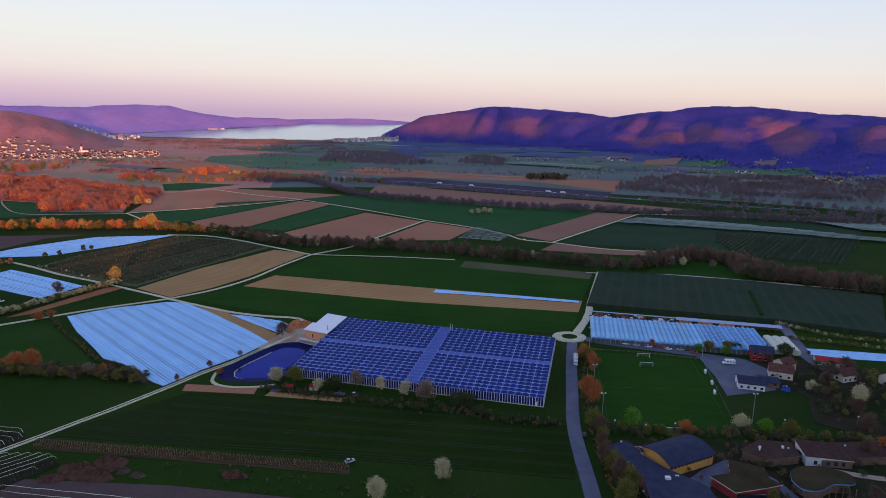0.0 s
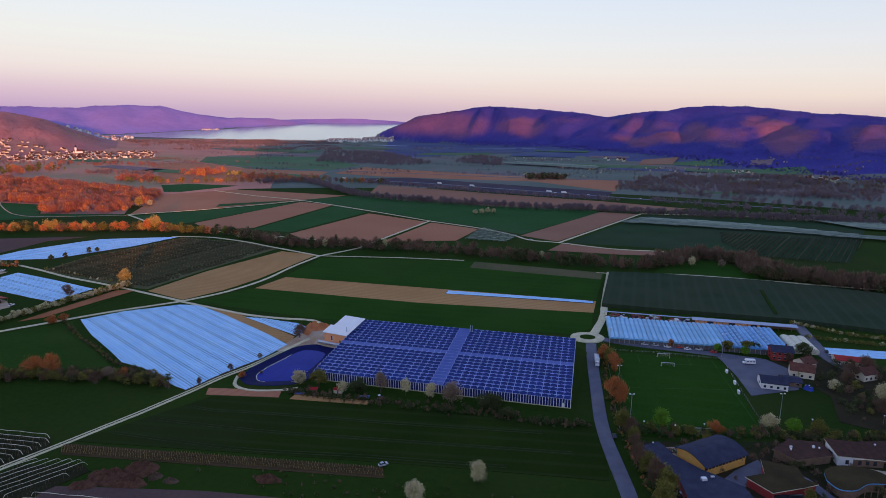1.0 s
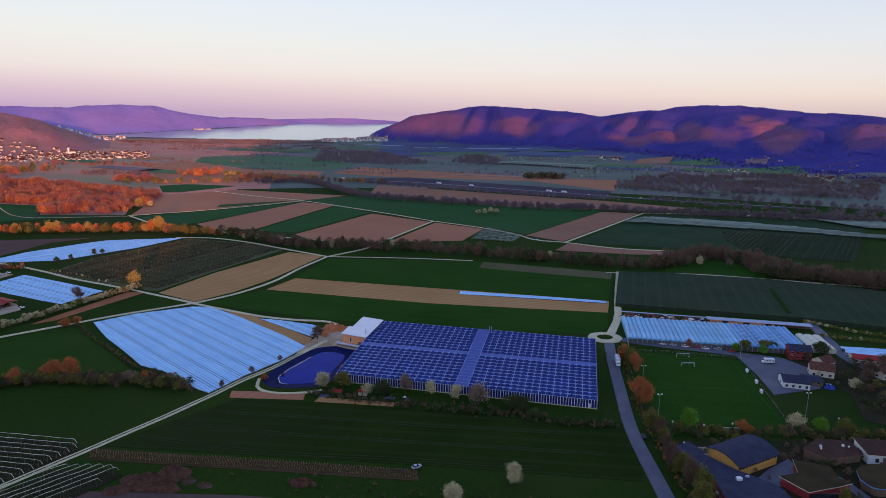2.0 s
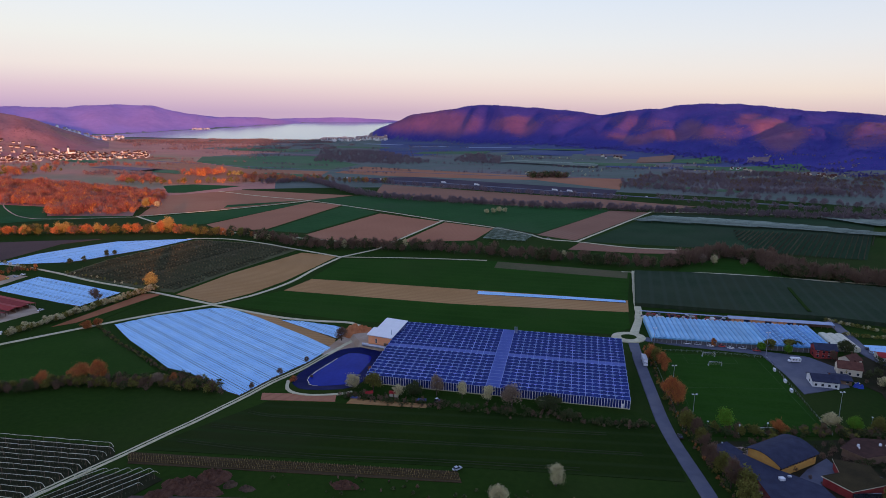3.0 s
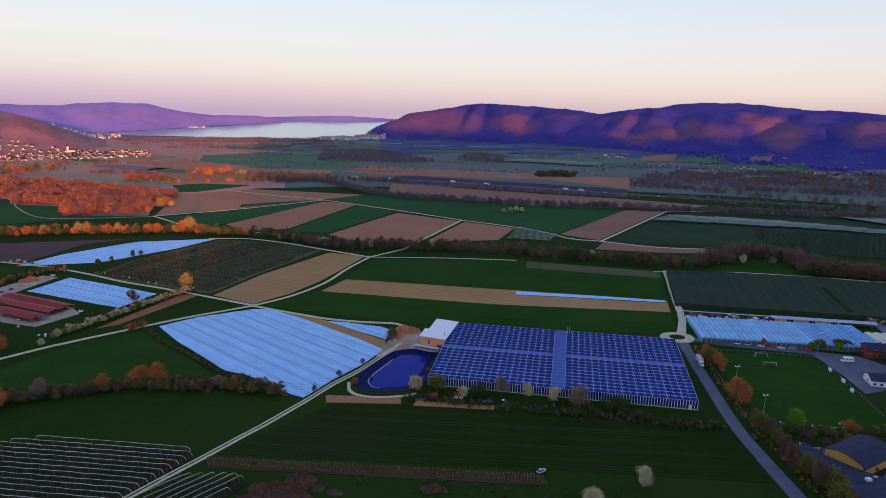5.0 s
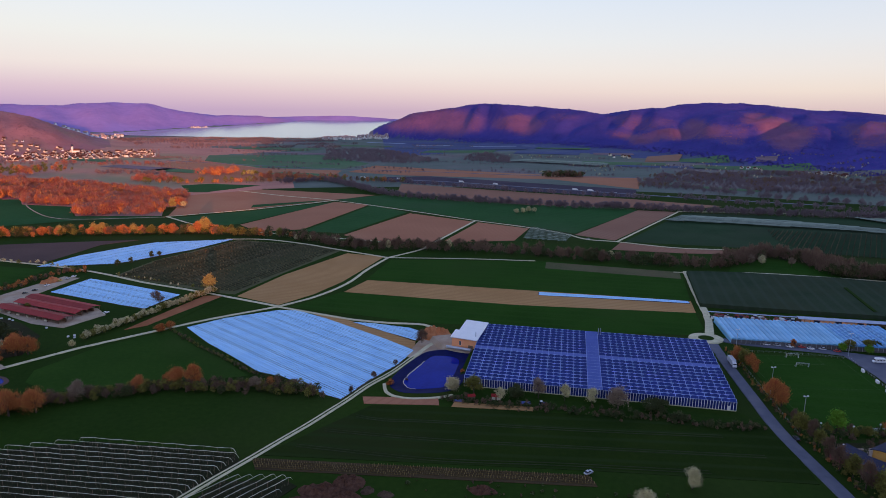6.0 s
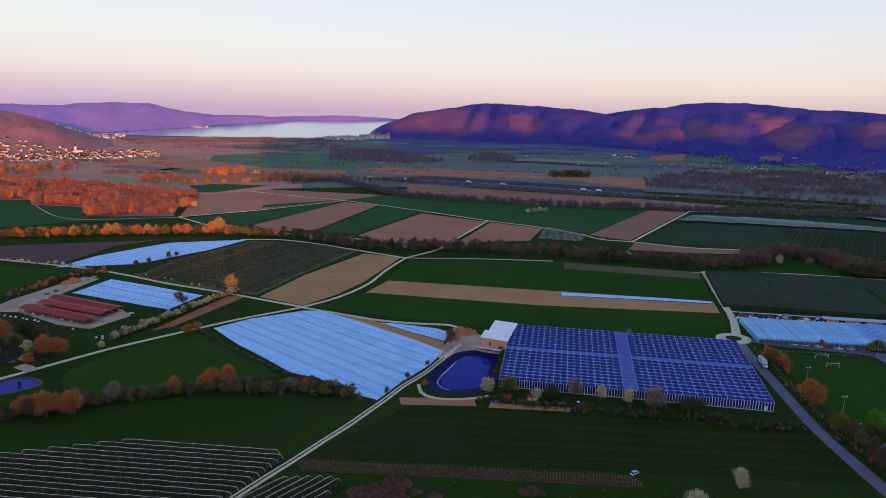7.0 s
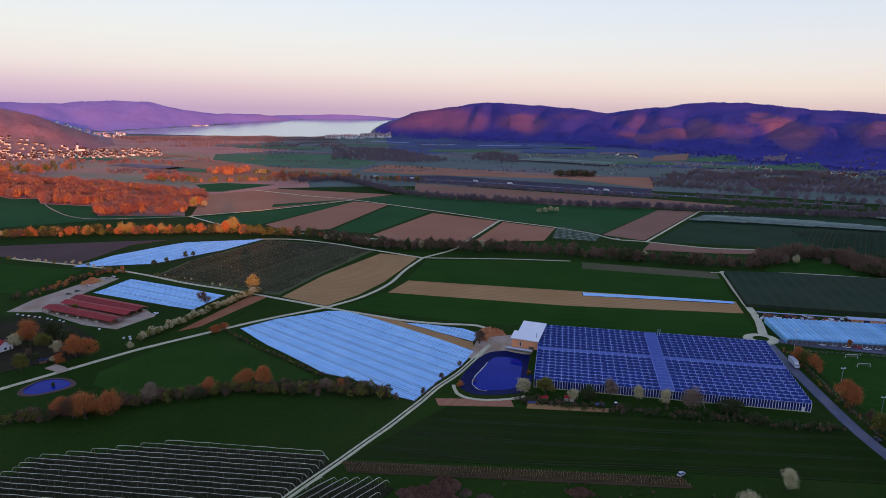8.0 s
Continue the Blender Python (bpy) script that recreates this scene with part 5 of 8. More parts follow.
    raft = mesh_of(bm, BAR, "rafter")
    for i in range(BAYS + 1):
        shared("rafter", raft, root, pose(i * bay, 0, 0))
    for i in range(BAYS):
        if i != BAYS // 2:
            shared("rafter", raft, root, pose((i + 0.5) * bay, 0, -0.02) @ Matrix.Diagonal((0.5, 1, 1, 1)))
    # raised ventilation flaps that straddle the rafters on the near slopes
    bm = bmesh.new()
    rng = random.Random(5)
    for j in range(SPANS):
        for i in (0.5 * k for k in range(1, 2 * BAYS)):
            if abs(i - BAYS / 2) < 0.8 or j == SPANS // 2:
                continue
            lift = rng.uniform(0.02, 0.07)
            y, z, x, half = (j + 0.5) * span, EAVE + RISE + 0.10, i * bay, bay * rng.uniform(0.11, 0.19) * (1.0 if i == int(i) else 0.8)
            for q in (((x - half, y, z), (x + half, y, z), (x + half, y - 0.46, z - 0.22 + lift), (x - half, y - 0.46, z - 0.22 + lift)),):
                bm.faces.new([bm.verts.new(p) for p in q])
    tagged(part("roof_vents", bm, VENT, root, "pale ventilation flaps"), kind="stuff")
    # walls
    wall = lambda n, *d: part(n, boxes(d), GLASS, root)
    for d in ((0, W, 0.02, 0.05, 0.5, EAVE), (0, W, D - 0.05, D - 0.02, 0.5, EAVE), (0.02, 0.05, 0, D, 0.5, EAVE), (W - 0.05, W - 0.02, 0, D, 0.5, EAVE)):
        wall("wall_glazing", *d).visible_shadow = False
    post = mesh_of(boxes((-0.13, 0.13, -0.12, 0.06, 0, EAVE)), WHITE, "post")
    for i in range(101):
        shared("post", post, root, pose(i * W / 100, 0, 0))
    for j in range(1, SPANS + 1):
        shared("post", post, root, pose(W, j * span, 0, 0, 0, 90))
        shared("post", post, root, pose(0, j * span, 0, 0, 0, -90))
    for j in range(SPANS):
        for x in (0.0, W):
            bm = bmesh.new()
            v = [bm.verts.new((x, y, z)) for y, z in ((j * span, EAVE), ((j + 1) * span, EAVE), ((j + 0.5) * span, EAVE + RISE))]
            bm.faces.new(v)
            part("gable_pane", bm, FROSTED, root).visible_shadow = False
    part("door", boxes((W - 4.2, W - 3.0, -0.14, -0.08, 0.4, 2.8)), WHITE, root, "white door in the glass wall")
    bm = bmesh.new()
    for x, y in ((W * 0.53, D - 6), (W * 0.53 + 1.2, D - 6)):
        prism(bm, x, y, EAVE, EAVE + 5.0, 0.25, 0.22, 8)
    part("flue", bm, STEEL, root, "steel flue pipes")


glasshouse()


# ---------------------------------------------------------------- foil tunnels
def foil_house():
    N, BAYW, D, EAVE = 36, 3.0, 43.0, 3.0
    root = thing("foil_greenhouse", 107, 375.5, 0, -13.5, "foil greenhouse of many pale blue arched tunnels", "greenhouse")

    def tunnel(m, name):
        bm = bmesh.new()
        rows = []
        for y in (0.0, D * 0.33, D * 0.66, D):
            rows.append([bm.verts.new((BAYW / 2 - BAYW / 2 * math.cos(math.pi * k / 8), y, EAVE + 1.15 * math.sin(math.pi * k / 8))) for k in range(9)])
        for a, b in zip(rows, rows[1:]):
            for k in range(8):
                bm.faces.new((a[k], a[k + 1], b[k + 1], b[k]))
        bm.faces.new(rows[0])
        bm.faces.new(rows[-1])
        return mesh_of(bm, m, name)

    me = {"a": tunnel(FOIL, "tunnel_roof"), "b": tunnel(FOIL_BLUE, "tunnel_roof")}
    gut = mesh_of(boxes((-0.12, 0.12, 0, D, EAVE - 0.05, EAVE + 0.12)), STEEL, "gutter")
    flap = mesh_of(boxes((0.25, 1.45, 0, 2.0, 0, 0.05)), FOIL, "vent_flap")
    for i in range(N):
        shared("tunnel_roof", me["a" if i < 24 else "b"], root, pose(i * BAYW, 0, 0))
        shared("gutter", gut, root, pose(i * BAYW, 0, 0.0))
        if i > 22:
            for j in range(7):
                shared("vent_flap", flap, root, pose(i * BAYW, 3 + j * 5.6 + (i % 2) * 2.6, EAVE + 0.85, 0, -22))
    part("front_wall", boxes((0, N * BAYW, -0.02, 0.04, 0, EAVE)), FILM_WALL, root, "dull grey film wall")
    part("end_wall", boxes((-0.04, 0.02, 0, D, 0, EAVE)), FOIL, root)
    part("end_wall", boxes((N * BAYW, N * BAYW + 0.05, 0, D, 0, EAVE)), FOIL, root)
    post = mesh_of(boxes((-0.08, 0.08, -0.14, 0, 0, EAVE)), STEEL, "post")
    for i in range(N + 1):
        shared("post", post, root, pose(i * BAYW, 0, 0))
    # long open shed behind, with a pale lean-to roof
    shed = thing("storage_shed", 119, 428, 0, -15.5, "long open storage shed with pale sheet roof", "shed")
    L = 128.0
    bm = bmesh.new()
    v = [bm.verts.new(p) for p in ((60, -0.5, 3.3), (L, -0.5, 3.3), (L, 4.5, 3.9), (60, 4.5, 3.9), (60, -0.5, 3.15), (L, -0.5, 3.15), (L, 4.5, 3.75), (60, 4.5, 3.75))]
    for q in ((0, 1, 2, 3), (7, 6, 5, 4), (0, 4, 5, 1), (1, 5, 6, 2), (2, 6, 7, 3), (3, 7, 4, 0)):
        bm.faces.new([v[n] for n in q])
    part("roof", bm, SHED_ROOF, shed, "pale grey sheet roof")
    part("rear_roof", boxes((0, 60, 2.9, 4.7, 3.1, 3.3)), SHED_ROOF, shed, "narrow pale roof over the stacked crates")
    for i in range(11):
        part("rail_post", boxes((i * 6, i * 6 + 0.16, 4.27, 4.43, 0, 2.7)), TIMBER, shed)
    part("back_wall", boxes((60, L, 4.2, 4.4, 0, 3.7)), TIMBER, shed)
    part("panel_wall", boxes((62, 104, 0.0, 0.2, 0, 3.2)), SALMON, shed, "tan board front")
    pst = mesh_of(boxes((-0.12, 0.12, -0.12, 0.12, 0, 3.2)), TIMBER, "post")
    for i in range(15, 33):
        shared("post", pst, shed, pose(i * 4.0, 0.1, 0))
    for x in (70, 84, 98):
        part("gate", boxes((x, x + 4, -0.1, -0.02, 0, 2.8)), SLATE, shed, "dark gate")
    rng = random.Random(8)
    mats = [WHITE, TIMBER, RED_WALL, STEEL, SLATE]
    crates = [mesh_of(boxes((0, 1.2, 0, 1.0, 0, 0.8), (0.06, 1.14, 0.06, 0.94, 0.8, 0.95)), m, "crate") for m in mats]
    R = Matrix.Rotation(radians(-15.5), 4, "Z")
    for i in range(90):
        p = R @ Vector((rng.uniform(1, 60), rng.uniform(-5.5, 4.0), 0))
        o = new("crate", crates[i % 5])
        s = rng.uniform(1.3, 2.3)
        o.matrix_basis = pose(119 + p.x, 428 + p.y, 0, 0, 0, rng.uniform(0, 90)) @ Matrix.Diagonal((s, s, s, 1))
        tagged(o, ("white", "brown timber", "dark red", "grey steel", "dark slate grey")[i % 5] + " storage crate stacked by the shed", "crate", "crates by the shed")
    # pale tent at the end
    tent = thing("film_tent", 216, 356, 0, -13.5, "pale green-white film tent with flat arches", "tent")
    for k in range(3):
        bm = bmesh.new()
        rows = [[bm.verts.new((k * 5 + 2.5 - 2.5 * math.cos(math.pi * n / 8), y, 2.4 + 1.0 * math.sin(math.pi * n / 8))) for n in range(9)] for y in (0, 26)]
        for n in range(8):
            bm.faces.new((rows[0][n], rows[0][n + 1], rows[1][n + 1], rows[1][n]))
        bm.faces.new(rows[0])
        bm.faces.new(rows[1])
        part("tent_roof", bm, NETTING, tent)
    part("tent_wall", boxes((0, 15, 0, 0.05, 0, 2.4), (0, 0.05, 0, 26, 0, 2.4), (14.95, 15, 0, 26, 0, 2.4)), NETTING, tent)


foil_house()


# ---------------------------------------------------------------- houses
def house(x, y, w, d, h, rise, rz, wall, roof, label, name="house", windows=3, floors=1, over=0.5, chimney=True, door=True, group="", z=0.0):
    """Gabled house, ridge along its length w."""
    root = thing(name, x, y, z, rz, label, "house" if name == "house" else name.replace("_", " "), group)
    bm = bmesh.new()
    pts = ((-w / 2, -d / 2), (w / 2, -d / 2), (w / 2, d / 2), (-w / 2, d / 2))
    lo, hi = [bm.verts.new((*p, -0.2)) for p in pts], [bm.verts.new((*p, h)) for p in pts]
    ga, gb = bm.verts.new((-w / 2, 0, h + rise)), bm.verts.new((w / 2, 0, h + rise))
    bm.faces.new((lo[0], lo[1], hi[1], hi[0]))
    bm.faces.new((lo[2], lo[3], hi[3], hi[2]))
    bm.faces.new((lo[1], lo[2], hi[2], gb, hi[1]))
    bm.faces.new((lo[3], lo[0], hi[0], ga, hi[3]))
    part("wall", bm, wall, root)
    k = over / (d / 2) * rise
    for s in (-1, 1):
        bm = bmesh.new()
        a = [(-w / 2 - over, s * (d / 2 + over), h - k), (w / 2 + over, s * (d / 2 + over), h - k), (w / 2 + over, 0, h + rise), (-w / 2 - over, 0, h + rise)]
        t, b = [bm.verts.new((p[0], p[1], p[2] + 0.28)) for p in a], [bm.verts.new((p[0], p[1], p[2] + 0.05)) for p in a]
        bm.faces.new(t)
        bm.faces.new(b[::-1])
        for i in range(4):
            bm.faces.new((t[i], b[i], b[(i + 1) % 4], t[(i + 1) % 4]))
        bmesh.ops.recalc_face_normals(bm, faces=bm.faces)
        part("roof", bm, roof, root)
    for f in range(floors):
        zz = 1.0 + f * 2.7
        for i in range(windows):
            u = -w / 2 + w * (i + 0.5) / windows
            for s in (-1, 1):
                win = part("window", boxes((u - 0.6, u + 0.6, s * d / 2 - 0.04, s * d / 2 + 0.04, zz, zz + 1.3)), DARKGLASS, root)
                part("frame", boxes((u - 0.7, u + 0.7, s * d / 2 - 0.03, s * d / 2 + 0.06, zz - 0.1, zz), (u - 0.7, u + 0.7, s * d / 2 - 0.03, s * d / 2 + 0.06, zz + 1.3, zz + 1.4)), WHITE, win)
        for s in (-1, 1):
            part("window", boxes((s * w / 2 - 0.04, s * w / 2 + 0.04, -0.7, 0.7, zz, zz + 1.3)), DARKGLASS, root)
    if door:
        part("door", boxes((w / 2 - 0.03, w / 2 + 0.05, d / 4, d / 4 + 1.0, 0, 2.05)), TIMBER, root)
    if chimney:
        part("chimney", boxes((w * 0.2, w * 0.2 + 0.7, 0.4, 1.1, h + rise * 0.4, h + rise + 0.9)), TILE, root)
    return root


house(176, 309, 13, 11, 3.6, 2.2, -18, WHITE, SLATE, "white clubhouse with dark slate roof beside parking", windows=4)
house(188, 312, 9, 9, 2.6, 1.0, -18, TIMBER, SLATE, "dark low annex with slate roof", "annex", windows=2, chimney=False)
house(203, 348, 12, 9, 5.6, 2.6, -16, RED_WALL, SLATE, "dark red boarded house with white windows", windows=4, floors=2)
house(200, 322, 12, 8, 4.4, 3.0, -25, CREAM, TILE, "cream house with brown tiled roof among trees", windows=3, floors=1)
house(208, 332, 9, 8, 4.8, 2.6, 20, CREAM, TILE, "cream house behind garden trees", windows=3, floors=1)
house(241, 339, 18, 9, 3.0, 1.5, -20, CREAM, RED_SHEET, "low building with long red roof", windows=5, chimney=False)
house(234, 318, 10, 8, 4.2, 2.6, 15, CREAM, TILE, "cream house half hidden by trees", windows=3)
house(249, 292, 11, 9, 4.6, 3.0, -30, WHITE, SLATE, "white house with dark roof in gardens", windows=3)
house(256, 310, 10, 9, 4.6, 3.0, 10, CREAM, TILE, "cream house with tiled roof in gardens", windows=3)
house(-391, 396, 16, 9, 3.6, 2.8, -30, WHITE, RED_SHEET, "white farmhouse with red roof by the track", windows=4)
house(262, 1436, 16, 11, 4, 4, 10, CREAM, TILE, "farmhouse far out on the plain", windows=3)
house(300, 1440, 26, 12, 4, 4, -5, TIMBER, TILE, "barn of a far farm on the plain", "barn", windows=3, chimney=False)
grove("farm_trees", fill([(235, 1415), (330, 1415), (335, 1460), (240, 1465)], 60, 7, 13, 41), ["dark", "bare"], "dark trees round the far farm", "trees", seed=41)


def red_shed(x, y, length, width, rz):
    root = thing("stable", x, y, 0, rz, "long open stable with red sheet roof", "stable", "red stables")
    for s in (-1, 1):
        bm = bmesh.new()
        a = [(0, s * width / 2, 2.9), (length, s * width / 2, 2.9), (length, 0, 4.2), (0, 0, 4.2)]
        t, b = [bm.verts.new((p[0], p[1], p[2] + 0.12)) for p in a], [bm.verts.new(p) for p in a]
        bm.faces.new(t)
        bm.faces.new(b[::-1])
        for i in range(4):
            bm.faces.new((t[i], b[i], b[(i + 1) % 4], t[(i + 1) % 4]))
        bmesh.ops.recalc_face_normals(bm, faces=bm.faces)
        part("roof", bm, RED_SHEET, root)
    for i in range(13):
        for s in (-1, 1):
            part("post", boxes((i * length / 12.2, i * length / 12.2 + 0.25, s * width / 2 * 0.92 - 0.12, s * width / 2 * 0.92 + 0.12, 0, 2.95)), TIMBER, root)
    part("back_wall", boxes((0.5, length - 0.5, -0.1, 0.1, 0, 2.8)), TIMBER, root, "dark timber partition")
    for i in range(6):
        part("bale", boxes((4 + i * length / 7, 6.4 + i * length / 7, -width / 2 + 0.6, -width / 2 + 1.8, 0, 1.1)), NETTING, root, "pale wrapped bale")


red_shed(-400, 474, 71, 11.5, -28.5)
red_shed(-394, 486, 68, 10.5, -28)
red_shed(-392, 498, 71, 11, -29)
field("yard", [(-428, 470), (-425, 500), (-412, 540), (-402, 566), (-386, 560), (-396, 510), (-330, 470), (-318, 455), (-334, 428), (-360, 438), (-402, 468)], GRAVEL, "pale gravel farmyard round the stables", "yard")


def heap(name, x, y, w, d, h, rz, material, label, seed, cat="heap"):
    bm = bmesh.new()
    n = 24
    vs = [[None] * (n + 1) for _ in range(n + 1)]
    for i in range(n + 1):
        for j in range(n + 1):
            u, v = 2 * i / n - 1, 2 * j / n - 1
            rim = 0.72 + 0.42 * noise.noise(Vector((u * 1.6, v * 1.6, seed + 7)))
            k = max(0, 1 - (u * u + v * v) / rim) ** 0.75
            z = h * k * max(0.12, 0.8 + 0.7 * noise.noise(Vector((u * 2.5, v * 2.5, seed))) + 0.5 * noise.noise(Vector((u * 8, v * 8, seed)))) - 0.25 * (k == 0)
            vs[i][j] = bm.verts.new((u * w / 2, v * d / 2, z))
    for i in range(n):
        for j in range(n):
            bm.faces.new((vs[i][j], vs[i + 1][j], vs[i + 1][j + 1], vs[i][j + 1]))
    ob = part(name, bm, material, None)
    ob.matrix_basis = pose(x, y, 0.05, 0, 0, rz)
    return tagged(ob, label, cat)


heap("earth_mound", -84, 399, 24, 20, 6.5, 20, EARTH, "large rust red heap of earth beside the barn", 2)
heap("earth_mound", -404, 548, 22, 12, 4, 60, EARTH, "brown heap of earth on the farmyard", 3)
COMPOST = mat("compost", (0.075, 0.036, 0.024), (0.135, 0.07, 0.046), scale=0.5, fine=2.5, bump=0.2, spec=0.03)
RUBBLE = mat("rubble", (0.075, 0.050, 0.034), (0.13, 0.088, 0.060), scale=0.6, fine=3.0, bump=0.2, spec=0.03)
for hx, hy, hw, hd, hh, hz, hs in ((-139, 229, 22, 13, 3.4, -12, 4), (-129, 234, 17, 12, 3.8, 10, 14), (-130, 225, 18, 9, 2.6, -5, 24), (-146, 224, 14, 8, 2.0, 15, 34), (-76, 226, 13, 6, 2.4, -8, 44)):
    heap("earth_mound", hx, hy, hw, hd, hh, hz, COMPOST, "low ragged heap of reddish compost", hs)
for hx, hy, hw, hd, hh, hz, hs in ((-121, 229, 7, 5, 2.0, 20, 6), (-114, 226, 8, 4, 1.5, -10, 16)):
    heap("rubble_mound", hx, hy, hw, hd, hh, hz, RUBBLE, "low pale heap of rubble beside the compost", hs)
field("field", [(-162, 224), (-140, 219), (-105, 214), (-60, 207), (-60, 200), (-110, 206), (-160, 215)], COMPOST, "bare reddish strip of soil below the heaps", "soil strip")


# barn between pond and greenhouse: mono-pitch pale roof on salmon walls
def barn():
    base = 2.9
    terrace("barn_terrace", [Vector((*p, base)) for p in ((-79, 372.5), (-60, 363.5), (-48.5, 386), (-66, 396), (-86, 392))], (-68, 380), 1.22, GRAVEL, "gravel terrace that carries the barn")
    root = thing("barn", -75, 373.4, base, -26.7, "salmon rendered barn with pale sheet roof beside greenhouse", "barn")
    w, d, f = 16.2, 20.5, 8.2
    plan = [(0, 0), (w, 0), (w, d), (2.4, d), (2.4, f), (0, f)]
    top = lambda y: 6.3 + 0.20 * y
    bm = bmesh.new()
    lo, hi = [bm.verts.new((x, y, 0)) for x, y in plan], [bm.verts.new((x, y, top(y))) for x, y in plan]
    for k in range(6):
        bm.faces.new((lo[k], lo[(k + 1) % 6], hi[(k + 1) % 6], hi[k]))
    bmesh.ops.recalc_face_normals(bm, faces=bm.faces)
    part("wall", bm, SALMON, root)
    # Added dark sheet: paints the shade of the narrow gap.
    bm = bmesh.new()
    bm.faces.new([bm.verts.new((w + 0.04, y, z)) for y, z in ((0, 0), (d, 0), (d, top(d)), (0, top(0)))])
    part("side_boarding", bm, SCREEN, root, "dark sheet painting the shaded gap towards the greenhouse")
    for name, x0, x1, y0, y1 in (("roof", -0.7, w + 0.7, -0.8, f), ("roof", 1.8, w + 0.7, f + 0.01, d + 0.7)):
        bm = bmesh.new()
        a = [(x0, y0), (x1, y0), (x1, y1), (x0, y1)]
        t, b = [bm.verts.new((x, y, top(y) + 0.42)) for x, y in a], [bm.verts.new((x, y, top(y) + 0.02)) for x, y in a]
        bm.faces.new(t)
        bm.faces.new(b[::-1])
        for k in range(4):
            bm.faces.new((t[k], b[k], b[(k + 1) % 4], t[(k + 1) % 4]))
        sheet = part(name, bm, ROOF_PALE, root, "pale sheet roof")
        for k in range(int((x1 - x0) / 1.1)):
            x = x0 + 0.5 + k * 1.1
            bm = bmesh.new()
            v = [bm.verts.new(p) for p in ((x, y0, top(y0) + 0.425), (x + 0.07, y0, top(y0) + 0.425), (x + 0.07, y1, top(y1) + 0.425), (x, y1, top(y1) + 0.425),
                                           (x, y0, top(y0) + 0.48), (x + 0.07, y0, top(y0) + 0.48), (x + 0.07, y1, top(y1) + 0.48), (x, y1, top(y1) + 0.48))]
            for q in ((4, 5, 6, 7), (0, 1, 5, 4), (1, 2, 6, 5), (3, 0, 4, 7)):
                bm.faces.new([v[n] for n in q])
            part("seam", bm, ROOF_PALE, sheet)
    win = part("window", boxes((5.0, 6.0, -0.06, 0.02, 1.6, 4.2)), DARKGLASS, root)
    part("frame", boxes((4.8, 5.0, -0.1, 0.02, 1.5, 4.3), (6.0, 6.2, -0.1, 0.02, 1.5, 4.3), (5.0, 6.0, -0.1, 0.02, 4.2, 4.3), (5.0, 6.0, -0.12, 0.02, 1.4, 1.6)), WHITE, win)
    part("gate", boxes((10.8, 14.0, -0.06, 0.02, 0, 2.2)), TIMBER, root, "brown timber gate")
    part("gutter", boxes((-0.8, w + 0.8, -1.0, -0.82, 6.05, 6.2)), STEEL, root)
    bm = bmesh.new()
    prism(bm, 14.6, 3.0, 6.6, 10.5, 0.24, 0.24, 8)
    part("flue", bm, STEEL, root)


barn()


# lined water basin
def basin():
    rim = [(-113, 321), (-111, 333), (-97, 360), (-89, 369), (-78, 371), (-66, 369), (-64, 361), (-69, 340), (-75.5, 321), (-82, 313.5), (-95, 311.5), (-107, 313.5)]
    wet = [(-106, 327), (-103.5, 335), (-90, 360), (-84, 364), (-75, 361), (-72.5, 353), (-79, 330), (-83, 321.5), (-88, 319), (-102, 319)]
    c = Vector((-89, 341, 0))
    n = 60

    def ring(pts, grow, z):
        """The outline at even angles round the middle, moved outwards by grow metres."""
        loop = [q - c for q in curve_points(pts + pts[:1], 1.0)[:-1]]
        out = []
        for k in range(n):
            a = 2 * math.pi * k / n
            q = min(loop, key=lambda v: abs((math.atan2(v.y, v.x) - a + math.pi) % (2 * math.pi) - math.pi))
            u = Vector((math.cos(a), math.sin(a), 0))
            out.append(u * (q.length + grow) + Vector((0, 0, z)))
        return out

    root = thing("water_basin", c.x, c.y, 0, 0, "rounded water basin with dark blue liner", "basin")
    rings = [ring(rim, 2.6, 0.05), ring(rim, 0.5, 1.5), ring(rim, 0.0, 1.55), ring(wet, -0.4, 0.45)]
    bm = bmesh.new()
    rows = [[bm.verts.new(q) for q in r] for r in rings]
    for m, (a, b) in enumerate(zip(rows, rows[1:])):
        for i in range(n):
            bm.faces.new((a[i], a[(i + 1) % n], b[(i + 1) % n], b[i])).material_index = 0 if m == 0 else 1
    part("embankment", bm, [GRASS, LINER], root, "grass bank with dark blue liner")
    bm = bmesh.new()
    bm.faces.new([bm.verts.new(q) for q in ring(wet, 0, 0.6)])
    part("water_surface", bm, POOLWATER, root, "deep blue still water")
    bm = bmesh.new()
    a, b = ([bm.verts.new(q) for q in ring(wet, g, z)] for g, z in ((-0.2, 0.66), (0.25, 0.74)))
    for i in range(n):
        if 0.28 < i / n < 0.68:
            bm.faces.new((a[i], b[i], b[(i + 1) % n], a[(i + 1) % n]))
    part("waterline", bm, NETTING, root, "pale line at the water's edge")
    ribbon("track", [(-116, 327), (-115, 317), (-110, 311), (-101, 308), (-88, 308.5), (-80, 311)], 1.6, CONCRETE, "pale path round the basin")


basin()
pond_loop = curve_points([(-343, 337), (-340, 345), (-333, 348), (-325, 345), (-321, 339), (-326, 333), (-334, 329), (-341, 331), (-343, 337)], 2.0)[:-1]
bm = bmesh.new()
bm.faces.new([bm.verts.new((q.x, q.y, 0.22)) for q in pond_loop])
tagged(part("pond", bm, POOLWATER, None), "small blue garden pond in rough grass", "pond", kind="structure")
bm = bmesh.new()
pc = Vector((-332, 338, 0))
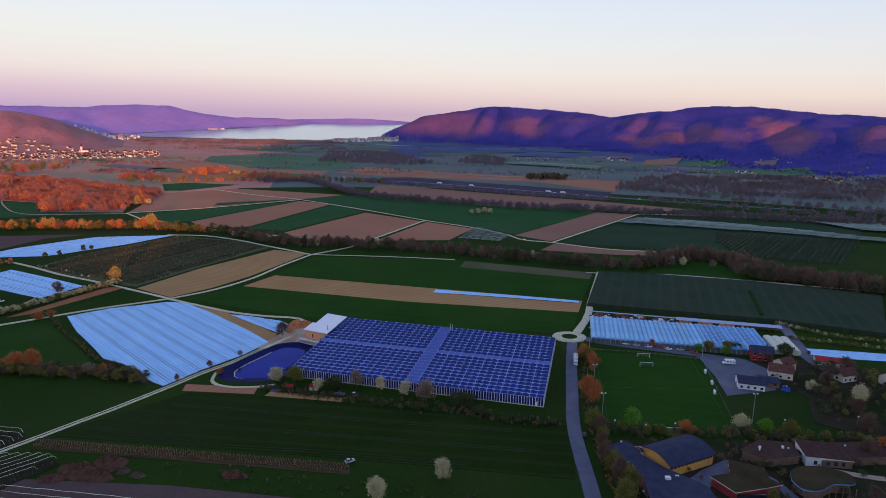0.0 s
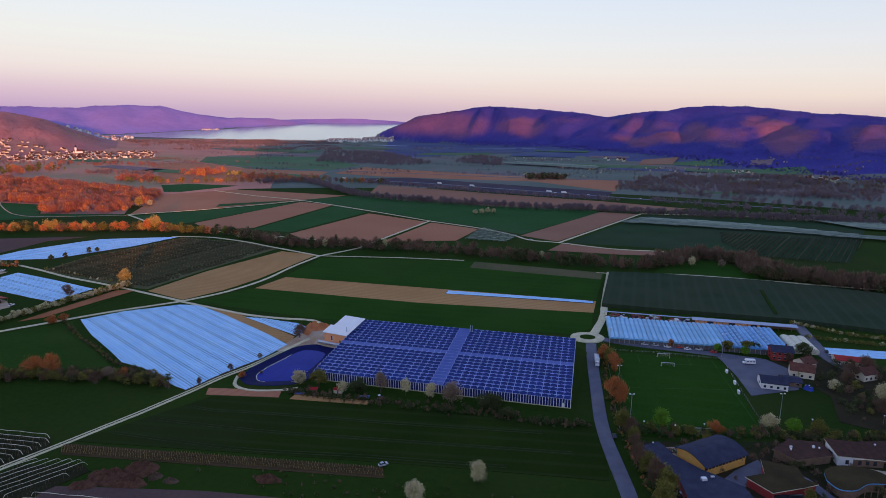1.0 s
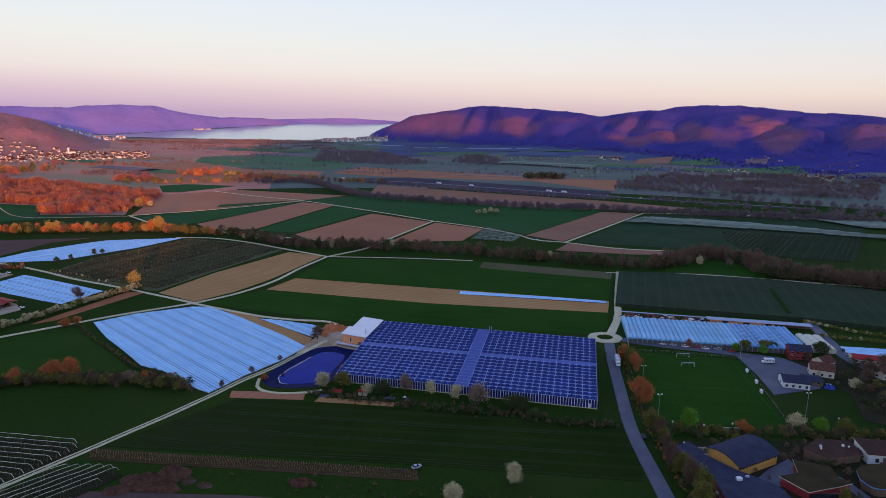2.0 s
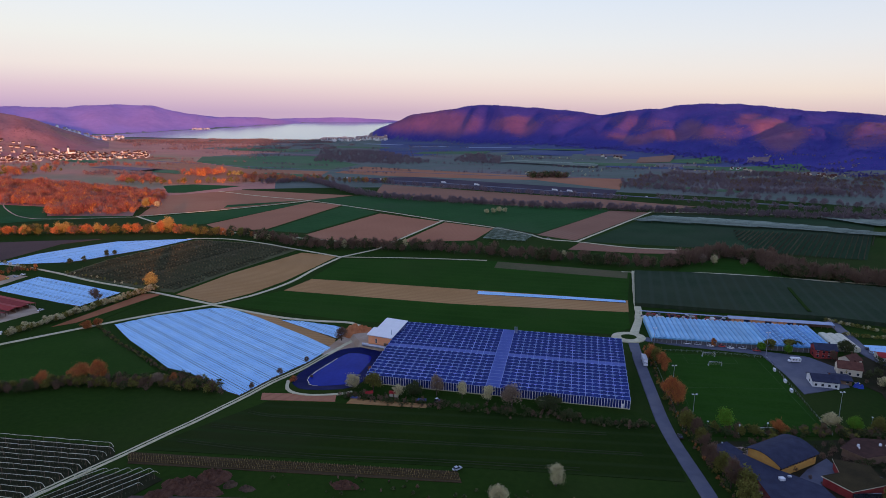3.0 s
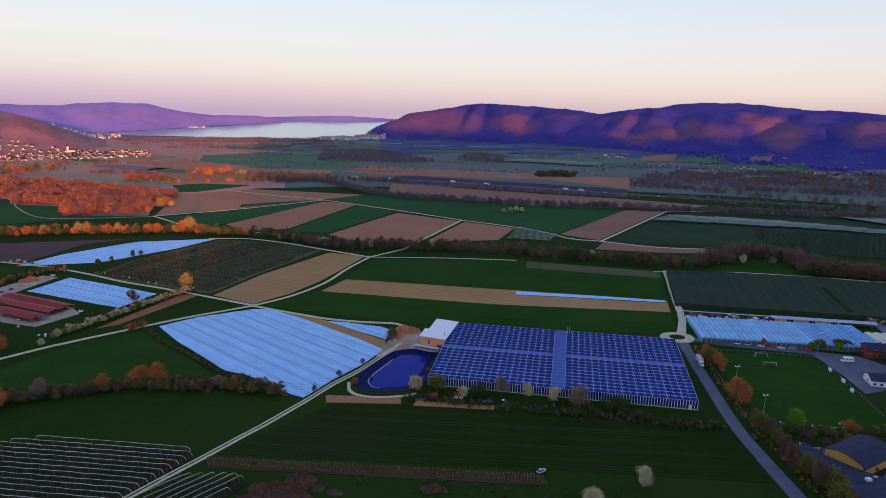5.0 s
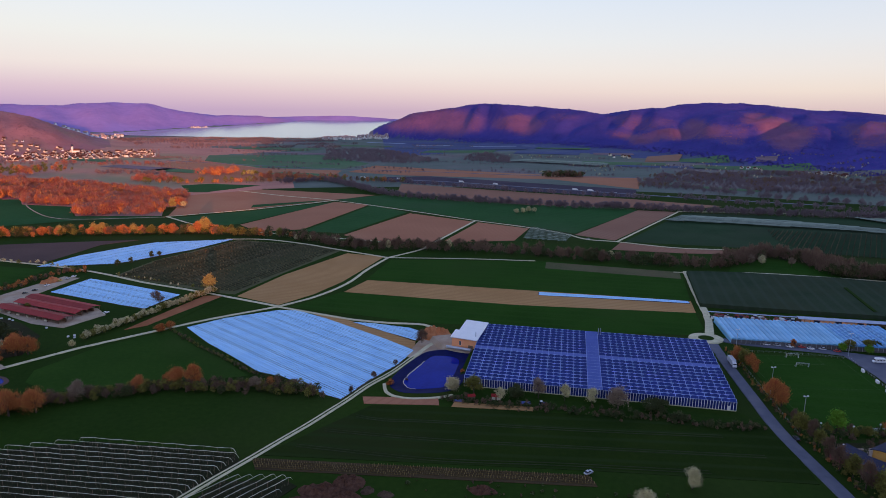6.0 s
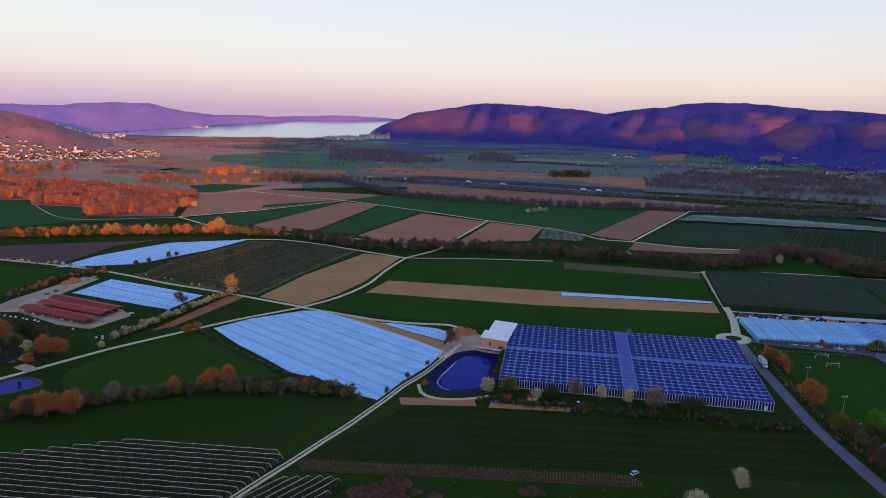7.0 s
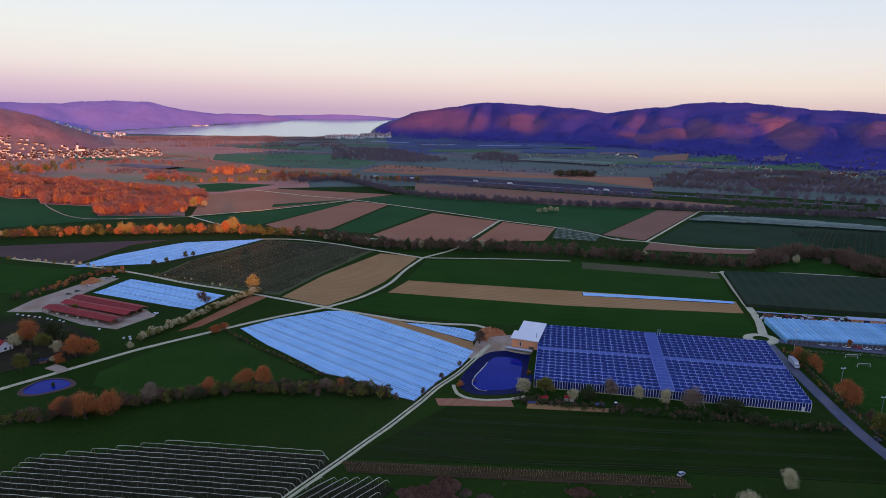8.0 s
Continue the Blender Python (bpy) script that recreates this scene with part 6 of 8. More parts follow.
ra = [bm.verts.new((*(pc + (q - pc) * 1.22).xy, 0.15)) for q in pond_loop]
rb = [bm.verts.new((*(pc + (q - pc) * 0.99).xy, 0.40)) for q in pond_loop]
for i in range(len(ra)):
    bm.faces.new((ra[i], ra[(i + 1) % len(ra)], rb[(i + 1) % len(ra)], rb[i]))
tagged(part("pond_bank", bm, SOIL_DARK, None), "dark earth bank of the pond", "bank", kind="structure")


# ---------------------------------------------------------------- road circle, yards, pitch
def disc(name, x, y, r0, r1, z, material, label, category, sx=1.0):
    bm = bmesh.new()
    n = 40
    ang = [2 * math.pi * i / n for i in range(n)]
    a = [bm.verts.new((x + sx * r1 * math.cos(t), y + r1 * math.sin(t), z)) for t in ang]
    lo = [bm.verts.new((x + sx * (r1 + 0.3) * math.cos(t), y + (r1 + 0.3) * math.sin(t), 0)) for t in ang]
    for i in range(n):
        bm.faces.new((lo[i], lo[(i + 1) % n], a[(i + 1) % n], a[i]))
    if r0:
        b = [bm.verts.new((x + sx * r0 * math.cos(t), y + r0 * math.sin(t), z)) for t in ang]
        for i in range(n):
            bm.faces.new((a[i], a[(i + 1) % n], b[(i + 1) % n], b[i]))
    else:
        bm.faces.new(a)
    tagged(part(name, bm, material, None), label, category, kind="structure")


disc("roundabout", 95, 385, 4.2, 9.5, 0.62, CONCRETE, "pale turning circle at the end of the road", "road", 1.15)
disc("island", 95, 385, 0, 4.4, 0.76, GRASS, "grass island with a kerb", "island", 1.15)
ribbon("service_road", [(104.5, 381.5), (112, 377), (125, 371), (157, 359), (172, 352), (190, 344)], 6.5, ASPHALT, "asphalt service road before the foil tunnels", category="road", wobble=0.02)
field("parking", [(166, 352), (193, 346), (199, 330), (188, 304), (158, 297), (163, 322)], ASPHALT, "asphalt parking beside the pitch", "parking", h=0.16)
ribbon("service_road", [(236, 322), (232, 344), (240, 372), (247, 395), (252, 412)], 7.0, ASPHALT, "asphalt lane beside the nursery", category="road")
field("apron", [(-92, 398), (-84, 400), (-79, 374), (-60, 362), (-84, 374), (-100, 362), (-104, 366)], GRAVEL, "gravel apron before the barn", "yard", h=0.1)
field("field", [(-127, 312), (-88, 308), (-88, 300), (-126, 304)], SOIL_RED, "narrow bare strip beside the basin")
field("field", [(-80, 303), (-40, 295), (-42, 291), (-82, 298)], SOIL, "narrow pale strip beside shrubs")
field("field", [(-270, 421), (-290, 455), (-262, 514), (-245, 500)], GRASS, "rough grass corner")
field("field", [(-292, 422), (-262, 500), (-246, 500), (-280, 430)], mat("rust_soil", (0.30, 0.115, 0.055), (0.38, 0.155, 0.075), scale=0.05, fine=0.8, bump=0.1, spec=0.02), "red brown strip beside the blossom hedge")
field("field", [(-158, 224), (-98, 219), (-40, 209), (-60, 190), (-170, 190)], SOIL_DARK, "dark bare plot")
field("field", [(-171, 256), (-31, 234), (-30, 226), (-168, 247)], mat("stake_plot", (0.06, 0.042, 0.022), (0.085, 0.058, 0.03), scale=0.05, fine=1.0, spec=0.02), "plot of young vines", "vineyard")
LINE = mat("chalk_line", (0.05, 0.10, 0.03), (0.07, 0.12, 0.04), rough=0.9)


def pitch_lines():
    O, X, Y = Vector((84, 259)), Vector((59, -4)), Vector((19, 98))
    root = thing("pitch_marking", 0, 0, 0, 0, "faint chalk lines of the football pitch", "marking")
    for (a, b), (c, d) in (((0.02, 0.02), (0.98, 0.02)), ((0.98, 0.02), (0.98, 0.98)), ((0.98, 0.98), (0.02, 0.98)), ((0.02, 0.98), (0.02, 0.02)), ((0.02, 0.5), (0.98, 0.5)),
                           ((0.25, 0.84), (0.75, 0.84)), ((0.25, 0.84), (0.25, 0.98)), ((0.75, 0.84), (0.75, 0.98))):
        p, q = O + X * a + Y * b, O + X * c + Y * d
        s = (q - p).normalized()
        s = Vector((-s.y, s.x)) * 0.07
        bm = bmesh.new()
        bm.faces.new([bm.verts.new((*v, 0.36)) for v in (p - s, q - s, q + s, p + s)])
        part("line", bm, LINE, root)


pitch_lines()


def goal(x, y, rz, w=7.3, h=2.44):
    root = thing("football_goal", x, y, 0.2, rz, "white metal football goal with thin net", "goal", "football goals")
    t = 0.09
    part("post", boxes((-w / 2 - t, -w / 2 + t, -t, t, 0, h)), WHITE, root)
    part("post", boxes((w / 2 - t, w / 2 + t, -t, t, 0, h)), WHITE, root)
    part("crossbar", boxes((-w / 2, w / 2, -t, t, h - t, h + t)), WHITE, root)
    for s in (-1, 1):
        part("stay", boxes((s * w / 2 - 0.04, s * w / 2 + 0.04, 0, 1.8, 0.0, 0.08)), STEEL, root)
    bm = bmesh.new()
    for i in range(25):
        u = -w / 2 + w * i / 24
        v = [bm.verts.new(p) for p in ((u - 0.012, 0.05, h), (u + 0.012, 0.05, h), (u + 0.012, 1.8, 0), (u - 0.012, 1.8, 0))]
        bm.faces.new(v)
    for i in range(8):
        k = i / 8
        v = [bm.verts.new(p) for p in ((-w / 2, 0.05 + 1.75 * k, h * (1 - k)), (w / 2, 0.05 + 1.75 * k, h * (1 - k)), (w / 2, 0.07 + 1.75 * k, h * (1 - k) - 0.025), (-w / 2, 0.07 + 1.75 * k, h * (1 - k) - 0.025))]
        bm.faces.new(v)
    part("net", bm, NETTING, root)


goal(129, 336, -8)
goal(132, 350, -8)
goal(114.5, 259, 176)


def floodlight(x, y, h=15.0):
    root = thing("floodlight_mast", x, y, 0, 0, "slim pale floodlight mast beside the pitch", "mast", "floodlight masts")
    bm = bmesh.new()
    prism(bm, 0, 0, 0, h, 0.16, 0.09, 8)
    part("pole", bm, STEEL, root)
    part("crossarm", boxes((-1.1, 1.1, -0.06, 0.06, h - 0.15, h)), STEEL, root)
    for s in (-0.9, 0.9):
        part("lamp_head", boxes((s - 0.35, s + 0.35, -0.25, 0.3, h - 0.1, h + 0.35)), WHITE, root)


for x, y in ((89, 303), (84, 269), (156, 268), (168, 350), (102, 361)):
    floodlight(x, y)


def fence(pts, step=3.0, h=1.2, label="thin wire fence with steel posts", rails=True):
    root = thing("fence", pts[0][0], pts[0][1], 0.1, 0, label, "fence")
    b = Vector((*pts[0], 0))
    c = curve_points(pts, step)
    for q in c:
        part("post", boxes((q.x - b.x - 0.05, q.x - b.x + 0.05, q.y - b.y - 0.05, q.y - b.y + 0.05, 0, h)), STEEL, root)
    bm = bmesh.new()
    for p, q in zip(c, c[1:]):
        for z in (h * 0.55, h * 0.97):
            bm.faces.new([bm.verts.new(v) for v in ((p.x - b.x, p.y - b.y, z), (q.x - b.x, q.y - b.y, z), (q.x - b.x, q.y - b.y, z + 0.06), (p.x - b.x, p.y - b.y, z + 0.06))])
    part("rail", bm, STEEL, root)


fence([(166, 345), (155, 300), (144, 255)])
fence([(103, 362), (135, 356), (166, 346)])
fence([(99, 358), (90, 318), (81, 280), (77, 262)])


# ---------------------------------------------------------------- vehicles
PAINT = {k: mat("paint_" + k, c, tuple(min(1, v * 1.1) for v in c), rough=0.3, spec=0.6) for k, c in
         {"white": (0.75, 0.75, 0.76), "black": (0.02, 0.02, 0.025), "red": (0.5, 0.03, 0.03), "silver": (0.42, 0.44, 0.47), "blue": (0.03, 0.06, 0.3), "yellow": (0.6, 0.42, 0.05)}.items()}


def wheels(root, xs, y, r):
    for x in xs:
        for s in (-1, 1):
            bm = bmesh.new()
            bmesh.ops.create_cone(bm, cap_ends=True, segments=12, radius1=r, radius2=r, depth=0.24, matrix=pose(x, s * y, r, 90, 0, 0))
            wh = part("wheel", bm, RUBBER, root)
            bm = bmesh.new()
            bmesh.ops.create_cone(bm, cap_ends=True, segments=10, radius1=r * 0.55, radius2=r * 0.5, depth=0.28, matrix=pose(x, s * y, r, 90, 0, 0))
            part("rim", bm, STEEL, wh)


def loft(sections, closed=True):
    """Skin through cross-sections (x, half width, z list low to high)."""
    bm = bmesh.new()
    rows = []
    for x, w, z0, z1 in sections:
        rows.append([bm.verts.new(p) for p in ((x, -w, z0), (x, -w * 1.02, (z0 + z1) / 2), (x, -w * 0.93, z1), (x, w * 0.93, z1), (x, w * 1.02, (z0 + z1) / 2), (x, w, z0))])
    for a, b in zip(rows, rows[1:]):
        for i in range(6):
            bm.faces.new((a[i], a[(i + 1) % 6], b[(i + 1) % 6], b[i]))
    bm.faces.new(rows[0])
    bm.faces.new(rows[-1])
    bmesh.ops.recalc_face_normals(bm, faces=bm.faces)
    return bm


def car(x, y, rz, paint, where, z=0.45):
    root = thing("car", x, y, z, rz, paint + " car " + where, "car", "parked cars")
    part("body", loft([(-2.1, 0.80, 0.35, 0.75), (-1.9, 0.87, 0.25, 0.92), (-0.6, 0.89, 0.22, 0.95), (1.0, 0.89, 0.22, 0.92), (1.9, 0.84, 0.25, 0.80), (2.15, 0.72, 0.35, 0.62)]), PAINT[paint], root)
    part("cabin", loft([(-1.8, 0.76, 0.90, 0.98), (-1.2, 0.74, 0.92, 1.40), (0.1, 0.74, 0.92, 1.45), (1.0, 0.78, 0.90, 0.96)]), DARKGLASS, root, "dark window band")
    part("roof", boxes((-1.2, 0.1, -0.66, 0.66, 1.40, 1.47)), PAINT[paint], root)
    for s in (-0.6, 0.6):
        part("headlight", boxes((2.02, 2.12, s - 0.15, s + 0.15, 0.55, 0.68)), WHITE, root)
        part("tail_light", boxes((-2.12, -2.02, s - 0.15, s + 0.15, 0.62, 0.74)), RED_SHEET, root)
    wheels(root, (-1.35, 1.35), 0.78, 0.32)


for x, y, rz, c, w in ((72.5, 256, 80, "black", "on the road"), (141, 366, -16, "white", "before the foil tunnels"), (128, 371, -16, "white", "before the foil tunnels"), (134, 369, -16, "silver", "before the foil tunnels"), (148, 365, -16, "red", "before the foil tunnels"),
                       (138, 369.5, -16, "black", "before the foil tunnels"), (152, 362, -16, "white", "before the foil tunnels"), (159, 361, 160, "silver", "before the foil tunnels"), (166, 357, -16, "red", "at the parking"),
                       (236, 351, 60, "silver", "beside the nursery lane"), (238, 357, 65, "black", "beside the nursery lane"), (194, 306, 80, "silver", "beside the clubhouse"),
                       (-392, 563, 60, "white", "on the farmyard"), (-397, 549, 60, "yellow", "on the farmyard"), (-394, 556, 60, "silver", "on the farmyard"), (-400, 535, 60, "white", "on the farmyard"), (-402, 520, 40, "black", "on the farmyard"), (-405, 512, 30, "black", "on the farmyard"),
                       (-319, 458, 60, "white", "behind the stables"), (116, 710, 20, "white", "far out on the track"), (-31, 235, 30, "silver", "in the meadow")):
    car(x, y, rz, c, w)


def camper(x, y, rz):
    root = thing("camper_van", x, y, 0.45, rz, "white motor home on the asphalt parking", "camper van")
    part("body", loft([(-3.4, 1.05, 0.45, 2.7), (-3.2, 1.12, 0.4, 2.9), (1.9, 1.12, 0.4, 2.95), (2.4, 1.1, 0.4, 2.5), (2.5, 1.02, 0.4, 1.5), (3.4, 0.95, 0.4, 1.1), (3.5, 0.85, 0.5, 0.9)]), PAINT["white"], root)
    for u in (-2.4, -0.6, 1.0):
        for s in (-1, 1):
            part("window", boxes((u - 0.5, u + 0.5, s * 1.12 - 0.04, s * 1.12 + 0.04, 1.5, 2.1)), DARKGLASS, root)
    part("windscreen", boxes((2.42, 2.56, -0.9, 0.9, 1.5, 2.2)), DARKGLASS, root)
    part("stripe", boxes((-3.1, 1.9, -1.16, -1.13, 0.9, 1.1)), PAINT["silver"], root)
    wheels(root, (-1.9, 2.2), 1.0, 0.36)


camper(179, 339, 172)


def lorry(x, y, rz):
    root = thing("lorry", x, y, 0.45, rz, "white box lorry parked on the road", "lorry")
    part("box_body", boxes((-5.5, 3.0, -1.25, 1.25, 0.95, 3.8)), PAINT["white"], root)
    part("roof_edge", boxes((-5.55, 3.05, -1.28, 1.28, 3.8, 3.9)), PAINT["silver"], root)
    part("chassis", boxes((-5.4, 5.2, -0.5, 0.5, 0.55, 0.95)), RUBBER, root)
    part("cab", loft([(3.3, 1.15, 0.6, 2.9), (4.6, 1.18, 0.5, 2.9), (5.2, 1.15, 0.5, 2.0), (5.4, 1.1, 0.5, 1.3)]), PAINT["white"], root)
    part("windscreen", boxes((4.85, 5.15, -1.0, 1.0, 1.75, 2.5)), DARKGLASS, root)
    wheels(root, (-4.2, -3.0, 4.2), 1.05, 0.48)


lorry(88.6, 341, -103)


def tractor(x, y, rz):
    root = thing("tractor", x, y, 0.05, rz, "small blue tractor in the shrubs", "tractor")
    part("bonnet", loft([(0.2, 0.35, 0.7, 1.35), (1.6, 0.33, 0.7, 1.25), (1.8, 0.28, 0.75, 1.1)]), PAINT["blue"], root)
    part("cab", loft([(-1.0, 0.55, 0.8, 2.3), (0.2, 0.55, 0.8, 2.3)]), DARKGLASS, root)
    part("roof", boxes((-1.1, 0.35, -0.62, 0.62, 2.3, 2.42)), PAINT["white"], root)
    wheels(root, (-0.7,), 0.75, 0.75)
    wheels(root, (1.3,), 0.65, 0.45)


tractor(-36, 297, 30)
heap("tarpaulin", 193, 304, 6, 4, 2.6, -30, mat("blue_tarpaulin", (0.02, 0.05, 0.35), (0.03, 0.08, 0.45), rough=0.4, scale=0.4, fine=2.0), "bright blue tarpaulin over a stack", 9, "tarpaulin")
for k, (x, y) in enumerate(((160, 327), (153, 300), (157, 312))):
    sh = thing("dugout", x, y, 0.2, 75, "small white players' shelter beside the pitch", "shelter", "shelters")
    part("roof", boxes((-1.3, 1.3, -0.2, 0.8, 1.5, 1.6)), PAINT["white"], sh)
    part("back", boxes((-1.3, 1.3, 0.75, 0.85, 0, 1.55)), PAINT["white"], sh)
    for s in (-1.3, 1.25):
        part("side", boxes((s, s + 0.05, -0.2, 0.8, 0, 1.5)), PAINT["white"], sh)


# ---------------------------------------------------------------- school and kindergarten
def slab_roof(name, outline, z, thick, material, edge, parent, tilt=(0, 0), label=""):
    """A planted or sheeted roof of free outline with a pale edge band."""
    def h(p):
        return z + tilt[0] * p[0] + tilt[1] * p[1]
    bm = bmesh.new()
    t, b = [bm.verts.new((*p, h(p))) for p in outline], [bm.verts.new((*p, h(p) - thick)) for p in outline]
    f = bm.faces.new(t)
    g = bm.faces.new(b[::-1])
    n = len(outline)
    for i in range(n):
        bm.faces.new((t[i], b[i], b[(i + 1) % n], t[(i + 1) % n])).material_index = 1
    bmesh.ops.triangulate(bm, faces=[f, g])
    bmesh.ops.recalc_face_normals(bm, faces=bm.faces)
    return part(name, bm, [material, edge], parent, label)


def walls(outline, z0, z1, material, parent, name="wall", shrink=0.93):
    cx, cy = sum(p[0] for p in outline) / len(outline), sum(p[1] for p in outline) / len(outline)
    pts = [(cx + (x - cx) * shrink, cy + (y - cy) * shrink) for x, y in outline]
    bm = bmesh.new()
    lo, hi = [bm.verts.new((*p, z0)) for p in pts], [bm.verts.new((*p, z1)) for p in pts]
    for i in range(len(pts)):
        bm.faces.new((lo[i], lo[(i + 1) % len(pts)], hi[(i + 1) % len(pts)], hi[i]))
    bmesh.ops.recalc_face_normals(bm, faces=bm.faces)
    return part(name, bm, material, parent)


def sports_hall():
    root = thing("school_hall", 98.5, 222.5, 0, 24, "ochre school hall with arched slate roof", "school hall")
    L, D = 24.0, 14.5
    def arch(y):
        return 4.9 + 3.0 * math.sin(math.pi * (0.05 + 0.80 * (y + 1.0) / (D + 2)))
    ys = [-1.0 + (D + 2) * i / 12 for i in range(13)]
    bm = bmesh.new()
    rows = [[bm.verts.new((x, y, arch(y) + dz)) for x, dz in ((-0.6, 0), (L + 0.6, 0), (L + 0.6, -0.3), (-0.6, -0.3))] for y in ys]
    for a, b in zip(rows, rows[1:]):
        for k in range(4):
            bm.faces.new((a[k], a[(k + 1) % 4], b[(k + 1) % 4], b[k]))
    bm.faces.new(rows[0])
    bm.faces.new(rows[-1])
    bmesh.ops.recalc_face_normals(bm, faces=bm.faces)
    part("roof", bm, SLATE, root, "arched slate grey roof")
    for x in (0.0, L - 0.3):
        bm = bmesh.new()
        yy = [D * i / 10 for i in range(11)]
        sides = []
        for u in (x, x + 0.3):
            lo = [bm.verts.new((u, y, 0)) for y in (0, D)]
            hi = [bm.verts.new((u, y, arch(y) - 0.2)) for y in yy]
            bm.faces.new([lo[0], lo[1]] + hi[::-1])
        part("gable_wall", bm, OCHRE, root, "ochre rendered gable")
    part("front_wall", boxes((0, L, 0, 0.3, 0, 3.5), (0, L, 0, 0.3, 4.75, 5.2)), OCHRE, root)
    part("back_wall", boxes((0, L, D - 0.3, D, 0, arch(D) - 0.3)), OCHRE, root)
    for i in range(12):
        x = 0.1 + i * 1.98
        win = part("window", boxes((x, x + 1.7, 0.02, 0.12, 3.5, 4.75)), DARKGLASS, root)
        part("frame", boxes((x + 1.7, x + 2.02, -0.05, 0.2, 3.4, 4.8)), OCHRE, win)
    # wing with slate roof that runs along the road
    wing = thing("school_wing", 0, 0, 0, 0, "long school wing with slate roof and rose walls", "school")
    out = [(78, 235), (83, 226), (85, 216), (83, 200), (108, 197), (108, 210), (101, 218), (97, 222), (89, 235)]
    slab_roof("roof", out, 4.6, 0.4, SLATE, RED_WALL, wing, (0, 0.0), "slate grey flat roof")
    walls(out, 0, 4.3, PINKWALL, wing)
    for i in range(8):
        y = 233 - i * 3.9
        part("window", boxes((79.2 + i * 0.55, 80.0 + i * 0.55, y - 1.6, y, 1.6, 3.4)), DARKGLASS, wing)
    part("skylight", boxes((93.5, 95.5, 214, 215.6, 4.5, 5.6)), PAINT["white"], wing, "white rooflight box")
    part("skylight", boxes((98, 99.4, 216, 216.8, 4.5, 5.2)), STEEL, wing)
    foyer = thing("school_foyer", 0, 0, 0, 0, "low foyer with dark roof behind the hall", "school")
    out = [(76, 240), (88, 245), (91, 236), (82, 232)]
    slab_roof("roof", out, 4.2, 0.3, SLATE, SLATE, foyer)
    walls(out, 0, 3.9, PINKWALL, foyer)
    kg = thing("kindergarten", 0, 0, 0, 0, "angular kindergarten with planted roof and pale edge", "kindergarten")
    out = [(112, 217), (121, 219), (125, 229), (137, 223), (135, 215), (138, 211), (131, 209), (117, 206)]
    slab_roof("roof", out, 4.4, 0.35, SEDUM, NETTING, kg, (0, 0.0), "brown planted roof with pale edge")
    walls(out, 0, 4.1, RED_WALL, kg)
    part("glass_front", boxes((118, 129, 206.2, 206.6, 0.6, 3.2)), DARKGLASS, kg)
    rnd = thing("round_house", 0, 0, 0, 0, "round cream pavilion with planted roof", "pavilion")
    loop = [(q.x, q.y) for q in curve_points([(143, 214), (147, 221), (155, 224), (164, 222), (169, 217), (166, 211), (158, 211), (150, 207), (144, 208), (143, 214)], 1.5)[:-1]]
    slab_roof("roof", loop, 4.4, 0.45, SEDUM, FOIL_BLUE, rnd, (0, 0), "brown planted roof with wavy edge")
    walls(loop, 0, 4.0, TIMBER, rnd, shrink=0.86)
    for i in range(6):
        part("column", boxes((152 + i * 2.6, 152.25 + i * 2.6, 208.2, 208.45, 0, 4.0)), TIMBER, rnd)
    old = thing("school_house", 0, 0, 0, 0, "low school house with wide brown tiled roof", "school")
    for out, z in (([(135, 238), (147, 246), (160, 243), (158, 232), (140, 229)], 4.0), ([(176, 243), (204, 244), (206, 232), (180, 230)], 4.0)):
        slab_roof("roof", out, z, 0.4, TILE_DARK, TIMBER, old)
        walls(out, 0, z - 0.3, TIMBER, old)
    for x, y in ((143, 238), (153, 238), (178, 238), (192, 236)):
        part("skylight", boxes((x, x + 0.8, y, y + 0.8, 3.9, 5.0)), PAINT["white"], old, "white rooflight")
    head = thing("school_house", 169, 235, 0, -8, "white gabled house with brown monopitch roof", "school")
    bm = bmesh.new()
    lo = [bm.verts.new(p) for p in ((-9, -5.5, 0), (9, -5.5, 0), (9, 5.5, 0), (-9, 5.5, 0))]
    hi = [bm.verts.new(p) for p in ((-9, -5.5, 4.2), (9, -5.5, 3.6), (9, 5.5, 4.6), (-9, 5.5, 6.0))]
    for i in range(4):
        bm.faces.new((lo[i], lo[(i + 1) % 4], hi[(i + 1) % 4], hi[i]))
    part("wall", bm, WHITE, head)
    part("front_boarding", boxes((-3.0, 9.1, -5.7, -5.52, 0, 3.4)), TIMBER, head, "dark boarded front")
    slab_roof("roof", [(-9.6, -6), (9.6, -6), (9.6, 6), (-9.6, 6)], 5.0, 0.35, TILE_DARK, NETTING, head, (-0.05, 0.12))
    for u in (-6, -1, 2, 5):
        part("window", boxes((u, u + 1.3, -5.78, -5.46, 1.2, 2.9)), DARKGLASS, head)
    part("window", boxes((-9.06, -8.96, -1.0, 2.5, 2.0, 3.4)), DARKGLASS, head)


sports_hall()
ribbon("path", [(205, 222), (190, 220), (178, 223), (170, 226), (162, 228)], 3.0, GRAVEL, "pale gravel path by the kindergarten", category="path")
ribbon("path", [(140, 196), (141, 208), (139, 220), (134, 228)], 4.0, ASPHALT, "asphalt path between the school buildings", category="path")
field("garden", [(84, 252), (160, 250), (232, 250), (240, 180), (90, 180), (80, 215)], GARDEN, "dark garden ground round the school", "garden")
field("garden", [(186, 342), (225, 346), (262, 332), (275, 250), (210, 250), (186, 268), (200, 296)], GARDEN, "dark overgrown gardens between houses", "garden")
field("schoolyard", [(84, 247), (112, 247), (118, 242), (100, 238), (90, 240)], GRAVEL, "pale yard behind the hall", "yard")
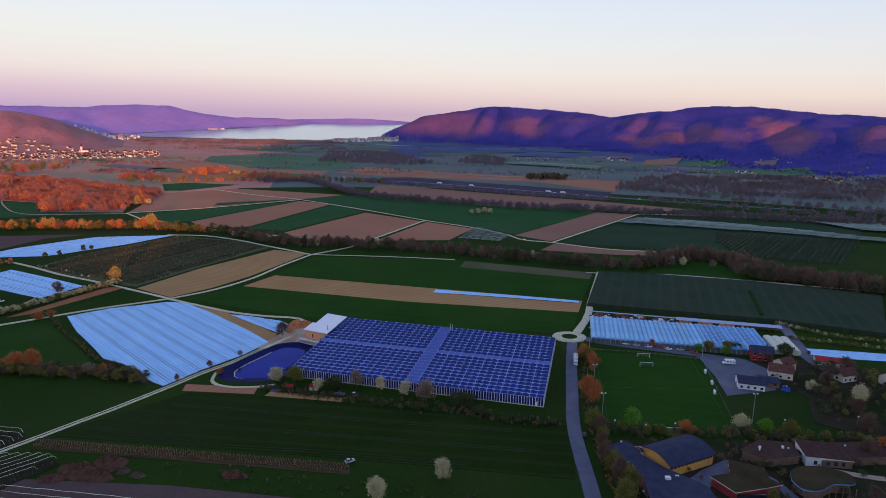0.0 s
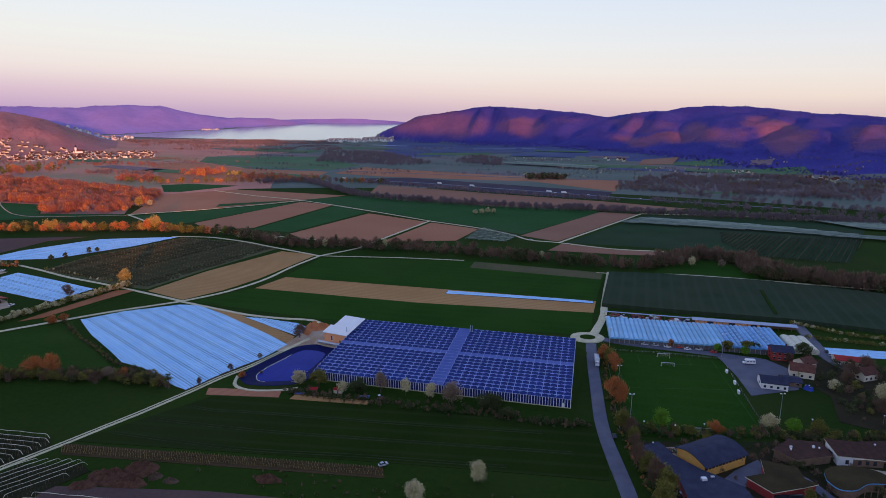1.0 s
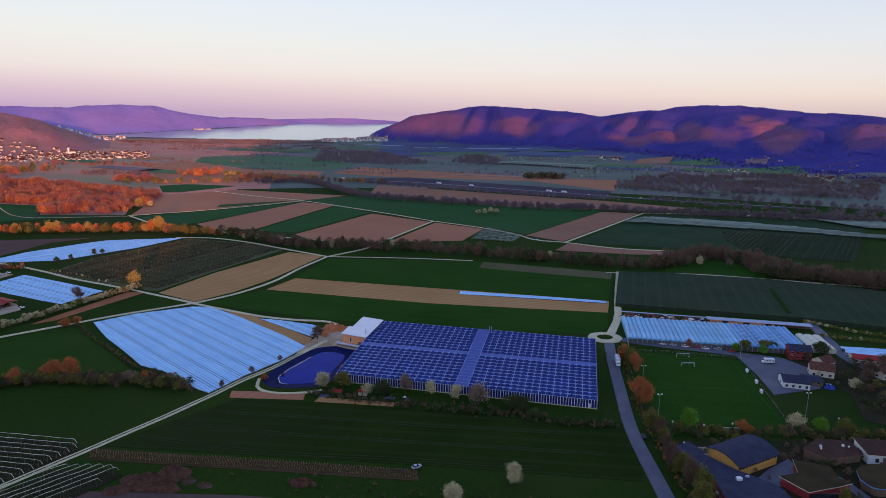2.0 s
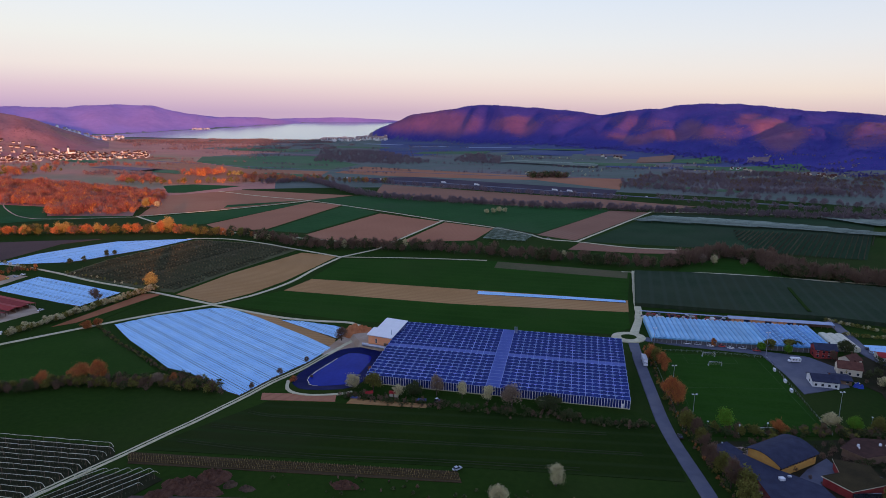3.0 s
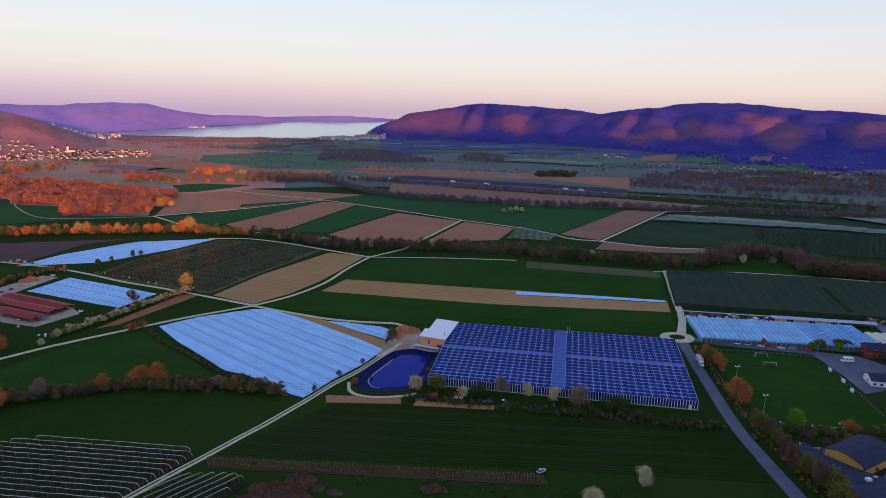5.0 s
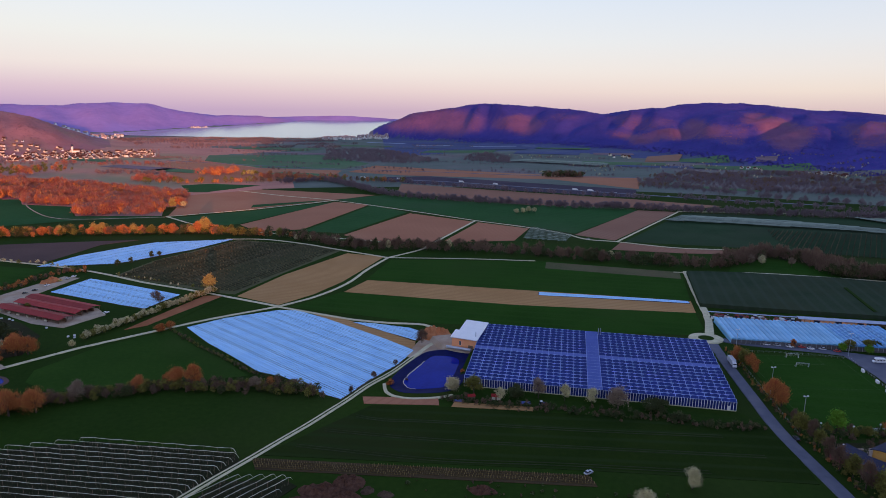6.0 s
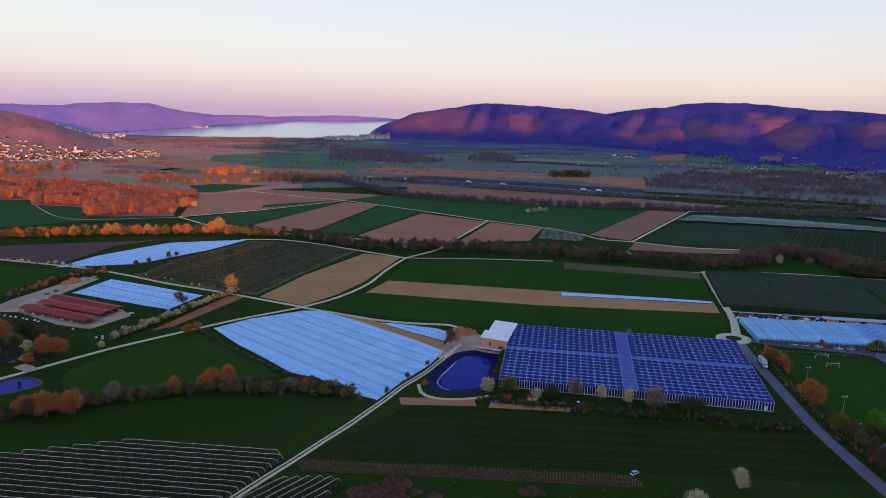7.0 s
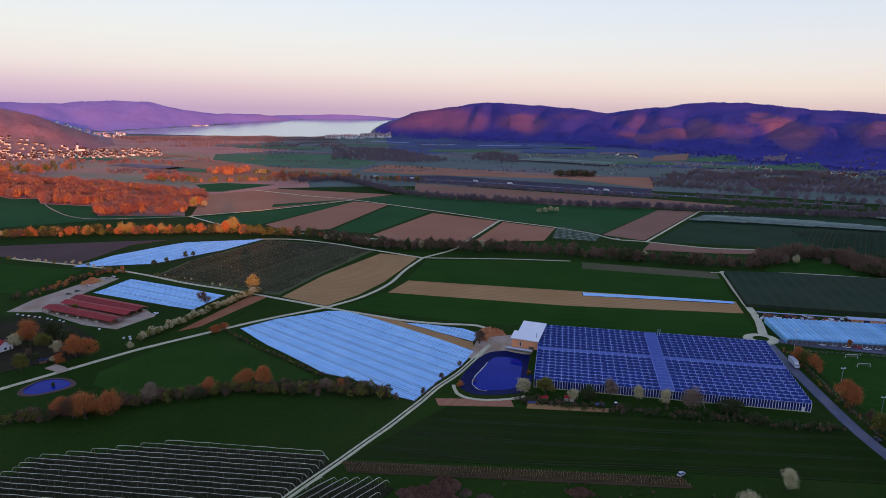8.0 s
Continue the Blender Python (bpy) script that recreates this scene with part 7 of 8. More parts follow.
field("schoolyard", [(104, 220), (114, 228), (128, 236), (128, 228), (112, 216), (110, 209)], ASPHALT, "dark schoolyard", "yard")


# ---------------------------------------------------------------- orchards and net rows
ORCHARD = mat("orchard_row", (0.060, 0.062, 0.034), (0.095, 0.088, 0.050), scale=0.3, fine=1.5, objrand=0.3, spec=0.03)
STAKE = mat("stake_wood", (0.20, 0.14, 0.055), (0.30, 0.22, 0.09), rough=0.9, scale=1.0, fine=4.0)


def orchard(poly, angle, spacing, h, w, label, seed, stake_step=0.0, stake_h=2.4, material=None):
    """Rows of trained trees: jagged hedges, each row a part, with stakes where they show."""
    rng = random.Random(seed)
    root = thing("orchard", poly[0][0], poly[0][1], 0.2, 0, label, "orchard")
    b = Vector(poly[0])
    stakes = bmesh.new()
    for p, q in rows_in(poly, angle, spacing):
        d = (q - p).normalized()
        s = Vector((-d.y, d.x))
        n = max(3, int((q - p).length / 2.4))
        bm = bmesh.new()
        prev = None
        for i in range(n + 1):
            c = p + (q - p) * (i / n) - b
            k = rng.uniform(0.55, 1.15)
            row = [bm.verts.new((*(c - s * w * 0.5 * k), 0)), bm.verts.new((*(c + s * rng.uniform(-0.2, 0.2)), h * k)), bm.verts.new((*(c + s * w * 0.5 * k), 0))]
            if prev and rng.random() < 0.93:
                bm.faces.new((prev[0], row[0], row[1], prev[1]))
                bm.faces.new((prev[1], row[1], row[2], prev[2]))
            prev = row
        tagged(part("foliage", bm, material or ORCHARD, root), kind="stuff")
        if stake_step:
            for i in range(int((q - p).length / stake_step) + 1):
                c = p + d * (i * stake_step + rng.uniform(-0.3, 0.3)) - b
                t = 0.07
                box(stakes, c.x - t, c.x + t, c.y - t, c.y + t, 0, stake_h * rng.uniform(0.8, 1.1))
    if stake_step:
        tagged(part("staking", stakes, STAKE, root, "pale wooden stakes"), kind="stuff")
    else:
        stakes.free()


orchard([(-355, 563), (-342, 622), (-287, 716), (-208, 690), (-172, 662), (-215, 569), (-241, 510)], 63, 3.8, 1.0, 0.7, "dark orchard of young trees on wooden stakes", 51, 13.0, 2.4)
orchard([(334, 630), (371, 608), (417, 594), (520, 712), (436, 735), (366, 762), (340, 700)], 51, 5.2, 2.2, 1.4, "dark orchard in straight rows beyond the brook", 53)
orchard([(384, 486), (470, 440), (420, 340), (330, 370)], 68, 4.4, 2.2, 1.4, "dark orchard beyond the nursery", 54)
VINE = mat("vine_row", (0.075, 0.055, 0.025), (0.11, 0.08, 0.035), scale=0.5, fine=2.0, spec=0.03)
orchard([(-171, 255), (-31, 233), (-30, 227), (-168, 248)], -9.3, 1.5, 0.4, 0.4, "young vines on short wooden stakes", 55, 1.25, 1.2, VINE)
PALENET = mat("pale_net", (0.16, 0.20, 0.155), (0.26, 0.30, 0.23), spec=0.05, rough=0.9, scale=0.1, fine=1.0, objrand=0.3)


NET_POST = mesh_of(boxes((-0.04, 0.04, -0.04, 0.04, 0, 3.3)), TIMBER, "post")


def net_field(poly, angle, spacing, width, z, label):
    root = thing("hail_net", poly[0][0], poly[0][1], 0, 0, label, "hail net")
    b = Vector(poly[0])
    for p, q in rows_in(poly, angle, spacing):
        d = (q - p).normalized()
        s = Vector((-d.y, d.x)) * width / 2
        bm = bmesh.new()
        n = max(2, int((q - p).length / 12))
        rows = []
        for i in range(n + 1):
            c = p + (q - p) * i / n - b
            sag = 0.35 * (i % 2)
            rows.append([bm.verts.new((*(c - s), z - 0.5 - sag)), bm.verts.new((*c, z - sag)), bm.verts.new((*(c + s), z - 0.5 - sag))])
        for u, v in zip(rows, rows[1:]):
            bm.faces.new((u[0], v[0], v[1], u[1]))
            bm.faces.new((u[1], v[1], v[2], u[2]))
        part("net_strip", bm, PALENET, root)
        for i in range(0, n + 1, 2):
            c = p + (q - p) * i / n - b
            shared("post", NET_POST, root, pose(c.x, c.y, 0))


net_field([(259, 827), (305, 868), (407, 831), (477, 786), (534, 738), (640, 680), (600, 668), (517, 713), (452, 751), (354, 793)], -26, 5.5, 3.8, 3.5, "long strip of pale hail nets on posts")
net_field([(533, 862), (618, 840), (700, 800), (640, 760), (568, 779)], -20, 5.5, 4.6, 3.5, "pale hail nets beside the stream")
net_field([(65, 785), (103, 730), (84, 692), (38, 708)], 30, 4.5, 1.2, 3.0, "small patch of pale netted rows")
net_field([(235, 1873), (333, 1970), (508, 1777), (469, 1681)], -35, 16, 12, 5, "pale blue nets below the hills")


def net_rows(poly, angle, spacing, label, seed):
    """Trained rows with the white net rolled up along the top wire and hooked down at the row's end."""
    rng = random.Random(seed)
    for p, q in rows_in(poly, angle, spacing):
        d = (q - p).normalized()
        L = (q - p).length
        root = thing("netted_row", p.x, p.y, 0.1, math.degrees(math.atan2(d.y, d.x)), label, "orchard row", "netted orchard rows")
        n = max(3, int(L / 6))
        line = [Vector((-1.8, 0, 1.7)), Vector((-0.8, 0, 3.2))]
        line += [Vector((L * i / n, rng.uniform(-0.1, 0.1), 3.6 + (0.12 if i % 2 else -0.08))) for i in range(n + 1)]
        line += [Vector((L + 1.0, 0, 3.3)), Vector((L + 2.0, 0, 1.7))]
        bm = bmesh.new()
        rows = []
        for c in line:
            r = 0.10 * rng.uniform(0.75, 1.25)
            rows.append([bm.verts.new(c + Vector((0, r * math.cos(a), r * math.sin(a)))) for a in (0.5, 2.1, 3.7, 5.2)])
        for u, v in zip(rows, rows[1:]):
            for k in range(4):
                bm.faces.new((u[k], u[(k + 1) % 4], v[(k + 1) % 4], v[k]))
        part("rolled_net", bm, NETTING, root, "white net rolled on the top wire")
        for i in range(0, n + 1):
            shared("post", NET_POST, root, pose(L * i / n, 0, 0))
        bm = bmesh.new()
        m = int(L / 1.3)
        for i in range(m):
            x = L * (i + 0.5) / m
            for k in range(3):
                a = rng.uniform(0, 6.28)
                z0 = rng.uniform(0.3, 1.2)
                e = Vector((0.55 * math.cos(a), 0.4 * math.sin(a), rng.uniform(0.5, 1.4)))
                s = Vector((-e.y, e.x, 0)).normalized() * 0.16
                c = Vector((x, 0, z0))
                bm.faces.new([bm.verts.new(c - s), bm.verts.new(c + e), bm.verts.new(c + s)])
        tagged(part("foliage", bm, ORCHARD, root, "dark trained fruit trees"), kind="stuff")


ROWS = "row of trained fruit trees under rolled white net"
net_rows([(-243, 272.5), (-181, 260), (-178, 254), (-196, 224), (-206, 200), (-320, 214), (-320, 247), (-302, 252), (-300, 263)], -11.3, 3.45, ROWS, 61)
net_rows([(-179, 238), (-156, 237), (-150, 233), (-166, 214), (-198, 212)], 44, 3.4, ROWS, 62)
net_rows([(-157, 218), (-92, 207), (-84, 193), (-175, 190)], -9.5, 3.6, ROWS, 63)

# ---------------------------------------------------------------- villages
def village_meshes():
    out = []
    for w, d, h, rise in ((11, 9, 5.2, 4.2), (14, 10, 5.5, 4.8), (9, 9, 6.0, 4.0), (17, 11, 5.0, 5.0)):
        bm = bmesh.new()
        pts = ((-w / 2, -d / 2), (w / 2, -d / 2), (w / 2, d / 2), (-w / 2, d / 2))
        lo, hi = [bm.verts.new((*p, -3)) for p in pts], [bm.verts.new((*p, h)) for p in pts]
        ga, gb = bm.verts.new((-w / 2, 0, h + rise)), bm.verts.new((w / 2, 0, h + rise))
        bm.faces.new((lo[0], lo[1], hi[1], hi[0]))
        bm.faces.new((lo[2], lo[3], hi[3], hi[2]))
        bm.faces.new((lo[1], lo[2], hi[2], gb, hi[1]))
        bm.faces.new((lo[3], lo[0], hi[0], ga, hi[3]))
        wall = bm
        rf = bmesh.new()
        for s in (-1, 1):
            a = [(-w / 2 - 0.5, s * (d / 2 + 0.5), h - 0.3), (w / 2 + 0.5, s * (d / 2 + 0.5), h - 0.3), (w / 2 + 0.5, 0, h + rise + 0.25), (-w / 2 - 0.5, 0, h + rise + 0.25)]
            rf.faces.new([rf.verts.new(p) for p in a])
        win = boxes(*[(u - 0.6, u + 0.6, s * d / 2 - 0.05, s * d / 2 + 0.05, z, z + 1.3) for u in (-w / 3.2, 0, w / 3.2) for s in (-1, 1) for z in (1.0, 3.4)])
        out.append((mesh_of(wall, CREAM if w != 9 else WHITE, "wall"), mesh_of(rf, TILE, "roof"), mesh_of(win, DARKGLASS, "window")))
    return out


HOUSES = village_meshes()


PALE_TILE = mat("pale_tiles", (0.26, 0.19, 0.18), (0.40, 0.30, 0.28), rough=0.8, scale=0.05, fine=1.0, island=0.3)


def far_village(spots, label, seed, size=1.0):
    """Houses too far to tell apart, joined."""
    rng = random.Random(seed)
    bms = [bmesh.new() for _ in range(3)]
    mats = [[], [], []]
    root = tagged(new("village"), label, "village", kind="stuff")
    for x, y, _ in spots:
        k = rng.randrange(4)
        s = size * rng.uniform(0.85, 1.25)
        m = pose(x, y, ground_z(x, y), 0, 0, rng.uniform(0, 180)) @ Matrix.Diagonal((s, s, s * 1.2, 1))
        for q, me in enumerate(HOUSES[k]):
            n0, f0 = len(bms[q].verts), len(bms[q].faces)
            bms[q].from_mesh(me)
            bms[q].verts.ensure_lookup_table()
            bms[q].faces.ensure_lookup_table()
            for v in bms[q].verts[n0:]:
                v.co = m @ v.co
            if me.materials[0] not in mats[q]:
                mats[q].append(me.materials[0])
            for f in bms[q].faces[f0:]:
                f.material_index = mats[q].index(me.materials[0])
    for nm, b, mm in zip(("walls", "roofs", "windows"), bms, ([WHITE, WHITE], [PALE_TILE], mats[2])):
        part(nm, b, mm, root)


def village(spots, label, group, seed, size=1.0):
    rng = random.Random(seed)
    for x, y, _ in spots:
        k = rng.randrange(4)
        o = thing("house", x, y, ground_z(x, y), rng.choice((0, 90, 20, 70, -30)) + rng.uniform(-12, 12), label, "house", group)
        s = size * rng.uniform(0.85, 1.25)
        o.scale = (s, s, s)
        for nm, me in zip(("wall", "roof", "window"), HOUSES[k]):
            piece = shared(nm, me, o, Matrix.Identity(4))
            if nm == "window":
                tagged(piece, kind="stuff")


def polar(a0, a1, r0, r1, n, seed):
    rng = random.Random(seed)
    out = []
    for _ in range(n):
        a, r = radians(rng.uniform(a0, a1)), rng.uniform(r0, r1)
        out.append((HUB[0] + r * math.sin(a), HUB[1] + r * math.cos(a), rng.uniform(6, 11)))
    return out


village(polar(-33.5, -21.0, 2130, 2520, 270, 71), "sunlit village house with tiled roof", "village below the vine hill", 71, 0.66)
far_village(polar(-7.0, -3.6, 3235, 3325, 60, 72), "distant lakeside village, houses with tiled roofs", 72, 1.15)
far_village(polar(-3.7, -1.2, 3290, 3420, 70, 78), "distant lakeside village, houses with tiled roofs", 78, 1.15)
far_village(polar(-17.8, -16.4, 4070, 4125, 26, 73), "distant village across the lake, houses with tiled roofs", 73, 0.5)
far_village(polar(-27.5, -23.0, 3350, 3560, 40, 74), "distant village at the lake's end, houses with tiled roofs", 74)
village(polar(33.0, 36.5, 1720, 1800, 22, 75), "house at the foot of the wooded hill", "hamlet below the hills", 75, 0.7)
village(polar(29.0, 31.0, 1830, 1900, 8, 76), "house at the foot of the wooded hill", "hamlet below the hills", 76, 0.7)
village(polar(18.5, 20.5, 2050, 2120, 8, 77), "house at the foot of the wooded hill", "hamlet below the hills", 77, 0.7)
grove("village_trees", [(x, y, h * 0.6) for x, y, h in polar(-33.5, -20.5, 2120, 2520, 300, 81)], ["russet", "mauve", "mauve"], "bare trees between village houses", "trees", seed=81, n=80, size=0.066)
grove("village_trees", [(x, y, h * 0.7) for x, y, h in polar(-8, -1.0, 3220, 3420, 50, 82)], ["dusk_haze", "dusk_haze"], "dark trees between lakeside houses", "trees", seed=82, n=80, size=0.066)


def far_rows(a0, a1, r0, r1, n, seed, lean=-20):
    """Broken rows of trees along far field edges."""
    g, out = random.Random(seed), []
    for x, y, _ in polar(a0, a1, r0, r1, n, seed):
        a, length = radians(lean + g.gauss(0, 14)), g.uniform(40, 260)
        for k in range(int(length / 7)):
            if g.random() < 0.75:
                u = k * 7 - length / 2
                out.append((x + u * math.cos(a) + g.gauss(0, 2.5), y + u * math.sin(a) + g.gauss(0, 2.5), g.uniform(3.0, 7.5)))
    return out


grove("field_trees", far_rows(-20, -9, 1500, 2900, 26, 83), ["mauve", "mauve", "dusk_haze"], "broken rows of bare trees on the far plain", "trees", seed=83, n=90, size=0.06)
grove("field_trees", far_rows(-8, 12, 1500, 3000, 30, 86), ["dusk_haze"], "broken rows of bare trees on the far plain", "trees", seed=86, n=90, size=0.06)
grove("field_trees", far_rows(12, 40, 1480, 2050, 34, 84), ["dusk_haze", "dusk_haze", "dusk_haze", "dusk_haze", "dusk_haze", "blossom"], "broken rows of trees below the hills", "trees", seed=84, n=90, size=0.06)
grove("wood", [(x, y, h * 0.8) for x, y, h in polar(22, 40, 1330, 1540, 420, 85)], ["dusk_haze"], "dark bare wood below the hills", "wood", seed=85, n=130, size=0.050)


def church(x, y):
    root = thing("church", x, y, 0, 15, "white village church with a square tower", "church")
    part("nave", boxes((-9, 9, -5, 5, -1, 9)), WHITE, root)
    bm = bmesh.new()
    v = [bm.verts.new(p) for p in ((-9.5, -5.6, 8.8), (9.5, -5.6, 8.8), (9.5, 5.6, 8.8), (-9.5, 5.6, 8.8), (-9.5, 0, 15), (9.5, 0, 15))]
    for q in ((0, 1, 5, 4), (2, 3, 4, 5), (0, 4, 3), (1, 2, 5)):
        bm.faces.new([v[i] for i in q])
    part("roof", bm, TILE, root)
    part("tower", boxes((-14.5, -9, -2.8, 2.8, -1, 22)), WHITE, root)
    bm = bmesh.new()
    prism(bm, -11.75, 0, 22, 32, 4.0, 0.1, 4)
    part("spire", bm, SLATE, root)


church(-1172, 2200)

# main road across the plain, with a few vehicles standing on it
ribbon("road", [(-420, 1500), (-149, 1385), (0, 1325), (150, 1230), (300, 1135), (420, 1060), (620, 960)], 9, ASPHALT, "main road across the plain", category="road", wobble=0.0)
ribbon("road", [(-900, 1980), (-600, 1790), (-300, 1640), (-50, 1560), (250, 1450), (560, 1400), (900, 1420)], 7, ASPHALT, "country road across the plain", category="road", wobble=0.0)
for x, y, rz in ((-180, 1399, -24), (-100, 1365, -24), (30, 1310, -30), (95, 1266, -32), (235, 1176, -33), (260, 1160, -33)):
    lorry(x, y, rz)
for x, y, rz in ((-165, 1393, -24), (245, 1170, -33), (300, 1137, -33), (330, 1117, -33), (380, 1086, -33)):
    car(x, y, rz, "white", "on the main road", 0.4)


# floors under the netted rows, garden lamps, far plots
NETFLOOR = mat("netted_ground", (0.022, 0.024, 0.011), (0.034, 0.034, 0.017), scale=0.1, fine=0.8, spec=0.02)
field("field", [(-245, 274), (-180, 261), (-176, 254), (-195, 223), (-206, 198), (-322, 212), (-322, 249), (-303, 254), (-301, 265)], NETFLOOR, "dark ground under the netted rows", "orchard")
field("field", [(-180, 239), (-155, 239), (-149, 234), (-165, 213), (-198, 210)], NETFLOOR, "dark ground under the netted rows", "orchard")


def garden_lamp(x, y, h=4.5):
    root = thing("lamp_post", x, y, 0, 0, "slim grey lamp post with white globe", "lamp post", "lamp posts")
    bm = bmesh.new()
    prism(bm, 0, 0, 0, h, 0.07, 0.05, 8)
    part("pole", bm, STEEL, root)
    bm = bmesh.new()
    bmesh.ops.create_icosphere(bm, subdivisions=2, radius=0.42, matrix=pose(0, 0, h + 0.3))
    part("globe", bm, PAINT["white"], root)


for x, y in ((101, 258), (115, 259), (85, 243), (142, 236), (155, 237), (181, 239), (205, 265), (199, 239), (168, 262), (88, 262)):
    garden_lamp(x, y)


def far_plot(x, y, w, d, rz, material, label):
    """A plot laid over the rising land."""
    a = radians(rz)
    bm = bmesh.new()
    m = 7
    g = [[None] * m for _ in range(m)]
    for i in range(m):
        for j in range(m):
            u, v = w * (i / (m - 1) - 0.5), d * (j / (m - 1) - 0.5)
            px, py = x + u * math.cos(a) - v * math.sin(a), y + u * math.sin(a) + v * math.cos(a)
            g[i][j] = bm.verts.new((px, py, ground_z(px, py) + 0.9))
    for i in range(m - 1):
        for j in range(m - 1):
            bm.faces.new((g[i][j], g[i + 1][j], g[i + 1][j + 1], g[i][j + 1]))
    tagged(part("field", bm, material, None), label, "field", kind="structure")


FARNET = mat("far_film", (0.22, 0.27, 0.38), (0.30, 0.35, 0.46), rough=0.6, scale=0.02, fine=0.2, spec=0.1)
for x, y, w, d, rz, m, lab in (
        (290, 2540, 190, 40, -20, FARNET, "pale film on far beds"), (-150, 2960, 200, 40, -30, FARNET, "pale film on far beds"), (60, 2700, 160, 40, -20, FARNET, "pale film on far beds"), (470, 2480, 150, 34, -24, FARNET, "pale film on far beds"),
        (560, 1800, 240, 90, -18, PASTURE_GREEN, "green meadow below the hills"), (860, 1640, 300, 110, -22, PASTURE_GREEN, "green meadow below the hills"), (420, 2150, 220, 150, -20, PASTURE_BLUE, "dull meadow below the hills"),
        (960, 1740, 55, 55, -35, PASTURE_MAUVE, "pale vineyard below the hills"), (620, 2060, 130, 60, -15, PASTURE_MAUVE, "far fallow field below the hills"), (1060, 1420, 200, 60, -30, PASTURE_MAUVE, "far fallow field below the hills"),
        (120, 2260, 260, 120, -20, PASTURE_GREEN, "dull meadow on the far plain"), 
        (-560, 2480, 320, 160, -20, PASTURE_GREEN, "haze-paled green meadow by the lake"), (-900, 2050, 260, 90, -30, SOIL_RED, "brown field before the village"), (-620, 1560, 180, 60, -30, PASTURE_GREEN, "green field before the village"),
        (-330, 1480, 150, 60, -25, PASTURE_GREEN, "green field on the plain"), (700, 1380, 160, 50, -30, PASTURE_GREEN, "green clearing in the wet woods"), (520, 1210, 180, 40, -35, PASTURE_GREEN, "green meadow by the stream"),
        (330, 1830, 340, 44, -22, PASTURE_MAUVE, "pale fallow strip on the far plain"), (640, 1700, 260, 70, -20, PASTURE_BLUE, "haze-blue meadow below the hills"), (800, 1850, 190, 90, -24, PASTURE_GREEN, "green meadow below the hills"),
        (240, 2380, 300, 90, -20, PASTURE_BLUE, "haze-blue meadow on the far plain"), (520, 2330, 200, 80, -22, PASTURE_GREEN, "green meadow below the hills"),
        (-20, 2560, 260, 90, -24, PASTURE_BLUE, "haze-blue meadow by the lake"), (100, 2850, 300, 90, -22, PASTURE_BLUE, "haze-blue meadow under the headland"), (-250, 2700, 260, 90, -20, PASTURE_GREEN, "haze-paled green meadow by the lake"),
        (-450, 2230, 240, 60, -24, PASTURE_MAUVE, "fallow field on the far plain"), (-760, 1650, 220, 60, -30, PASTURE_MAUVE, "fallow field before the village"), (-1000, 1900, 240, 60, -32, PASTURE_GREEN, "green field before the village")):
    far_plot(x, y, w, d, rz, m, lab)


# ---------------------------------------------------------------- plots and small things at the edges
field("field", [(-640, 690), (-562, 700), (-482, 714), (-400, 726), (-430, 700), (-448, 612), (-494, 632), (-560, 660)], SOIL_DARK, "dark freshly ploughed field beside the film")
field("field", [(-560, 612), (-518, 618), (-429, 590), (-433, 552), (-445, 520), (-560, 500)], CROP, GREEN)
field("field", [(148, 691), (198, 658), (250, 646), (248, 628), (200, 634), (125, 655)], SOIL_RED_SHADED, "brown strip between track and brook")
field("garden", [(-440, 455), (-407, 464), (-367, 439), (-341, 413), (-334, 380), (-356, 368), (-400, 330), (-460, 380)], GARDEN, "dark farm garden under trees", "garden")
grove("garden_trees", fill([(-425, 448), (-375, 440), (-345, 412), (-338, 384), (-362, 372), (-400, 370)], 26, 2, 5, 91), ["bare", "dark", "bare", "dark"], "mixed trees in first leaf in the farm garden", "trees", seed=91, n=260, size=0.05)
grove("yard_scrub", along([(-436, 500), (-426, 530), (-416, 560), (-404, 582), (-388, 580)], 1.6, 2.5, 2, 5, 92), ["bare", "rust", "dark"], "bare scrub along the farmyard", "shrubs", seed=92, n=160, size=0.06)
grove("verge_trees", along([(-520, 634), (-450, 611), (-400, 586)], 9, 1.5, 2.5, 4.5, 93), ["blossom", "olive"], "small blossoming trees beside the track", "trees", seed=93, n=160, size=0.06)
ribbon("track", [(-345, 366), (-338, 362), (-333, 357)], 6.0, GRAVEL, "pale gravel patch beside the pond", wobble=0.3)


def pipe(x, y, length, r, rz):
    bm = bmesh.new()
    bmesh.ops.create_cone(bm, cap_ends=True, segments=14, radius1=r, radius2=r, depth=length, matrix=pose(length / 2, 0, r, 0, 90, 0))
    ob = part("water_pipe", bm, STEEL, None)
    ob.matrix_basis = pose(x, y, 2.6, 0, 0, rz)
    tagged(ob, "long grey water tank pipe before the barn", "pipe")


pipe(-78.5, 371.6, 16.0, 0.95, -26.7)


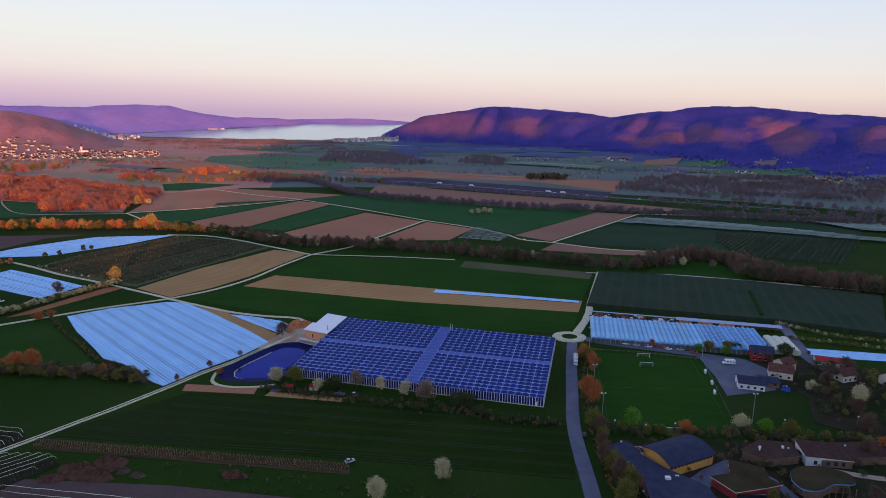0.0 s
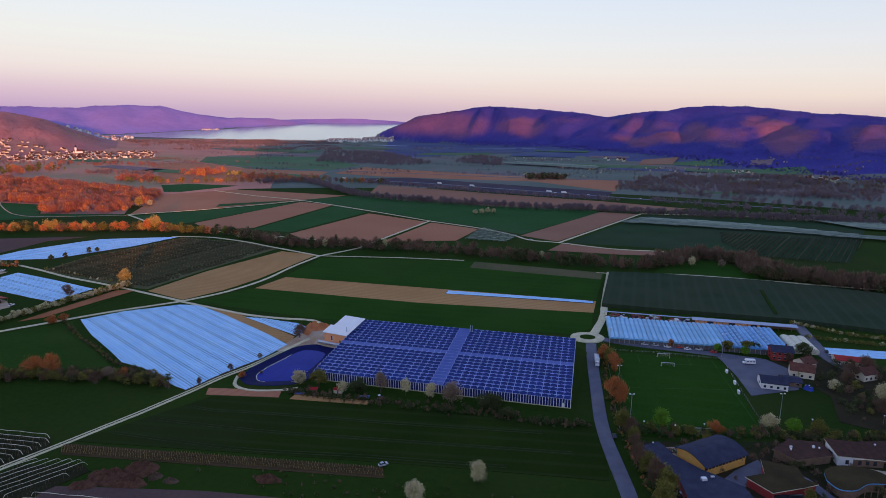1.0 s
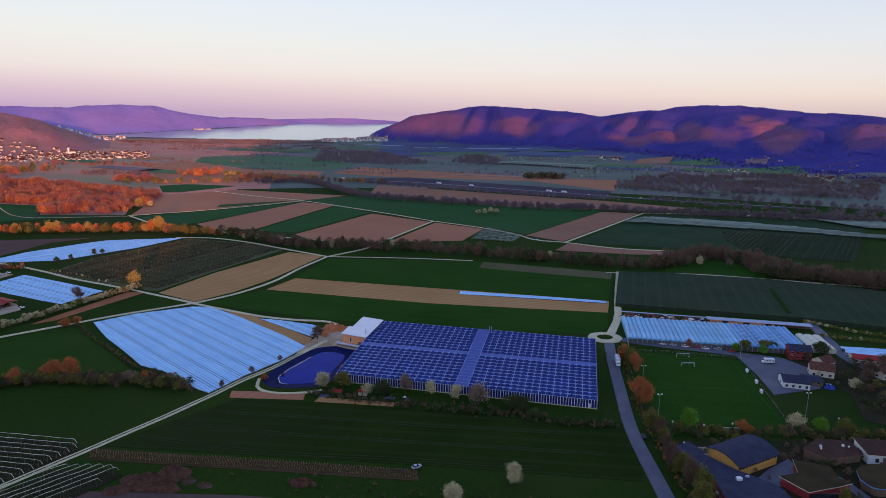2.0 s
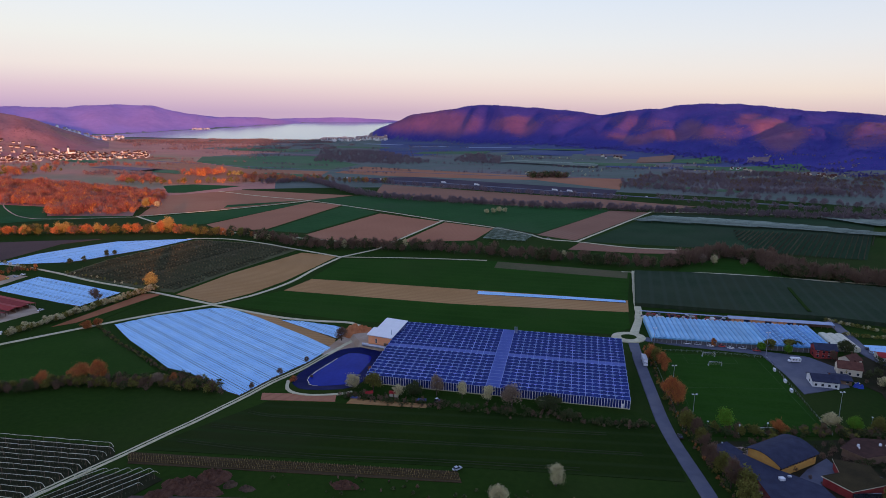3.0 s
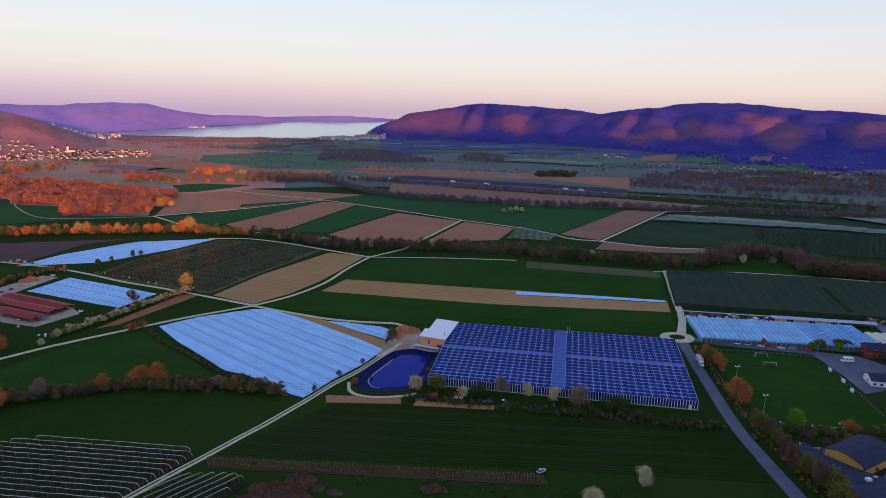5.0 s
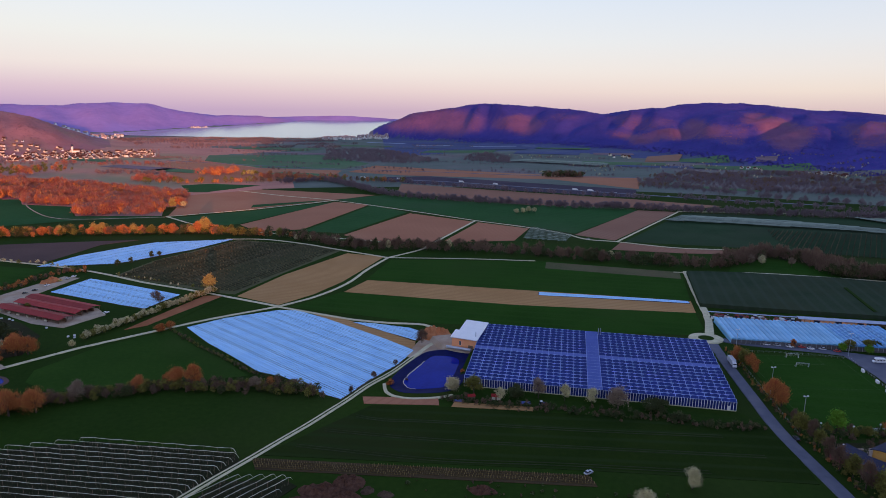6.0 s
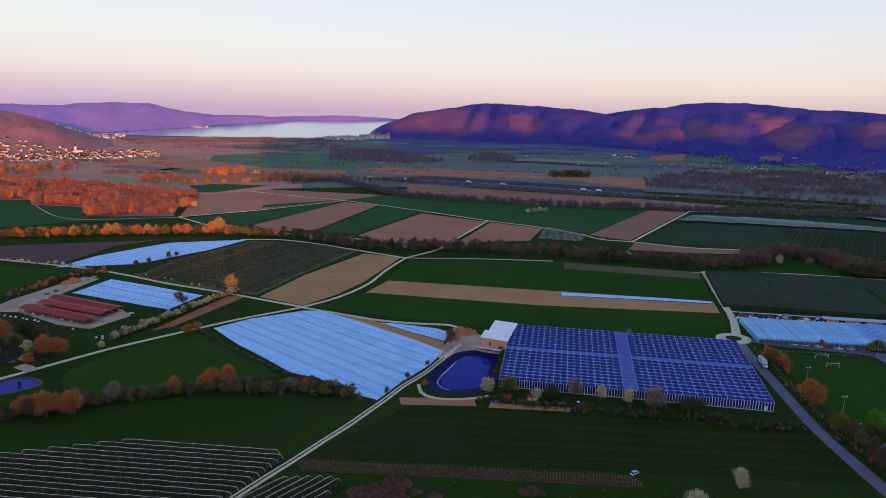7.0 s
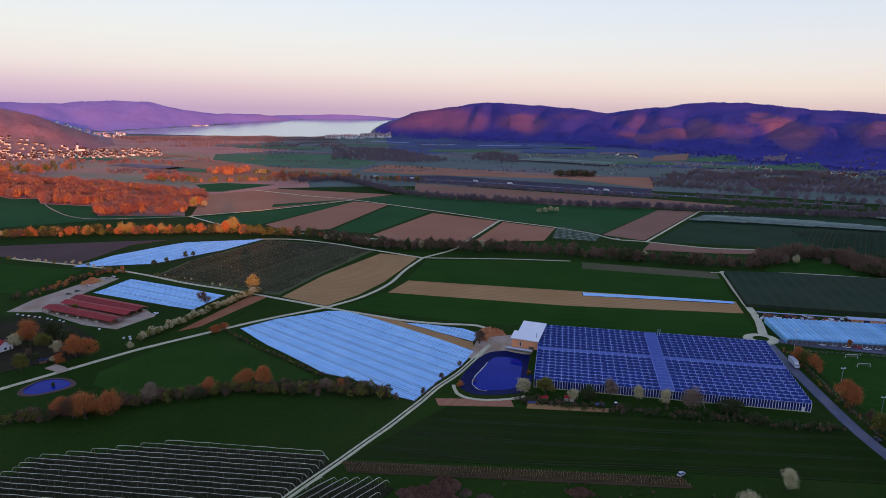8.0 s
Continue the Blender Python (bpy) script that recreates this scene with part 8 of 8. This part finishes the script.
def hut(x, y, w, d, rz, wall, roof, label):
    root = thing("garden_hut", x, y, 0, rz, label, "hut", "garden huts")
    part("wall", boxes((-w / 2, w / 2, -d / 2, d / 2, 0, 2.0)), wall, root)
    bm = bmesh.new()
    v = [bm.verts.new(p) for p in ((-w / 2 - 0.3, -d / 2 - 0.3, 1.95), (w / 2 + 0.3, -d / 2 - 0.3, 1.95), (w / 2 + 0.3, d / 2 + 0.3, 1.95), (-w / 2 - 0.3, d / 2 + 0.3, 1.95), (-w / 2 - 0.3, 0, 2.9), (w / 2 + 0.3, 0, 2.9))]
    for q in ((0, 1, 5, 4), (2, 3, 4, 5), (0, 4, 3), (1, 2, 5)):
        bm.faces.new([v[i] for i in q])
    part("roof", bm, roof, root)
    part("door", boxes((-0.4, 0.4, -d / 2 - 0.04, -d / 2, 0, 1.8)), TIMBER, root)


hut(-58, 305.5, 4.5, 3.0, -10, CREAM, RED_SHEET, "small garden hut with red roof among bushes")
hut(-71, 306, 3.5, 2.5, 15, TIMBER, RED_SHEET, "small timber hut with red roof among bushes")
hut(-352, 372, 4, 3, 30, TIMBER, SLATE, "small dark hut in the farm garden")
for x, y in ((-78, 304), (-44, 299.5)):
    fr = thing("cold_frame", x, y, 0.05, -8, "low glass cold frame in a garden plot", "cold frame", "cold frames")
    part("box", boxes((-2.6, 2.6, -1.4, 1.4, 0, 0.5)), TIMBER, fr)
    for k in range(4):
        part("pane", boxes((-2.5 + k * 1.27, -1.3 + k * 1.27, -1.3, 1.3, 0.5, 0.54)), FROSTED, fr)
rng = random.Random(77)
bale = mesh_of(boxes((-0.7, 0.7, -0.5, 0.5, 0, 0.8), (-0.6, 0.6, -0.4, 0.4, 0.8, 0.9)), PAINT["white"], "silage_bale")
for k in range(9):
    o = new("silage_bale", bale)
    o.matrix_basis = pose(-417 + k * 5.2 + rng.uniform(-1, 1), 463 - k * 2.2 + rng.uniform(-1, 1), 0.1, 0, 0, rng.uniform(0, 90))
    tagged(o, "white wrapped silage bale on the grass", "bale", "silage bales")
for x, y in ((-322, 410), (-319, 412), (-317, 408), (-345, 428)):
    o = new("silage_bale", bale)
    o.matrix_basis = pose(x, y, 0.1, 0, 0, x * 7 % 90)
    tagged(o, "white wrapped silage bale on the grass", "bale", "silage bales")

ribbon("ditch_verge", [(268, 487), (258, 461), (244, 423)], 2.2, GRASS, "green gap between the hail nets", z=3.5, category="verge", wobble=0.3)
# faint wheel lanes left in the mown meadow
LANE = mat("worn_grass", (0.030, 0.042, 0.016), (0.042, 0.052, 0.024), scale=0.2, fine=1.0, spec=0.02)
for lane in ([(-129, 292), (-116, 287), (-93, 284), (-32, 273), (40, 262)], [(-143, 279), (-92, 267), (-38, 258), (50, 244)], [(-154, 266), (-95, 251), (-43, 244), (20, 234)]):
    for off in (0.0, 1.9):
        ribbon("wheel_lane", [(x, y - off) for x, y in lane], 0.35, LANE, "faint wheel lane in the meadow", z=0.14, category="wheel lane", wobble=0.9)
